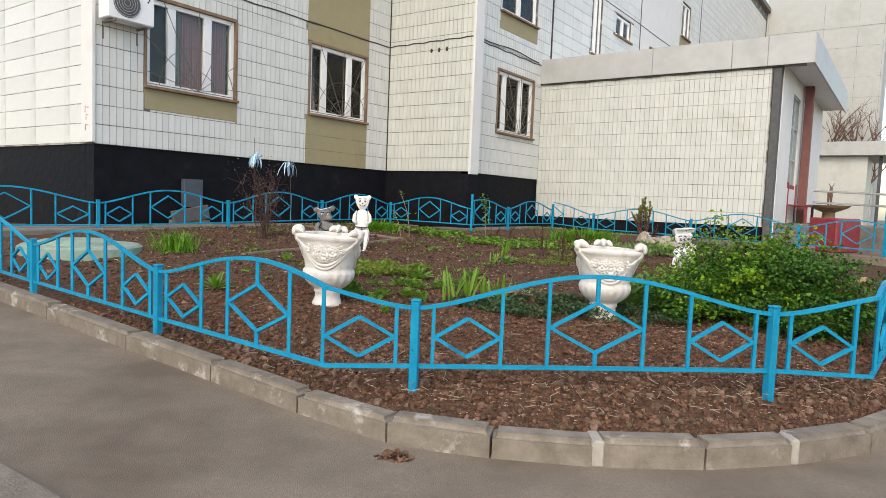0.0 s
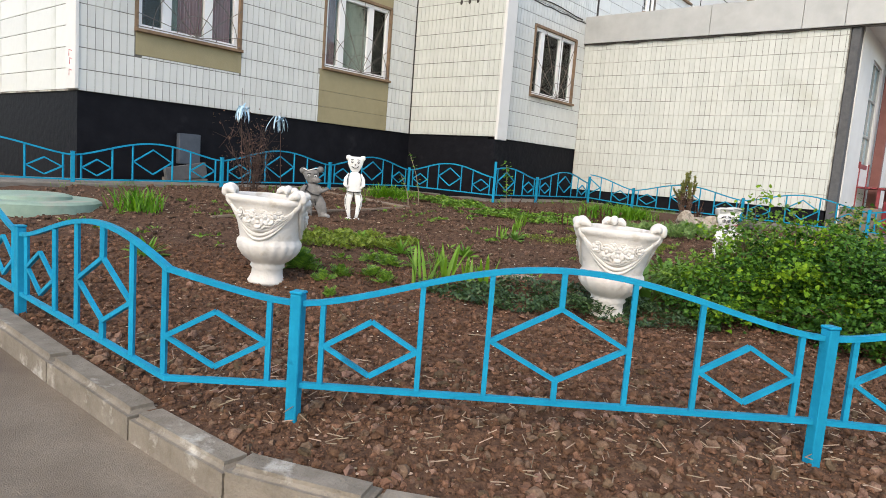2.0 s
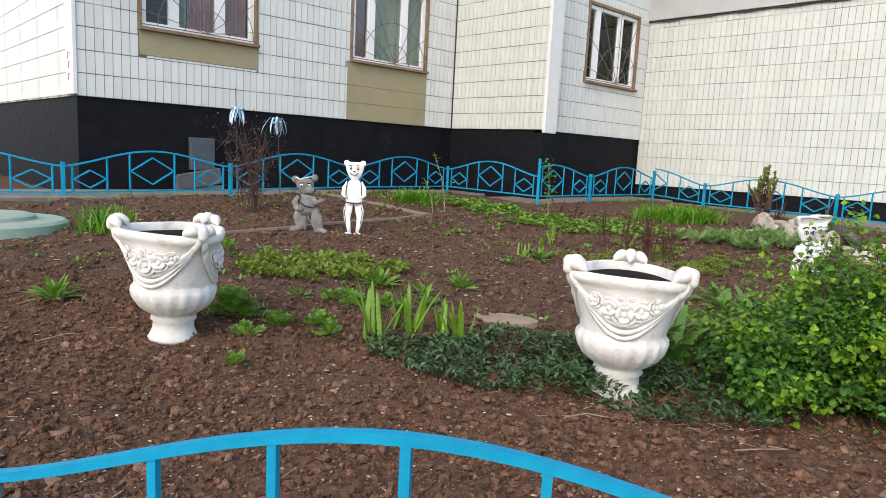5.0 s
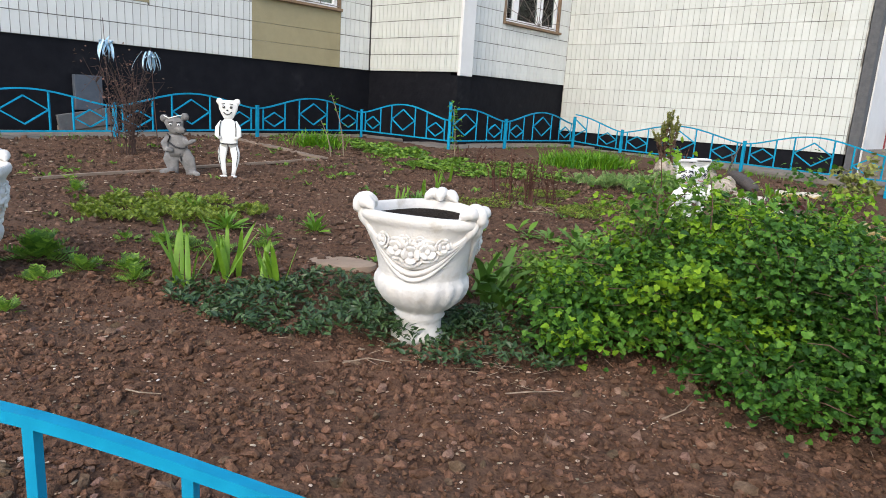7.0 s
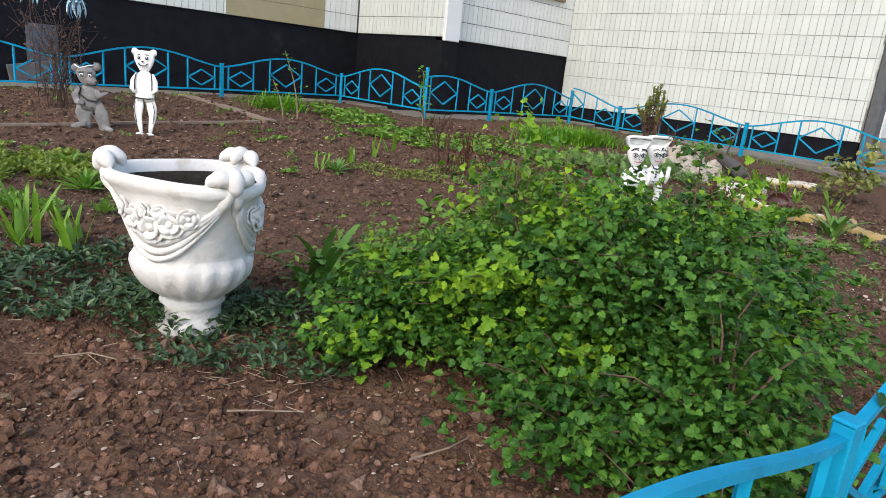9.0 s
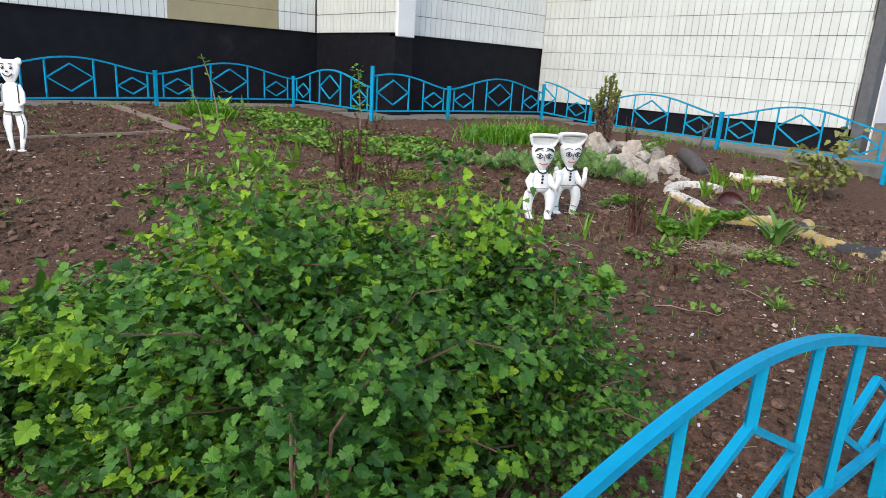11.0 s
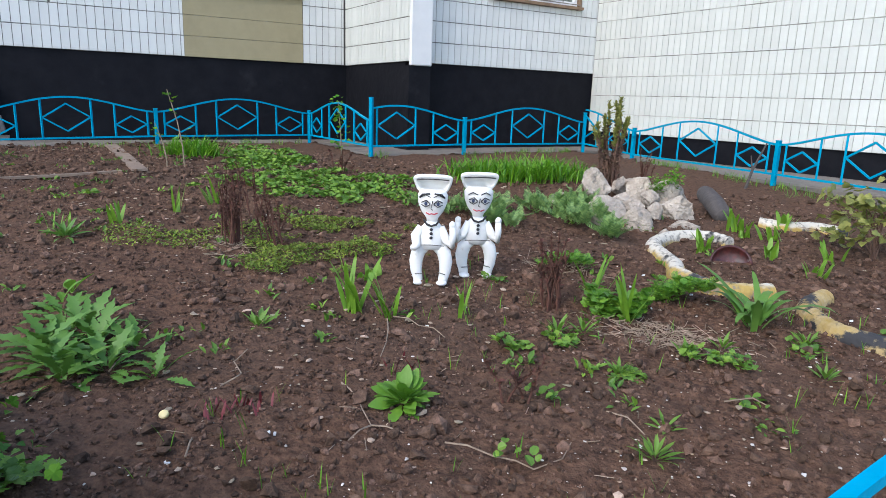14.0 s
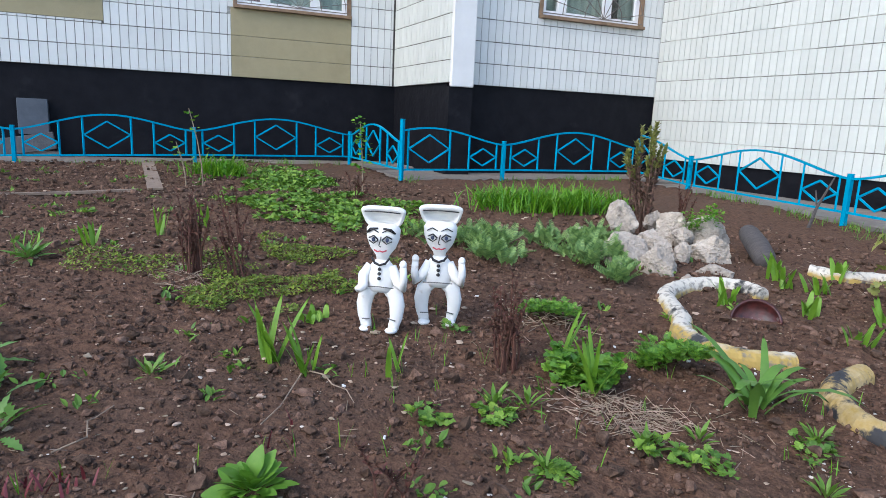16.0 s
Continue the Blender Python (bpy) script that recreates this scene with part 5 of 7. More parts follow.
ramp = thing("ramp_rail", BLD @ Matrix.Translation((1.0, -8.6, 0.5)), "grey steel tube handrail along the entrance ramp", "handrail")
for z in (1.1, 0.85):
    bm = bmesh.new()
    tube(bm, [(-0.8, 1.8, z + 0.2), (-0.5, 0.2, z + 0.15), (-0.4, -0.6, z), (-0.2, -2.6, z - 0.5), (0.0, -4.6, z - 0.95)], 0.025, 8)
    part("rail", bm, STEEL, ramp)
for x, y, h in ((-0.4, -0.6, 1.1), (-0.3, -1.6, 0.87), (-0.2, -2.6, 0.61), (-0.1, -3.6, 0.38)):
    bm = bmesh.new()
    tube(bm, [(x, y, 0), (x, y, h)], 0.025, 8)
    part("post", bm, STEEL, ramp)
bm = bmesh.new()
bar(bm, [(10.2, 17.6, 0.62), (10.8, 17.2, 0.62), (11.6, 16.4, 0.62), (12.0, 15.4, 0.62)], 0.25, 0.25)
tagged(part("kerb_yellow", bm, YELLOW), "yellow painted kerb beside the entrance yard", "kerb", kind="structure")
sp = thing("sign_post", pose(8.7, 12.85, 0.4, 0, 0, 25), "tall blue post carrying a narrow blue sign", "sign")
bm = bmesh.new()
box(bm, (-0.035, -0.035, -0.2), (0.035, 0.035, 2.05), bevel=0.005)
part("pole", bm, BLUE, sp)
bm = bmesh.new()
box(bm, (0.0, -0.06, 0.85), (0.26, -0.037, 2.08), bevel=0.006)
part("sign_plate", bm, BLUE, sp)
bm = bmesh.new()
box(bm, (0.09, -0.066, 0.97), (0.18, -0.061, 1.85))
part("lettering", bm, PVC, sp, "pale bar of unreadable lettering")
rs = thing("round_sign", pose(13.2, 17.2, 0.5, 0, 0, 30), "round white sign with yellow dot on a post", "sign")
bm = bmesh.new()
tube(bm, [(0, 0, 0), (0, 0, 2.6)], 0.03, 8)
part("pole", bm, STEEL, rs)
bm = bmesh.new()
tube(bm, [(0, -0.04, 2.5), (0, -0.06, 2.5)], 0.42, 28)
part("disc", bm, PVC, rs)
bm = bmesh.new()
tube(bm, [(-0.3, -0.045, 1.4), (0.3, -0.045, 1.4)], 0.3, 4)
part("plate", bm, PVC, rs)


# ---- vegetation ----
def fan(outline, lift=0.0, centre=(0.42, 0.0, 0.05)):
    V = np.array([centre] + [(x, y, lift * (abs(y) * 2) ** 1.2 - 0.12 * x * x) for x, y in outline])
    n = len(outline)
    return V, np.array([(0, i + 1, (i + 1) % n + 1) for i in range(n)])


def mirror(half):
    return half + [(x, -y) for x, y in half[::-1] if abs(y) > 1e-6]


LOBED = fan(mirror([(0.1, 0.0), (-0.04, 0.14), (0.02, 0.32), (0.13, 0.34), (0.24, 0.54), (0.37, 0.45), (0.5, 0.5), (0.52, 0.28), (0.66, 0.34), (0.8, 0.23), (0.88, 0.12), (1.0, 0.0)]), 0.16)
OVAL = fan(mirror([(0.0, 0.0), (0.25, 0.2), (0.6, 0.22), (1.0, 0.0)]), 0.25, (0.5, 0, -0.03))
ROUND = fan(mirror([(0.0, 0.0), (0.15, 0.33), (0.5, 0.45), (0.85, 0.3), (1.0, 0.0)]), 0.2, (0.5, 0, -0.02))


def feather(pairs, width, broad=1.0):
    V, F = [(0, 0, 0), (1, 0, -0.25)], []
    for k in range(pairs):
        x = 0.12 + 0.8 * k / pairs
        w = width * math.sin(math.pi * (0.18 + 0.72 * k / pairs))
        for s in (-1, 1):
            i = len(V)
            z = -0.25 * x * x
            V += [(x - 0.04 * broad, 0, z), (x + 0.05 * broad, 0, z), (x + 0.04 + 0.08 * broad, s * w, z + 0.06), (x + 0.04 - 0.02 * broad, s * w * 0.8, z + 0.05)]
            F += [(i, i + 1, i + 2), (i, i + 2, i + 3)]
    V += [(0, 0.012, 0), (1, 0.006, -0.25)]
    F += [(0, 1, len(V) - 2)]
    return np.array(V, float), np.array(F)


FEATHER = feather(7, 0.3)
FINE = feather(11, 0.2, 0.62)


def cloud(template, pos, yaw, pitch, roll, size):
    """Copies of one leaf: rolled, pitched up and turned."""
    V, F = template
    cy, sy, cp, sp_, cr, sr = np.cos(yaw), np.sin(yaw), np.cos(pitch), np.sin(pitch), np.cos(roll), np.sin(roll)
    x, y, z = V[:, 0], V[:, 1], V[:, 2]
    y1 = np.outer(cr, y) - np.outer(sr, z)
    z1 = np.outer(sr, y) + np.outer(cr, z)
    x2 = cp[:, None] * x - sp_[:, None] * z1
    z2 = sp_[:, None] * x + cp[:, None] * z1
    x3 = cy[:, None] * x2 - sy[:, None] * y1
    y3 = sy[:, None] * x2 + cy[:, None] * y1
    P = np.stack([x3, y3, z2], 2) * size[:, None, None] + pos[:, None, :]
    G = F[None] + (np.arange(len(pos)) * len(V))[:, None, None]
    return P.reshape(-1, 3), G.reshape(-1, 3)


def join(parts):
    V, F, k = [], [], 0
    for v, f in parts:
        V.append(v)
        F.append(f + k)
        k += len(v)
    return np.concatenate(V), np.concatenate(F)


def patch(name, x, y, rx, ry, turn, n, size, high, template, material, label, category, lump=3.0, gap=0.0, tilt=(0.1, 0.9)):
    """Low plants spread over an uneven oval of soil: one mass of leaves."""
    pts = []
    c, s = math.cos(radians(turn)), math.sin(radians(turn))
    while len(pts) < n:
        a, b = RNG.uniform(-1, 1, 2)
        d = a * a + b * b
        px, py = x + c * a * rx - s * b * ry, y + s * a * rx + c * b * ry
        m = noise.noise(Vector((px * lump, py * lump, 3.3)))
        if d < 1 + 0.5 * m and m > gap - 0.6 + 0.5 * d * d * (1 if gap else 0):
            pts.append((px, py, gz(px, py) + max(0.0, high * (0.35 + 0.9 * m + 0.5 * RNG.random()))))
    pts = np.array(pts)
    V, F = cloud(template, pts - (x, y, 0), RNG.uniform(0, 6.28, n), RNG.uniform(*tilt, n), RNG.normal(0, 0.35, n), RNG.uniform(0.6, 1.25, n) * size)
    ob = raw(name, V, F, material)
    ob.location = (x, y, 0)
    return tagged(ob, label, category, kind="stuff")


def blade_set(n, length, width, spread, droop, base=0.04, seg=6):
    out = []
    for _ in range(n):
        a = RNG.uniform(0, 6.28)
        L = length * RNG.uniform(0.6, 1.1)
        w = width * RNG.uniform(0.7, 1.2)
        lean = spread * RNG.uniform(0.2, 1.0)
        dr = droop * RNG.uniform(0.5, 1.4)
        bx, by = base * RNG.normal(0, 1, 2)
        d = np.array((math.cos(a), math.sin(a), 0))
        s = np.array((-math.sin(a), math.cos(a), 0))
        p = np.array((bx, by, -0.01))
        V = []
        an = lean
        for i in range(seg + 1):
            t = i / seg
            ww = w * (0.75 + 0.6 * t) * (1 - t) ** 0.6 if t > 0.35 else w * (0.75 + 0.6 * t) * 0.77
            V += [p - s * ww / 2 + d * 0.12 * ww, p - d * 0.0, p + s * ww / 2 + d * 0.12 * ww]
            p = p + (d * math.sin(an) + np.array((0, 0, 1)) * math.cos(an)) * (L / seg)
            an += dr / seg * (0.5 + t)
        F = []
        for i in range(seg):
            k = 3 * i
            F += [(k, k + 1, k + 4), (k, k + 4, k + 3), (k + 1, k + 2, k + 5), (k + 1, k + 5, k + 4)]
        out.append((np.array(V), np.array(F)))
    return out


def clump(name, x, y, n, length, width, spread, droop, material, label, category, base=0.04, group=""):
    blades = blade_set(n, length, width, spread, droop, base)
    if n <= 16:
        ob = thing(name, Matrix.Translation(on(x, y)), label, category, group)
        for v, f in blades:
            raw("blade", v, f, material, ob, smooth=True)
        return ob
    V, F = join(blades)
    ob = raw(name, V, F, material, smooth=True)
    ob.location = on(x, y)
    return tagged(ob, label, category, group, "stuff")


def stems(owner, name, material, n, h, base, spread, r, curve=0.3, twigs=0):
    """Upright stems, each a part of its own, with side twigs where asked."""
    tips = []
    for _ in range(n):
        bm = bmesh.new()
        a = RNG.uniform(0, 6.28)
        bx, by = RNG.normal(0, base, 2)
        L = h * RNG.uniform(0.55, 1.05)
        sx, sy = math.cos(a) * spread * RNG.uniform(0.1, 1), math.sin(a) * spread * RNG.uniform(0.1, 1)
        pts = []
        for i in range(5):
            t = i / 4
            pts.append(Vector((bx + sx * t ** (1 + curve) + RNG.normal(0, 0.006), by + sy * t ** (1 + curve) + RNG.normal(0, 0.006), L * t - 0.02)))
        tube(bm, pts, [r, r * 0.85, r * 0.7, r * 0.55, r * 0.3], 5)
        for _ in range(twigs):
            a = pts[int(RNG.integers(1, 4))]
            tube(bm, [a, a + Vector(RNG.normal(0, 0.08, 3)) + Vector((0, 0, 0.1)), a + Vector(RNG.normal(0, 0.12, 3)) + Vector((0, 0, 0.2))], [0.004, 0.003, 0.0015], 4)
        part(name, bm, material, owner)
        tips.append(pts)
    return tips


def bush(name, x, y, r, h, nst, per, size, material, label, seed, young=0.15):
    """A currant bush: arching stems from one foot, leaves in tufts along them."""
    global RNG
    keep, RNG = RNG, np.random.default_rng(seed)
    b = thing(name, Matrix.Translation(on(x, y)), label, "bush", "currant bushes")
    kinds = {"foliage": (material, [], []), "young_foliage": (CURRANT, [], [])}
    for k in range(nst):
        a = RNG.uniform(0, 6.28)
        q = math.sqrt(RNG.uniform(0.02, 1))
        top = h * (1 - 0.5 * q * q) * (RNG.uniform(0.6, 1.05) if k % 6 else RNG.uniform(1.1, 1.5))
        ex, ey = r * q * math.cos(a) * RNG.uniform(0.85, 1.15), r * q * math.sin(a) * RNG.uniform(0.85, 1.15)
        pts = []
        for i in range(6):
            t = i / 5
            pts.append(Vector((ex * t ** 1.3 + RNG.normal(0, 0.012), ey * t ** 1.3 + RNG.normal(0, 0.012), top * math.sin(min(1.45, 1.6 * t)) - 0.02)))
        bm = bmesh.new()
        tube(bm, pts, [0.006, 0.005, 0.0045, 0.0035, 0.0025, 0.0015], 5)
        part("stem", bm, TWIG, b)
        fresh = RNG.random() < young
        nodes = np.sort(RNG.uniform(0.42 if h > 0.5 else 0.3, 1.02, 7)) ** 0.8 * 5
        for j in range(per):
            m = int(RNG.integers(0, 7))
            t = nodes[m]
            i = min(4, int(t))
            p = pts[i].lerp(pts[i + 1], t - i)
            off = RNG.normal(0, 0.048 if j % 5 else 0.1, 3)
            zz = max(p.z + off[2] * 0.75, 0.02)
            _, pos, yaw = kinds["young_foliage" if fresh and m > 2 else "foliage"]
            pos.append((p.x + off[0], p.y + off[1], zz))
            yaw.append(math.atan2(p.y + off[1] * 4, p.x + off[0] * 4) + RNG.normal(0, 0.7))
    for nm, (mt, pos, yaw) in kinds.items():
        n = len(pos)
        if n:
            V, F = cloud(LOBED, np.array(pos), np.array(yaw), RNG.normal(-0.15, 0.5, n), RNG.normal(0, 0.5, n), size * RNG.uniform(0.6, 1.25, n) * np.where(RNG.random(n) < 0.12, 1.4, 1.0) * (1.12 if nm[0] == "y" else 1.0))
            raw(nm, V, F, mt, b)
    RNG = keep
    return b


bush("currant_bush", 2.32, 6.0, 0.46, 0.38, 58, 105, 0.029, DARKLEAF, "young green currant bush growing beside an urn", 3, 0.22)
bush("currant_bush", 2.8, 6.1, 0.58, 0.62, 76, 105, 0.03, DARKLEAF, "leafy yellow-green currant bush with fresh growth", 4, 0.5)
bush("currant_bush", 3.18, 5.92, 0.58, 0.66, 84, 125, 0.0255, DARKLEAF, "dense green currant bush close to the fence", 5, 0.2)
bush("currant_bush", 3.38, 6.38, 0.48, 0.7, 84, 120, 0.025, DARKLEAF, "dense green currant bush close to the fence", 6, 0.22)
bush("currant_bush", 2.9, 6.66, 0.44, 0.54, 56, 85, 0.028, MID, "dense green currant bush in the bed", 7, 0.35)
bush("currant_bush", 2.95, 5.45, 0.42, 0.32, 28, 74, 0.028, DARKLEAF, "low green currant shoots spreading over soil", 8, 0.0)
bush("currant_bush", 3.36, 5.4, 0.36, 0.48, 46, 85, 0.028, DARKLEAF, "low green currant shoots by a fence post", 9, 0.0)
bush("currant_bush", 2.15, 6.6, 0.4, 0.28, 32, 70, 0.028, MID, "small green shrub behind an urn", 10, 0.0)
bush("currant_bush", 3.66, 6.2, 0.4, 0.56, 42, 84, 0.023, DARKLEAF, "green currant shoots leaning to the fence", 12, 0.05)
bush("currant_bush", 2.6, 6.5, 0.46, 0.72, 30, 60, 0.027, MID, "open currant bush with tall thin shoots", 14, 0.5)
bush("olive_shrub", 5.95, 11.5, 0.45, 0.55, 14, 18, 0.068, OLIVE, "sparse yellow-olive young shrub by the fence", 11, 0.0)

def rosette(name, x, y, n, size, template, material, label, category, flat=0.15, steep=1.25, spread=0.03, group=""):
    """Leaves radiating from one crown: the outer ones low, the inner ones upright."""
    t = np.sort(RNG.random(n))
    yaw = np.arange(n) * 2.4 + RNG.normal(0, 0.25, n)
    rad = spread * (1 - t)
    pos = np.stack([rad * np.cos(yaw), rad * np.sin(yaw), 0.005 + 0.02 * t], 1)
    ob = thing(name, Matrix.Translation(on(x, y)), label, category, group)
    pitch = flat + (steep - flat) * t + RNG.normal(0, 0.1, n)
    scale = size * RNG.uniform(0.65, 1.15, n)
    roll = RNG.normal(0, 0.3, n)
    for k in range(n):
        v, f = cloud(template, pos[k:k + 1], yaw[k:k + 1], pitch[k:k + 1], roll[k:k + 1], scale[k:k + 1])
        raw("leaf", v, f, material, ob, smooth=True)
    return ob


def blade_leaf(half, bend, seg=10):
    """A long leaf arching over, its half-widths given from foot to tip."""
    V, F = [], []
    for i in range(seg + 1):
        t = i / seg
        w = float(np.interp(t, np.linspace(0, 1, len(half)), half))
        V += [(t, w, -bend * t * t + 0.25 * w), (t, 0, -bend * t * t), (t, -w, -bend * t * t + 0.25 * w)]
    for i in range(seg):
        k = 3 * i
        F += [(k, k + 1, k + 4), (k, k + 4, k + 3), (k + 1, k + 2, k + 5), (k + 1, k + 5, k + 4)]
    return np.array(V), np.array(F)


SPOON = blade_leaf((0.05, 0.06, 0.09, 0.15, 0.2, 0.22, 0.2, 0.13, 0.03), 0.24)
JAGGED = blade_leaf((0.03, 0.04, 0.09, 0.05, 0.13, 0.07, 0.17, 0.09, 0.16, 0.08, 0.1, 0.03, 0.01), 0.4, 24)
LANCE = blade_leaf((0.04, 0.06, 0.1, 0.1, 0.06, 0.01), 0.2)

# evergreen groundcover around the urn and the iris fans
patch("groundcover", 0.95, 5.95, 0.85, 0.42, 4, 3400, 0.042, 0.1, OVAL, IVY, "dark evergreen groundcover creeping over the soil", "groundcover")
patch("groundcover", 1.75, 5.75, 0.55, 0.34, 8, 1300, 0.04, 0.06, OVAL, IVY, "dark evergreen groundcover around the urn foot", "groundcover")
for x, y, n, L, w in ((0.09, 6.07, 7, 0.36, 0.035), (0.27, 6.24, 9, 0.38, 0.04), (0.55, 6.21, 9, 0.3, 0.04), (0.15, 6.3, 5, 0.26, 0.034), (0.42, 6.35, 5, 0.25, 0.034),
                      (3.23, 8.74, 9, 0.33, 0.042), (3.45, 8.74, 6, 0.24, 0.034), (3.75, 8.95, 3, 0.2, 0.026), (4.3, 9.55, 4, 0.3, 0.028), (4.5, 9.3, 6, 0.3, 0.03),
                      (0.85, 9.35, 5, 0.24, 0.035), (0.72, 9.0, 4, 0.18, 0.03), (1.0, 10.2, 5, 0.28, 0.035), (0.95, 9.85, 4, 0.26, 0.03)):
    clump("iris", x, y, min(16, n + 1), L * 1.05, w * 1.2, 0.5, 0.3, IRIS, "fan of fresh green iris blades with yellowish base", "iris", 0.03, "iris fans")
for x, y in ((-3.32, 8.07),):
    clump("daylily", x, y, 120, 0.34, 0.026, 0.55, 0.7, GRASSY, "bright green daylily clump on bare soil", "daylily", 0.12, "daylily clumps")
for x, y, n, b in ((-1.25, 12.2, 300, 0.14), (-1.05, 12.3, 120, 0.1), (2.35, 12.75, 240, 0.15), (2.65, 12.85, 260, 0.15), (2.95, 13.05, 260, 0.15), (3.2, 13.3, 220, 0.15), (2.55, 13.2, 160, 0.15), (2.9, 13.5, 160, 0.15)):
    clump("daylily", x, y, n, 0.31, 0.019, 0.8, 1.2, GRASSY, "thick bright green daylily clump near the back fence", "daylily", b, "daylily clumps")
for x, y in ((1.66, 6.5), (1.8, 6.32)):
    clump("tulip_leaves", x, y, 13, 0.42, 0.08, 0.8, 1.5, PALE, "broad drooping blue-green leaves behind an urn", "plant", 0.04)
clump("broadleaf_plant", 5.11, 9.58, 16, 0.42, 0.062, 0.75, 1.7, PALE, "large broad strap-leaved plant with arching leaves", "plant", 0.03)
for x, y, L in ((5.0, 11.75, 0.22), (5.08, 11.6, 0.2), (5.4, 12.0, 0.2), (5.26, 11.05, 0.18), (5.5, 10.65, 0.18), (4.8, 10.93, 0.2), (5.3, 11.6, 0.16), (5.62, 11.1, 0.18), (3.05, 9.2, 0.1)):
    clump("tulip_leaves", x, y, 8, L, 0.05, 0.5, 0.5, IRIS, "short broad green tulip leaves in soil", "plant", 0.03, "tulip plants")

# low plants: place, leaves, leaf length, feathery or not
TUFTS = [(-0.92, 6.24, 64, 0.17, 1),
         (-0.55, 6.12, 26, 0.11, 1),
         (-0.62, 5.85, 18, 0.1, 1),
         (-0.31, 6.2, 24, 0.11, 1),
         (-0.18, 6.03, 22, 0.1, 1),
         (-0.46, 5.44, 14, 0.08, 1),
         (-0.25, 7.3, 36, 0.14, 0),
         (-0.72, 7.69, 26, 0.13, 0),
         (-0.26, 6.69, 26, 0.11, 1),
         (-0.45, 6.77, 18, 0.1, 1),
         (-0.7, 6.76, 14, 0.08, 1),
         (-2.12, 6.11, 40, 0.15, 0),
         (-1.9, 7.9, 20, 0.1, 1),
         (0.35, 7.5, 30, 0.14, 0),
         (-0.05, 6.75, 20, 0.11, 1),
         (0.2, 6.9, 18, 0.1, 1),
         (-0.35, 6.85, 16, 0.09, 1),
         (0.1, 7.2, 16, 0.1, 0)]
patch("low_herbs", -0.85, 7.55, 0.75, 0.5, 20, 2600, 0.05, 0.06, FEATHER, MOSSY, "olive green low herbs spreading over soil", "herbs", gap=0.3, tilt=(0.4, 1.3), lump=6.0)
for x, y, n, L, kind_ in TUFTS:
    rosette("herb_tuft", x, y, n, L, FEATHER if kind_ else LANCE, MID if kind_ else HERB, "small feathery green herb tuft on soil" if kind_ else "small leafy green herb tuft on soil", "herb", 0.2, 1.35, 0.05, "herb tufts")
patch("strawberry_bed", 0.75, 11.6, 1.55, 0.75, -38, 2800, 0.044, 0.045, LOBED, MID, "spreading strawberry plants with fresh green leaves", "strawberries", gap=0.32)
patch("strawberry_bed", -0.3, 12.6, 0.8, 0.4, -38, 750, 0.05, 0.07, LOBED, MID, "spreading strawberry plants with fresh green leaves", "strawberries", gap=0.2)
patch("strawberry_bed", 1.9, 11.6, 0.7, 0.4, -38, 700, 0.042, 0.05, ROUND, MID, "spreading strawberry plants with fresh green leaves", "strawberries", gap=0.2)
patch("cushion_plants", 2.6, 9.4, 0.75, 0.42, 25, 2600, 0.024, 0.04, OVAL, MOSSY, "mossy olive cushion plants creeping over soil", "groundcover", gap=0.5, lump=5.0)
patch("cushion_plants", 2.3, 10.1, 0.7, 0.4, 0, 1600, 0.026, 0.04, OVAL, MOSSY, "mossy olive cushion plants creeping over soil", "groundcover", gap=0.5, lump=5.0)
patch("cushion_plants", 1.6, 9.3, 0.8, 0.35, 30, 1200, 0.026, 0.04, OVAL, MOSSY, "mossy olive cushion plants creeping over soil", "groundcover", gap=0.35)
for x, y, r, n, h in ((3.55, 11.45, 0.32, 260, 0.2), (3.95, 11.2, 0.3, 260, 0.2), (3.05, 11.2, 0.3, 240, 0.16), (3.3, 10.85, 0.25, 160, 0.12), (4.1, 10.95, 0.22, 140, 0.12), (2.7, 11.0, 0.25, 150, 0.12), (3.7, 11.75, 0.25, 160, 0.22)):
    patch("tansy", x, y, r, r * 0.8, 0, int(n * 0.42), 0.15, h * 0.3, FINE, SILVER, "silvery green feathery tansy leaves by the rockery", "herb", tilt=(0.5, 1.45), lump=7.0, gap=0.45)
for x, y, n, L in ((2.53, 7.62, 20, 0.18), (2.74, 7.7, 18, 0.16), (2.52, 7.84, 18, 0.17), (2.36, 7.72, 18, 0.18), (2.34, 7.92, 16, 0.18), (2.95, 7.75, 8, 0.14), (2.12, 7.98, 12, 0.18), (2.66, 7.56, 16, 0.17), (2.68, 7.88, 10, 0.16)):
    rosette("poppy_plant", x, y, n, L, JAGGED, PALE, "jagged leaved green poppy plant", "plant", 0.3, 1.2, 0.06, "poppy plants")
patch("low_herbs", 3.1, 7.05, 0.13, 0.1, 20, 60, 0.06, 0.06, LOBED, MID, "small dark green weed patch on soil", "herbs")
rosette("primrose", 3.9, 8.02, 50, 0.105, SPOON, HERB, "bright green rosette plant with spoon-shaped leaves", "plant", 0.12, 1.3, 0.035)
rosette("grey_rosette", 0.88, 8.93, 26, 0.14, LANCE, PALE, "grey-green rosette plant with lance-shaped leaves", "plant", 0.2, 1.2, 0.04)
rosette("seedling", 1.87, 8.22, 4, 0.13, SPOON, HERB, "small broad-leaved green seedling on bare soil", "seedling", 0.4, 1.2, 0.01, "broad-leaved seedlings")
rosette("seedling", 1.95, 8.1, 4, 0.14, SPOON, HERB, "small broad-leaved green seedling on bare soil", "seedling", 0.3, 1.0, 0.01, "broad-leaved seedlings")
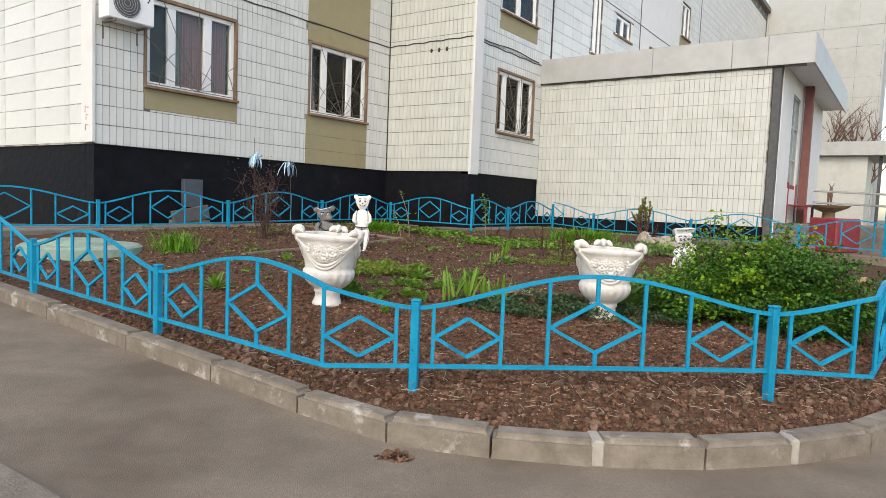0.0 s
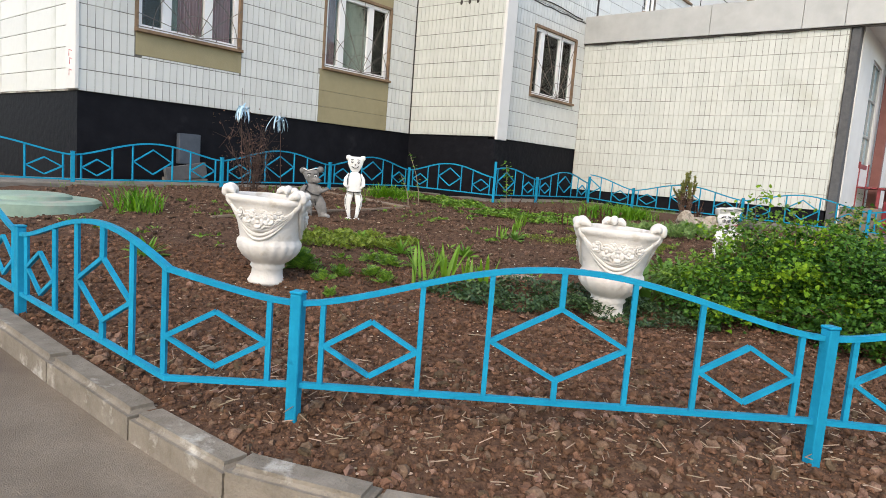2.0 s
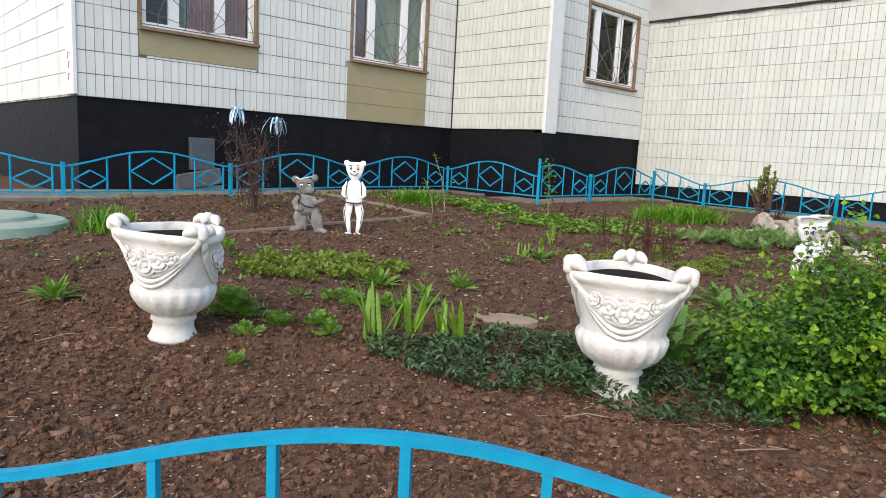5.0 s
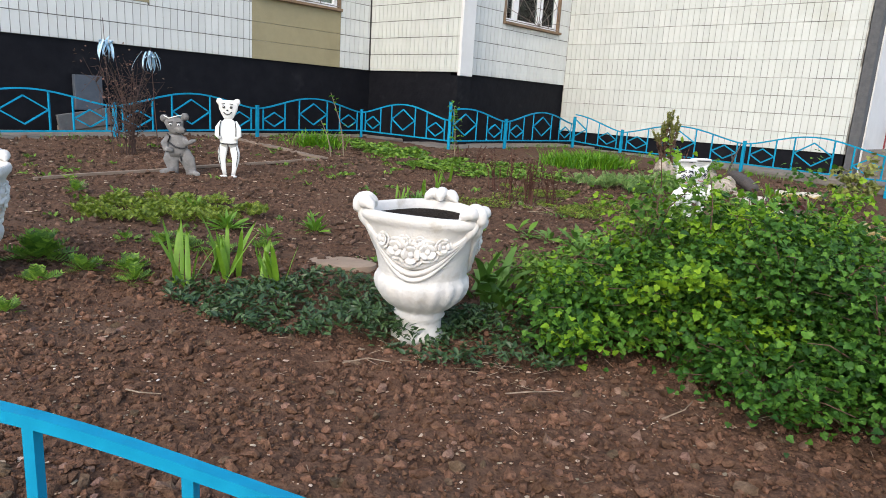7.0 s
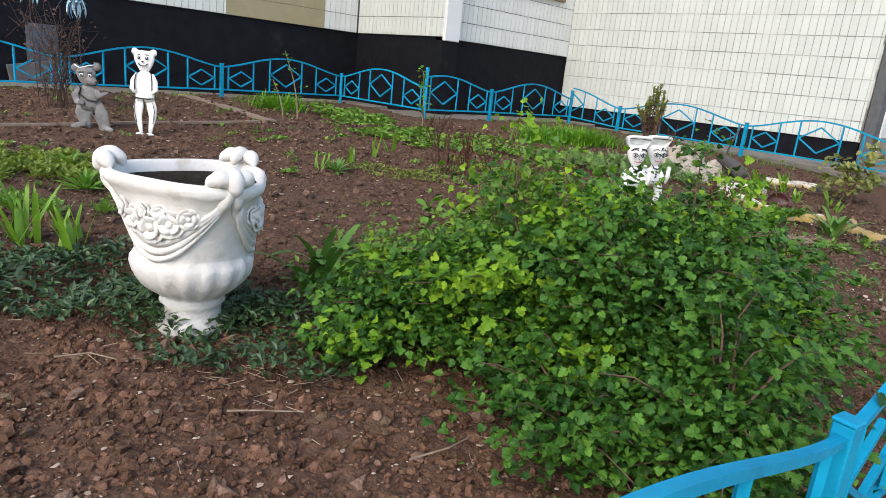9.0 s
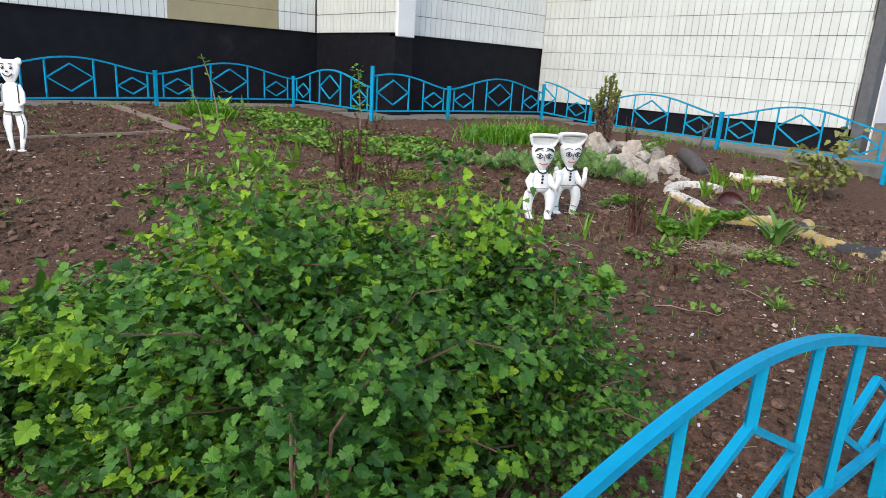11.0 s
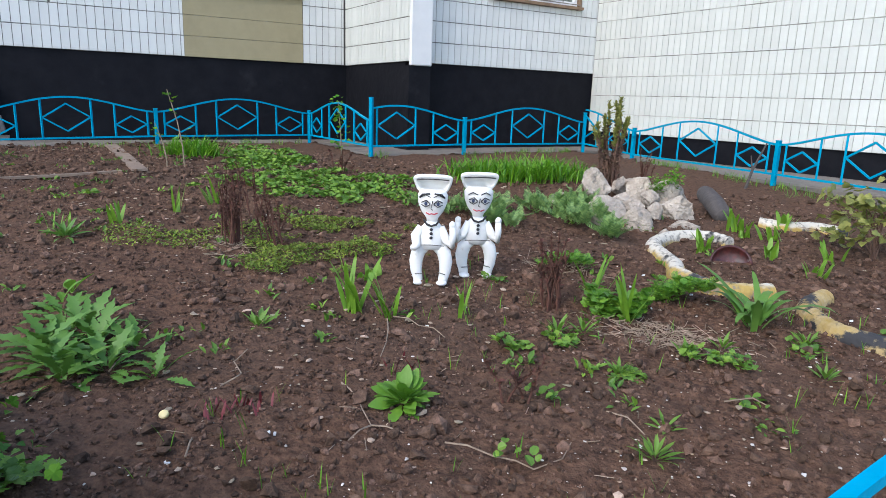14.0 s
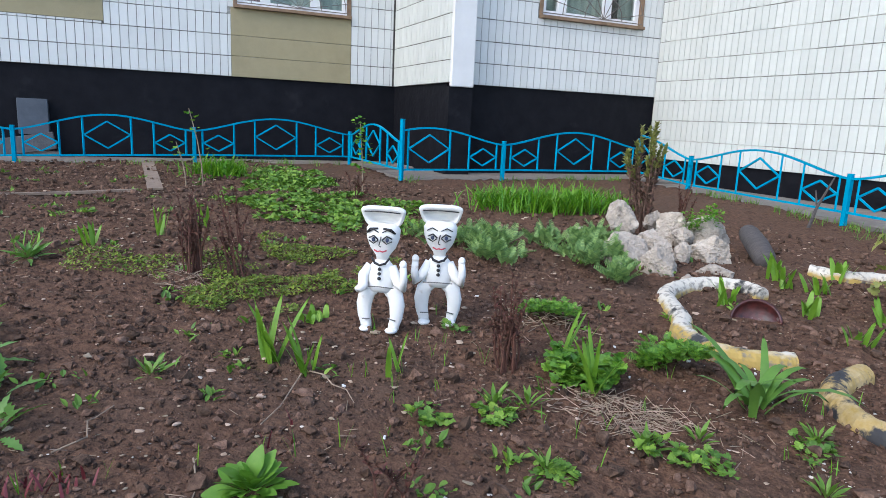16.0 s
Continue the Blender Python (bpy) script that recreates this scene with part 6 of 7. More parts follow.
for x, y, n, L in ((4.25, 8.93, 14, 0.09), (4.36, 9.02, 12, 0.08), (4.59, 8.65, 14, 0.07), (4.83, 8.98, 14, 0.08), (4.98, 9.15, 12, 0.07), (5.35, 9.42, 14, 0.08), (5.39, 9.03, 14, 0.07), (4.8, 8.07, 20, 0.08), (4.81, 8.28, 10, 0.06), (2.97, 8.33, 12, 0.09)):
    rosette("weed", x, y, n, L, LANCE, MID, "small green weed rosette on bare soil", "weed", 0.3, 1.25, 0.03, "weed rosettes")
patch("low_herbs", 4.45, 9.4, 0.17, 0.13, 0, 380, 0.05, 0.17, LOBED, HERB, "fresh green leafy herb clump in soil", "herbs")
patch("low_herbs", 4.73, 9.72, 0.17, 0.13, 0, 420, 0.06, 0.12, FEATHER, HERB, "feathery green herb clump by the tyre", "herbs")
patch("low_herbs", 4.02, 10.02, 0.2, 0.15, 0, 500, 0.04, 0.12, FEATHER, HERB, "green herb cushion with dry stalks", "herbs")
for k in range(16):
    x, y = RNG.uniform(3.6, 6.2), RNG.uniform(7.6, 9.8)
    if soil_edge(x, y) > 0.5:
        patch("weed", x, y, 0.08, 0.06, 0, int(RNG.integers(8, 26)), 0.032, 0.03, ROUND if k % 2 else OVAL, MID, "small green weed seedling on bare soil", "weed")
for x, y in ((4.3, 8.85), (4.1, 8.7), (4.9, 8.95), (5.05, 9.0), (5.35, 9.35), (4.63, 8.65), (3.05, 6.6), (0.6, 8.6), (-0.1, 9.9), (0.3, 10.7)):
    patch("weed", x, y, 0.09, 0.07, 0, 42, 0.036, 0.04, LOBED, MID, "small green weed tuft on bare soil", "weed")
patch("low_herbs", 4.35, 12.35, 0.2, 0.12, 20, 350, 0.04, 0.26, FEATHER, GRASSY, "green cushion growing between the rocks", "herbs")

# tiny seedlings dotted over the bed
pts = [(RNG.uniform(-3.5, 5.0), RNG.uniform(6.6, 13.0)) for _ in range(420)]
pts = [(x, y) for x, y in pts if y > 8.2 or x < 3.2]
pts = [(x, y) for x, y in pts if not outside(x, y) and soil_edge(x, y) > 0.4 and noise.noise(Vector((x * 0.9, y * 0.9, 4))) > RNG.normal(0.0, 0.2)]
pos = np.array([tuple(on(x + RNG.normal(0, 0.03), y + RNG.normal(0, 0.03), 0.012)) for x, y in pts for _ in range(9)])
n = len(pos)
V, F = cloud(OVAL, pos, RNG.uniform(0, 6.28, n), RNG.uniform(0.2, 1.2, n), RNG.normal(0, 0.3, n), RNG.uniform(0.025, 0.06, n))
tagged(raw("seedlings", V, F, MID), "tiny green seedlings dotted over bare soil", "weeds", kind="stuff")

# thin grass sprouts over the trodden soil by the fence
parts_ = []
for k in range(210):
    x, y = RNG.uniform(3.3, 6.4), RNG.uniform(6.6, 10.0)
    if soil_edge(x, y) > 0.35 and noise.noise(Vector((x * 1.7, y * 1.7, 9))) > -0.15:
        for v, f in blade_set(2, 0.1, 0.006, 0.4, 0.5, 0.01, 3):
            parts_.append((v + np.array(on(x, y)), f))
V, F = join(parts_)
tagged(raw("grass_sprouts", V, F, GRASSY), "thin green grass sprouts in trodden soil", "grass", kind="stuff")

# grass tufts along the back fence
parts_ = []
for (ax, ay), (bx, by) in zip(((-5.05, 9.53), (-3.67, 11.1), (-2.4, 12.82), (0.565, 13.58), (1.435, 14.7), (3.61, 15.83), (5.39, 14.28)), ((-3.67, 11.1), (-2.4, 12.82), (-1.22, 14.75), (1.435, 14.7), (2.74, 16.55), (5.39, 14.28), (7.0, 12.9))):
    for k in range(26):
        t = RNG.random()
        x, y = ax + (bx - ax) * t + RNG.normal(0.03, 0.1), ay + (by - ay) * t - 0.12 + RNG.normal(0, 0.08)
        if noise.noise(Vector((x * 1.3, y * 1.3, 5))) > -0.1:
            for v, f in blade_set(9, 0.11, 0.009, 0.7, 0.6, 0.04, 3):
                parts_.append((v + np.array(on(x, y)), f))
V, F = join(parts_)
tagged(raw("grass_tufts", V, F, HERB), "small green grass tufts along the back fence", "grass", kind="stuff")

# dead brown fern stalks
def dead_clump(x, y, n, h, label="bundle of dead dark red-brown stalks", spread=0.1):
    d = thing("dead_stalks", Matrix.Translation(on(x, y)), label, "dead plant", "dead stalks")
    tips = stems(d, "stalk", MAROON, max(4, int(n * 0.75)), h * 1.25, 0.03, spread * 1.35, 0.006, 0.5)
    pos = []
    for pts in tips:
        for _ in range(34):
            t = RNG.uniform(1.6, 4)
            i = min(3, int(t))
            p = pts[i].lerp(pts[i + 1], t - i)
            pos.append((p.x, p.y, p.z))
    n2 = len(pos)
    V, F = cloud(OVAL, np.array(pos), RNG.uniform(0, 6.28, n2), RNG.uniform(0.2, 1.4, n2), RNG.normal(0, 0.5, n2), RNG.uniform(0.014, 0.034, n2))
    raw("dry_fronds", V, F, MAROON, d)
    return d


for x, y, n, h in ((1.95, 9.36, 24, 0.4), (1.76, 9.5, 12, 0.42), (2.15, 9.5, 12, 0.34), (1.55, 10.05, 8, 0.36), (4.11, 9.33, 24, 0.33), (4.27, 8.2, 6, 0.22), (1.2, 11.9, 5, 0.25), (0.95, 12.2, 5, 0.22), (4.15, 12.85, 12, 0.4)):
    dead_clump(x, y, n, h)
for x, y in ((3.35, 7.64), (3.39, 7.67), (3.43, 7.72), (3.76, 8.3)):
    ob = clump("peony_shoots", x, y, 8, 0.085, 0.013, 0.6, 0.5, REDSHOOT, "short dark red peony shoots in soil", "shoots", 0.05, "peony shoots")

# dry twiggy lilac with ribbons, by the back fence
lil = thing("dry_shrub", Matrix.Translation(on(-2.75, 10.0)), "bare brown twiggy shrub beside the back fence", "shrub")
tips = stems(lil, "branch", DARKTWIG, 18, 1.15, 0.07, 0.5, 0.0055, 0.6, 7)
pos = np.array([tuple(p[int(RNG.integers(2, 5))] + Vector(RNG.normal(0, 0.09, 3))) for p in tips for _ in range(20)])
n = len(pos)
V, F = cloud(OVAL, pos, RNG.uniform(0, 6.28, n), RNG.uniform(-0.5, 1, n), RNG.normal(0, 0.6, n), RNG.uniform(0.02, 0.045, n))
raw("withered_leaves", V, F, TWIG, lil)


def ribbon(x, y, z, h):
    r = thing("ribbon_stick", Matrix.Translation(on(x, y)), "thin stick topped with pale blue and white ribbon", "decoration", "ribbon sticks")
    top = z - gz(x, y)
    bm = bmesh.new()
    tube(bm, [(0.05, 0.02, -0.05), (0.02, 0.01, top * 0.5), (0, 0, top + h)], [0.006, 0.005, 0.003], 5)
    part("stick", bm, DARKTWIG, r)
    strands = [v * np.array((1, 1, -1)) + np.array((0, 0, top + 0.06)) for v, f in blade_set(12, 0.24, 0.04, 0.75, -1.1, 0.025, 5)]
    strands += [v + np.array((0, 0, top + 0.02)) for v, f in blade_set(9, 0.15, 0.036, 1.5, 1.6, 0.02, 5)]
    F = blade_set(1, 0.1, 0.03, 0.5, 0.5, 0.0, 5)[0][1]
    for v in strands:
        raw("ribbon_strand", v, F, RIBBON, r, smooth=True)


ribbon(-2.85, 9.75, 1.76, 0.3)
ribbon(-2.33, 9.8, 1.66, 0.12)
# brown-green dry conifer at the back fence
con = thing("dry_conifer", Matrix.Translation(on(3.86, 12.6)), "half-dry brown and green dwarf conifer near the fence", "shrub")
tips = stems(con, "stem", TWIG, 16, 0.92, 0.05, 0.2, 0.008, 0.4)
for material, a, b, nm in ((TWIG, 0.8, 3.4, "dry_needles"), (OLIVE, 3.0, 4.0, "green_needles")):
    pos = []
    for pts in tips:
        for _ in range(60):
            t = RNG.uniform(a, b)
            i = min(3, int(t))
            pos.append(tuple(pts[i].lerp(pts[i + 1], t - i)))
    n = len(pos)
    V, F = cloud(OVAL, np.array(pos), RNG.uniform(0, 6.28, n), RNG.uniform(0.5, 1.4, n), RNG.normal(0, 0.4, n), RNG.uniform(0.03, 0.06, n))
    raw(nm, V, F, material, con)


def sapling(x, y, h, lean, n, label):
    s = thing("sapling", Matrix.Translation(on(x, y)), label, "sapling", "thin saplings")
    bm = bmesh.new()
    pts = [Vector((lean[0] * t * t, lean[1] * t * t, h * t - 0.03)) for t in (0, 0.3, 0.6, 1)]
    tube(bm, pts, [0.009, 0.008, 0.006, 0.004], 6)
    part("stem", bm, STRAW, s)
    pos = np.array([tuple(pts[2].lerp(pts[3], RNG.uniform(0.1, 1.05)) + Vector(RNG.normal(0, 0.04, 3))) if k % 3 else tuple(pts[1].lerp(pts[2], RNG.random()) + Vector(RNG.normal(0, 0.05, 3))) for k in range(n)])
    V, F = cloud(LOBED, pos, RNG.uniform(0, 6.28, n), RNG.uniform(-0.3, 0.7, n), RNG.normal(0, 0.4, n), RNG.uniform(0.03, 0.06, n))
    raw("leaves", V, F, GRASSY, s)


sapling(-0.6, 11.5, 0.86, (-0.2, 0.0), 14, "thin bare leaning sapling with few leaves")
sapling(-0.75, 11.4, 0.5, (-0.15, 0.0), 10, "thin short sapling with few fresh leaves")
sapling(0.8, 12.5, 0.78, (-0.05, 0.0), 60, "thin young rose with fresh green leaves")
bm = bmesh.new()
tube(bm, [(0, 0, -0.03), (0.05, 0.02, 0.2), (0.16, 0.05, 0.5)], [0.02, 0.016, 0.008], 6)
tube(bm, [(0.05, 0.02, 0.2), (0.02, 0.04, 0.36)], [0.012, 0.006], 6)
ob = part("dead_stick", bm, LOG)
ob.location = on(5.1, 13.95)
tagged(ob, "dark dead stick stuck in the soil by the fence", "stick")

# distant trees and hedge beyond the yard
def bare_tree(x, y, h, seed):
    rs_ = random.Random(seed)
    t = thing("bare_tree", Matrix.Translation((x, y, 0.3)), "leafless brown spring tree beyond the yard", "tree", "bare trees")
    bt, bb = bmesh.new(), bmesh.new()

    def grow(b, p, d, L, r, lev):
        q = p + d * L
        m_ = p + d * L * 0.5 + Vector((rs_.uniform(-1, 1), rs_.uniform(-1, 1), 0)) * L * 0.06
        tube(b, [p, m_, q], [r, r * 0.85, r * 0.68], 6 if lev < 2 else 4)
        if lev == 5:
            return
        for k in range(3 if lev < 4 else 2):
            nd = (d + Vector((rs_.uniform(-1, 1), rs_.uniform(-1, 1), rs_.uniform(-0.2, 0.7))) * 0.62).normalized()
            grow(bb, p.lerp(q, rs_.uniform(0.6, 1.0)), nd, L * rs_.uniform(0.6, 0.82), r * 0.6, lev + 1)
    grow(bt, Vector((0, 0, -0.3)), Vector((0, 0, 1)), h * 0.26, h * 0.01, 0)
    part("trunk", bt, LOG, t)
    part("crown", bb, TWIG, t)


bare_tree(30.5, 44, 9.0, 1)
bare_tree(34, 47, 9.5, 2)
bare_tree(27, 38, 6.5, 3)
bare_tree(23.6, 38.2, 11.5, 4)
bare_tree(25.6, 37.0, 10.0, 5)
bare_tree(22.4, 39.6, 12.0, 6)
bush("hedge_bush", 17.5, 22.5, 1.6, 2.6, 70, 40, 0.16, DARKLEAF, "dark green leafy hedge bush beyond the yard", 21)
bush("hedge_bush", 20.5, 23.5, 1.8, 3.0, 70, 40, 0.16, DARKLEAF, "dark green leafy hedge bush beyond the yard", 22)

# dry sticks and straw on the soil
def stick(pts, r=0.0035, material=STRAW):
    bm = bmesh.new()
    P = [on(x, y, 0.015 + 0.012 * (i % 2)) for i, (x, y) in enumerate(pts)]
    c = P[0].copy()
    tube(bm, [p - c for p in P], [r * (1 - 0.5 * i / len(P)) for i in range(len(P))], 5)
    ob = part("fallen_twig", bm, material)
    ob.location = c
    tagged(ob, "pale dry twig lying on bare soil", "twig", "fallen twigs")


for pts in (((4.15, 7.83), (4.23, 7.83), (4.32, 7.83), (4.4, 7.82), (4.46, 7.82), (4.53, 7.9), (4.53, 8.03)), ((3.62, 8.03), (3.69, 7.98), (3.76, 7.93), (3.82, 7.86), (3.88, 7.81)), ((3.88, 7.81), (3.94, 7.81), (4.0, 7.82)),
            ((3.88, 7.81), (3.87, 7.75), (3.86, 7.69)), ((3.46, 8.7), (3.54, 8.56), (3.59, 8.45), (3.65, 8.29)), ((3.47, 8.74), (3.56, 8.73), (3.63, 8.7), (3.72, 8.68), (3.8, 8.63)), ((3.23, 7.79), (3.25, 7.86), (3.23, 7.91), (3.15, 7.96), (3.13, 8.0), (3.12, 8.08)),
            ((2.77, 7.68), (2.73, 7.77), (2.69, 7.85)), ((3.46, 7.38), (3.43, 7.43), (3.4, 7.47)), ((0.5, 4.9), (0.57, 4.87), (0.64, 4.9)), ((-1.6, 5.4), (-1.52, 5.52), (-1.45, 5.6)), ((1.9, 5.25), (2.0, 5.27), (2.12, 5.33)),
            ((2.5, 5.2), (2.6, 5.28), (2.66, 5.4)), ((1.2, 5.35), (1.3, 5.4), (1.42, 5.41)), ((4.6, 8.3), (4.68, 8.27), (4.75, 8.2)), ((5.0, 8.6), (5.1, 8.66), (5.16, 8.64)), ((2.0, 8.2), (2.05, 8.14), (2.1, 8.05))):
    stick(pts)


def scatter(n, area, size, keep=lambda x, y: True):
    out = []
    while len(out) < n:
        x, y = RNG.uniform(*area[0]), RNG.uniform(*area[1])
        if soil_edge(x, y) > 0.16 and not outside(x, y) and keep(x, y):
            out.append((x, y))
    return out


V, F, k = [], [], 0
for (x, y), L, tk in [(p, RNG.uniform(0.02, 0.07), 0.0014) for p in scatter(1100, ((-4, 6.2), (3.2, 13)), 0)] + \
        [(p, RNG.uniform(0.02, 0.065), 0.0022) for p in scatter(480, ((-2.2, 3.0), (3.1, 4.3)), 0)] + \
        [((4.72 + RNG.normal(0, 0.16), 9.2 + RNG.normal(0, 0.09)), RNG.uniform(0.04, 0.1), 0.0016) for _ in range(380)] + \
        [((4.0 + RNG.normal(0, 0.1), 10.0 + RNG.normal(0, 0.1)), RNG.uniform(0.08, 0.16), 0.0018) for _ in range(80)] + \
        [((1.75 + RNG.normal(0, 0.3), 5.5 + RNG.normal(0, 0.1)), RNG.uniform(0.03, 0.08), 0.0014) for _ in range(70)] + \
        [((2.0 + RNG.normal(0, 0.12), 9.25 + RNG.normal(0, 0.12)), RNG.uniform(0.05, 0.13), 0.0018) for _ in range(70)]:
    a, e = RNG.uniform(0, 6.28), abs(RNG.normal(0, 0.25))
    d = np.array((math.cos(a) * math.cos(e), math.sin(a) * math.cos(e), math.sin(e))) * L
    s = np.array((-math.sin(a), math.cos(a), 0)) * tk
    u_ = np.array((0, 0, tk * 1.5))
    p = np.array((x, y, gz(x, y) + rough(x, y) + 0.004))
    V += [p - s, p + s, p + u_, p + d - s, p + d + s, p + d + u_]
    F += [(k, k + 1, k + 4, k + 3), (k + 1, k + 2, k + 5, k + 4), (k + 2, k, k + 3, k + 5)]
    k += 6
tagged(raw("straw_litter", V, F, STRAW), "dry straw and stalk litter strewn on soil", "litter", kind="stuff")

# clods and pale grit
def crumbs(name, pts, sizes, material, label):
    """Tiny eight-sided crumbs of soil."""
    T = np.array([(1, 0, 0), (-1, 0, 0), (0, 1, 0), (0, -1, 0), (0, 0, 1), (0, 0, -1)], float)
    TF = np.array([(0, 2, 4), (2, 1, 4), (1, 3, 4), (3, 0, 4), (2, 0, 5), (1, 2, 5), (3, 1, 5), (0, 3, 5)])
    n = len(pts)
    Q = np.linalg.qr(RNG.normal(0, 1, (n, 3, 3)))[0]
    P = np.einsum("nij,nkj->nki", Q, T[None] * RNG.uniform(0.6, 1.3, (n, 6, 1))) * np.array(sizes)[:, None, None] + np.array(pts)[:, None, :]
    G = TF[None] + (np.arange(n) * 6)[:, None, None]
    return tagged(raw(name, P.reshape(-1, 3), G.reshape(-1, 3), material), label, "soil", kind="stuff")


def pebbles(name, pts, sizes, material, label, category, flat=0.85):
    bm = bmesh.new()
    bmesh.ops.create_icosphere(bm, subdivisions=1, radius=1)
    T = np.array([v.co[:] for v in bm.verts])
    TF = np.array([[v.index for v in f.verts] for f in bm.faces])
    bm.free()
    n = len(pts)
    A = RNG.normal(0, 1, (n, 3, 3))
    Q = np.linalg.qr(A)[0]
    S = RNG.uniform(0.55, 1.2, (n, 1, 3)) * np.array((1, 1, flat))
    J = 1 + RNG.normal(0, 0.26, (n, len(T), 1))
    P = np.einsum("nij,nkj->nki", Q, T[None] * J) * S * np.array(sizes)[:, None, None] + np.array(pts)[:, None, :]
    G = TF[None] + (np.arange(n) * len(T))[:, None, None]
    return tagged(raw(name, P.reshape(-1, 3), G.reshape(-1, 3), material), label, category, kind="stuff")


def seated(xy, sizes, sink=0.0):
    out = []
    for (x, y), s in zip(xy, sizes):
        d = min(1, max(0, (soil_edge(x, y) - 0.14) / 0.5))
        z = gz(x, y) * d + (0.1 + rise(x)) * (1 - d) + rough(x, y) * min(1, max(0.3, d))
        out.append((x, y, z + s * sink))
    return out


near = scatter(20000, ((-3.2, 4.6), (3.1, 6.6)), 0, lambda x, y: RNG.random() < (1.0 if y < 5.3 else 0.5))
sz = 0.005 + 0.02 * RNG.random(len(near)) ** 3.2
pebbles("soil_clods", seated(near, sz, 0.3), sz, CLOD, "crumbly brown soil clods in the dug bed", "soil")
far_ = scatter(11000, ((-5, 6.3), (6.0, 13.5)), 0)
sz = 0.008 + 0.026 * RNG.random(len(far_)) ** 2.6
pebbles("soil_clods", seated(far_, sz, 0.35), sz, FARCLOD, "fine brown soil crumbs in the bed", "soil")
more = scatter(13000, ((2.4, 6.5), (6.0, 11.0)), 0)
sz = 0.004 + 0.012 * RNG.random(len(more)) ** 4
pebbles("soil_clods", seated(more, sz, 0.3), sz, FARCLOD, "fine dark soil crumbs by the fence", "soil")
fine = scatter(30000, ((-3.0, 4.4), (3.1, 6.8)), 0)
sz = 0.003 + 0.008 * RNG.random(len(fine)) ** 1.6
crumbs("soil_crumbs", seated(fine, sz, 0.4), sz, CLOD, "fine red-brown crumbs of dug soil")
fine = scatter(30000, ((-3.5, 6.0), (6.6, 12.0)), 0)
sz = 0.004 + 0.009 * RNG.random(len(fine)) ** 1.8
crumbs("soil_crumbs", seated(fine, sz, 0.4), sz, FARCLOD, "fine brown crumbs of raked soil")
dry = scatter(1500, ((-1.6, 3.0), (3.1, 4.4)), 0) + scatter(500, ((-2.5, 3.0), (4.4, 5.6)), 0)
sz = 0.007 + 0.024 * RNG.random(len(dry)) ** 2.2
pebbles("soil_clods", seated(dry, sz, 0.2), sz, DRYCLOD, "dry light brown soil clods beside the kerb", "soil")
bits = scatter(3600, ((-4.5, 6.2), (3.1, 13.5)), 0) + scatter(1900, ((-1.8, 2.8), (3.1, 5.6)), 0)
sz = 0.003 + 0.009 * RNG.random(len(bits)) ** 2
pebbles("leaf_litter", seated(bits, sz, 0.5), sz, BITS, "dry tan leaf bits strewn over soil", "litter", 0.25)
flakes = [p for p in scatter(2600, ((-4.5, 5.2), (6.8, 13.5)), 0) if noise.noise(Vector((p[0] * 0.8, p[1] * 0.8, 2))) > RNG.normal(-0.05, 0.25)]
sz = 0.007 + 0.016 * RNG.random(len(flakes)) ** 2.2
pebbles("leaf_litter", seated(flakes, sz, 0.5), sz, BITS, "curled dry leaf flakes over the back of the bed", "litter", 0.3)
gr = scatter(420, ((-3, 4), (3.1, 8)), 0) + scatter(520, ((2.5, 6.3), (6, 10.5)), 0) + scatter(260, ((-3, 6), (8, 13)), 0)
gr += [p for p in scatter(4200, ((3.2, 6.4), (6.0, 10.2)), 0) if noise.noise(Vector((p[0] * 1.1, p[1] * 1.1, 8))) + 0.5 * (p[0] - 4.9) - 0.15 * (p[1] - 8.0) > RNG.normal(0, 0.2)]
sz = 0.0016 + 0.008 * RNG.random(len(gr)) ** 5
pebbles("grit", seated(gr, sz, 0.6), sz, CHIP, "pale stone chips and shell bits in soil", "grit", 0.45)
# paper ends and bits of litter
V, F, k = [], [], 0
for x, y in scatter(38, ((3.4, 6.2), (6.3, 10.2)), 0):
    a = RNG.uniform(0, 6.28)
    d = np.array((math.cos(a), math.sin(a), 0.1)) * RNG.uniform(0.01, 0.022)
    s = np.array((-math.sin(a), math.cos(a), 0)) * 0.004
    u_ = np.array((0, 0, 0.008))
    p = np.array((x, y, gz(x, y) + rough(x, y) + 0.004))
    V += [p - s, p + s, p + s + u_, p - s + u_, p + d - s, p + d + s, p + d + s + u_, p + d - s + u_]
    F += [(k, k + 1, k + 5, k + 4), (k + 1, k + 2, k + 6, k + 5), (k + 2, k + 3, k + 7, k + 6), (k + 3, k, k + 4, k + 7), (k, k + 1, k + 2, k + 3), (k + 4, k + 5, k + 6, k + 7)]
    k += 8
tagged(raw("paper_litter", V, F, FIGURE), "white paper ends littering the trodden soil", "litter", kind="stuff")

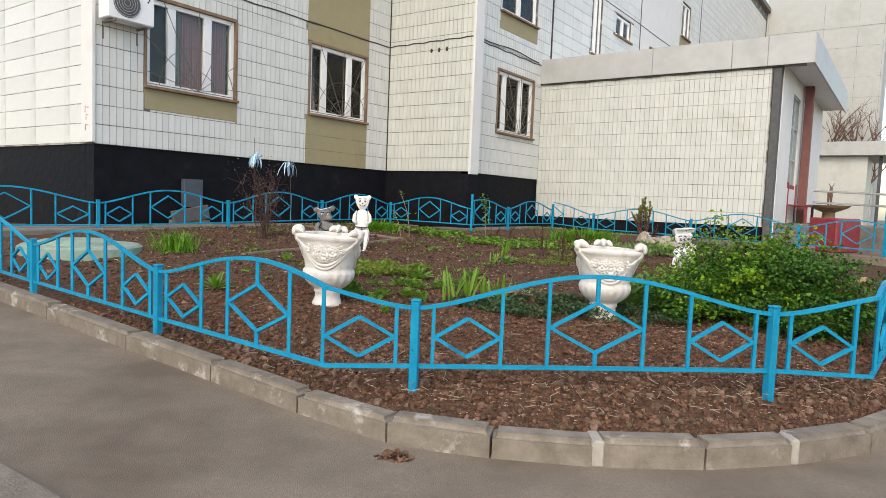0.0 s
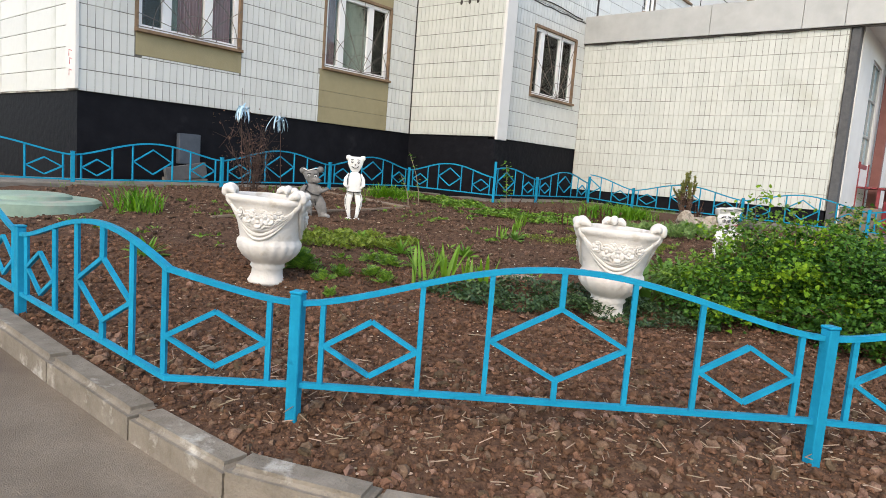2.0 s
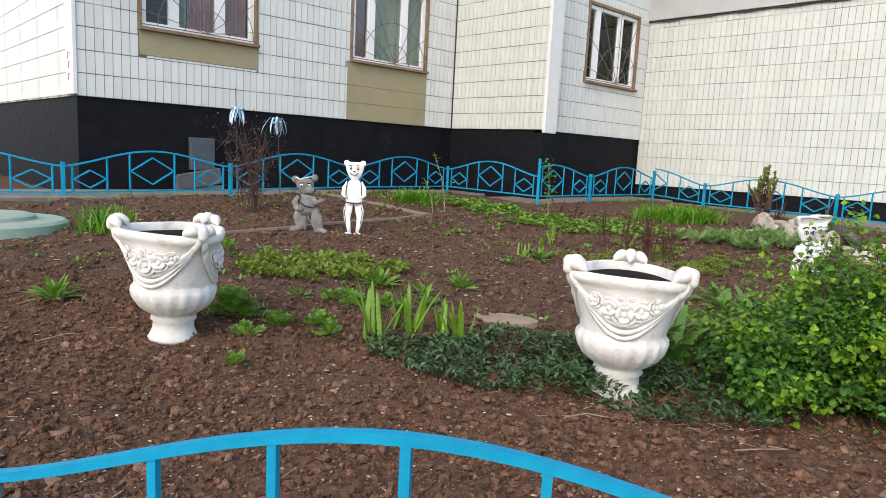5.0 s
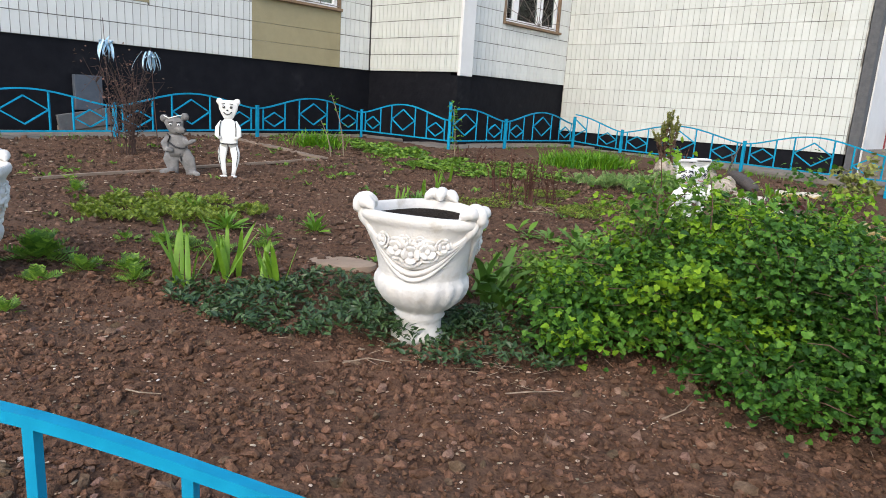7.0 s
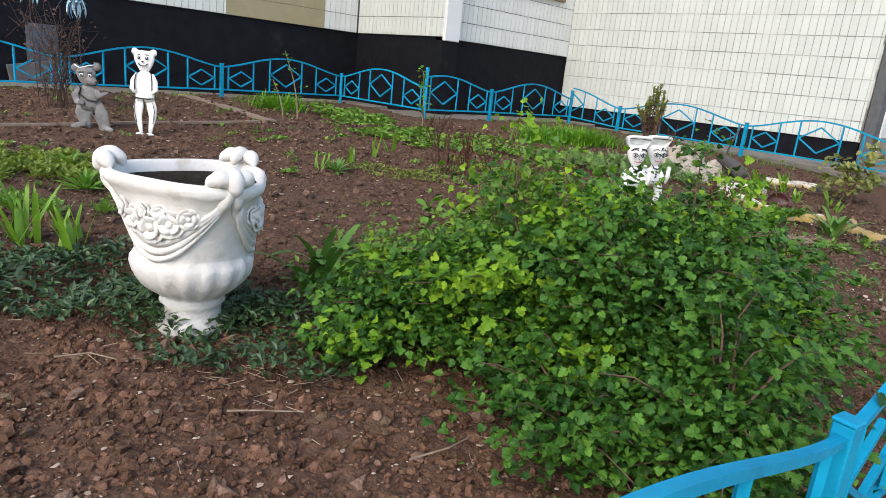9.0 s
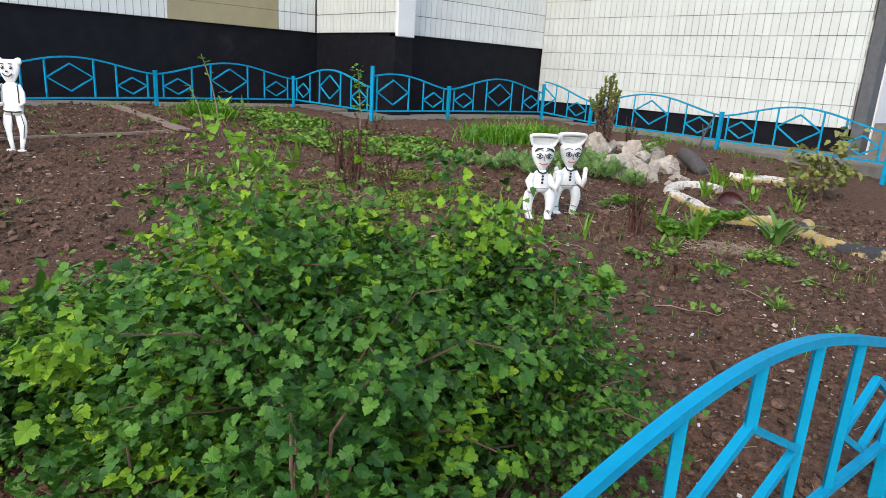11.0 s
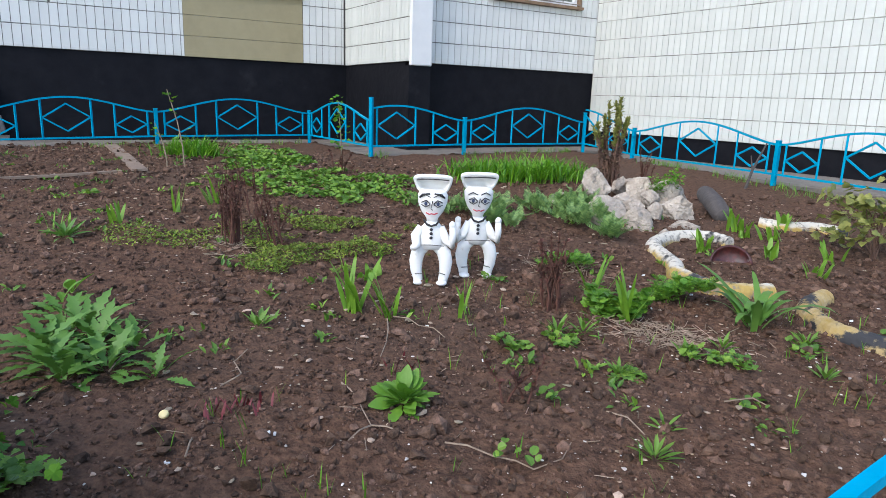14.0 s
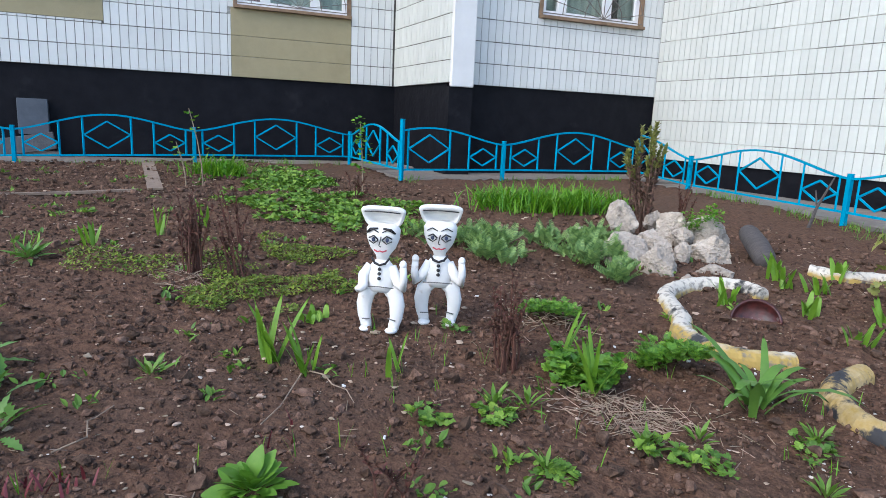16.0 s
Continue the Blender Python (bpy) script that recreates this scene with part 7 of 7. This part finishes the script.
# a yellow plastic disc, and a heap of dead leaves on the road beside the kerb
bm = bmesh.new()
tube(bm, [(0, 0, 0), (0, 0, 0.01), (0, 0, 0.013)], [0.017, 0.017, 0.013], 18)
ob = part("yellow_disc", bm, mat("pale yellow plastic", (0.72, 0.6, 0.28), (0.78, 0.66, 0.34), 8, 0.5, 0.1, 40), smooth=True)
ob.matrix_world = pose(3.19, 7.555, gz(3.19, 7.555) + rough(3.19, 7.555) + 0.008, 30, 12, 0)
tagged(ob, "round pale yellow plastic disc on bare soil", "litter")
n = 130
q = RNG.normal(0, 1, (n, 2)) * (0.034, 0.02)
V, F = cloud(LOBED, np.stack([q[:, 0], q[:, 1], 0.006 + 0.03 * RNG.random(n) * np.exp(-(q ** 2).sum(1) / 0.004)], 1), RNG.uniform(0, 6.28, n), RNG.normal(0.1, 0.4, n), RNG.normal(0, 0.5, n), RNG.uniform(0.014, 0.032, n))
ob = raw("dead_leaves", V, F, DEADLEAF)
ob.location = (-0.19, 3.03, rise(-0.19))
tagged(ob, "small heap of dead brown leaves on asphalt", "leaves", kind="stuff")

# ---- facade tiles ----
TILE_MESH = {}


def tile_mesh(w, h, material):
    key = (round(w, 3), round(h, 3), material.name)
    if key not in TILE_MESH:
        me = bpy.data.meshes.new("tile")
        t, c = 0.009, 0.002
        me.from_pydata([(0, 0, 0), (w, 0, 0), (w, 0, h), (0, 0, h), (c, -t, c), (w - c, -t, c), (w - c, -t, h - c), (c, -t, h - c)], [],
                       [(4, 5, 6, 7), (0, 1, 5, 4), (1, 2, 6, 5), (2, 3, 7, 6), (3, 0, 4, 7)])
        me.materials.append(material)
        TILE_MESH[key] = me
    return TILE_MESH[key]


def tiles(parent, x0, x1, z0, z1, holes, material, parts=300, tw=0.115, th=0.31, gap=0.01, vgap=0.006):
    """Tiles on the outer face of a wall; the lowest are objects of their own, the rest one joined part."""
    left = []
    nz = int(math.ceil((z1 - z0) / th - 1e-6))
    nx = int(math.ceil((x1 - x0) / tw - 1e-6))
    for j in range(nz):
        for i in range(nx):
            a, b = x0 + i * tw, min(x0 + (i + 1) * tw, x1)
            c, d = z0 + j * th, min(z0 + (j + 1) * th, z1)
            for h in holes:
                if a < h[1] and b > h[0] and c < h[3] and d > h[2]:
                    a, b, c, d = max(((a, h[0], c, d), (h[1], b, c, d), (a, b, c, h[2]), (a, b, h[3], d)),
                                     key=lambda q: max(0, q[1] - q[0]) * max(0, q[3] - q[2]))
            if b - a > 0.02 and d - c > 0.03:
                left.append((a + vgap / 2, c + gap / 2, b - a - vgap, d - c - gap))
    for a, c, w, h in left[:parts]:
        ob = new("tile", tile_mesh(w, h, material))
        ob.parent = parent
        ob.location = (a, 0, c)
    V, F, k = [], [], 0
    for a, c, w, h in left[parts:]:
        t, e = 0.009, 0.002
        V += [(a, 0, c), (a + w, 0, c), (a + w, 0, c + h), (a, 0, c + h), (a + e, -t, c + e), (a + w - e, -t, c + e), (a + w - e, -t, c + h - e), (a + e, -t, c + h - e)]
        F += [(k + 4, k + 5, k + 6, k + 7), (k, k + 1, k + 5, k + 4), (k + 1, k + 2, k + 6, k + 5), (k + 2, k + 3, k + 7, k + 6), (k + 3, k, k + 4, k + 7)]
        k += 8
    if V:
        tagged(raw("tile_field", V, F, material, parent), kind="stuff")


grow = lambda h: (h[0] - 0.03, h[1] + 0.03, h[2] - 0.03, h[3] + 0.03)
tiles(WA, -11.02, -3.96, PZ, 9.0, [grow(WIN[k]) for k in ("w1", "w2", "u1", "u2")] + BEIGES_A, TILE)
tiles(WC, -3.6, 0.3, PZ, 9.0, [grow(WIN[k]) for k in ("w3", "u3")] + BEIGES_C, TILE)
tiles(WC, 0.4, 30, 5.2, 13.5, [grow(WIN[k]) for k in ("b1", "b2", "b3", "b4")] + BEIGES_C + [(7.3, 11.9, 5.2, 12), (0.42, 7.2, 8.3, 12)], TILE, 0, 0.62, 0.31)
tiles(WJ, -2.0, 0.12, PZ, 9.0, [], TILEC)
tiles(WJ, 0.12, 0.44, PZ, 9.0, [], TILEC, 20)
tiles(WL, -9, -2.37, PZ + 0.02, 9.0, [], TILE, 60, 1.24, 0.31)
tiles(WP, 0.17, 5.85, 0.95, 4.6, [], TILEC, 300)
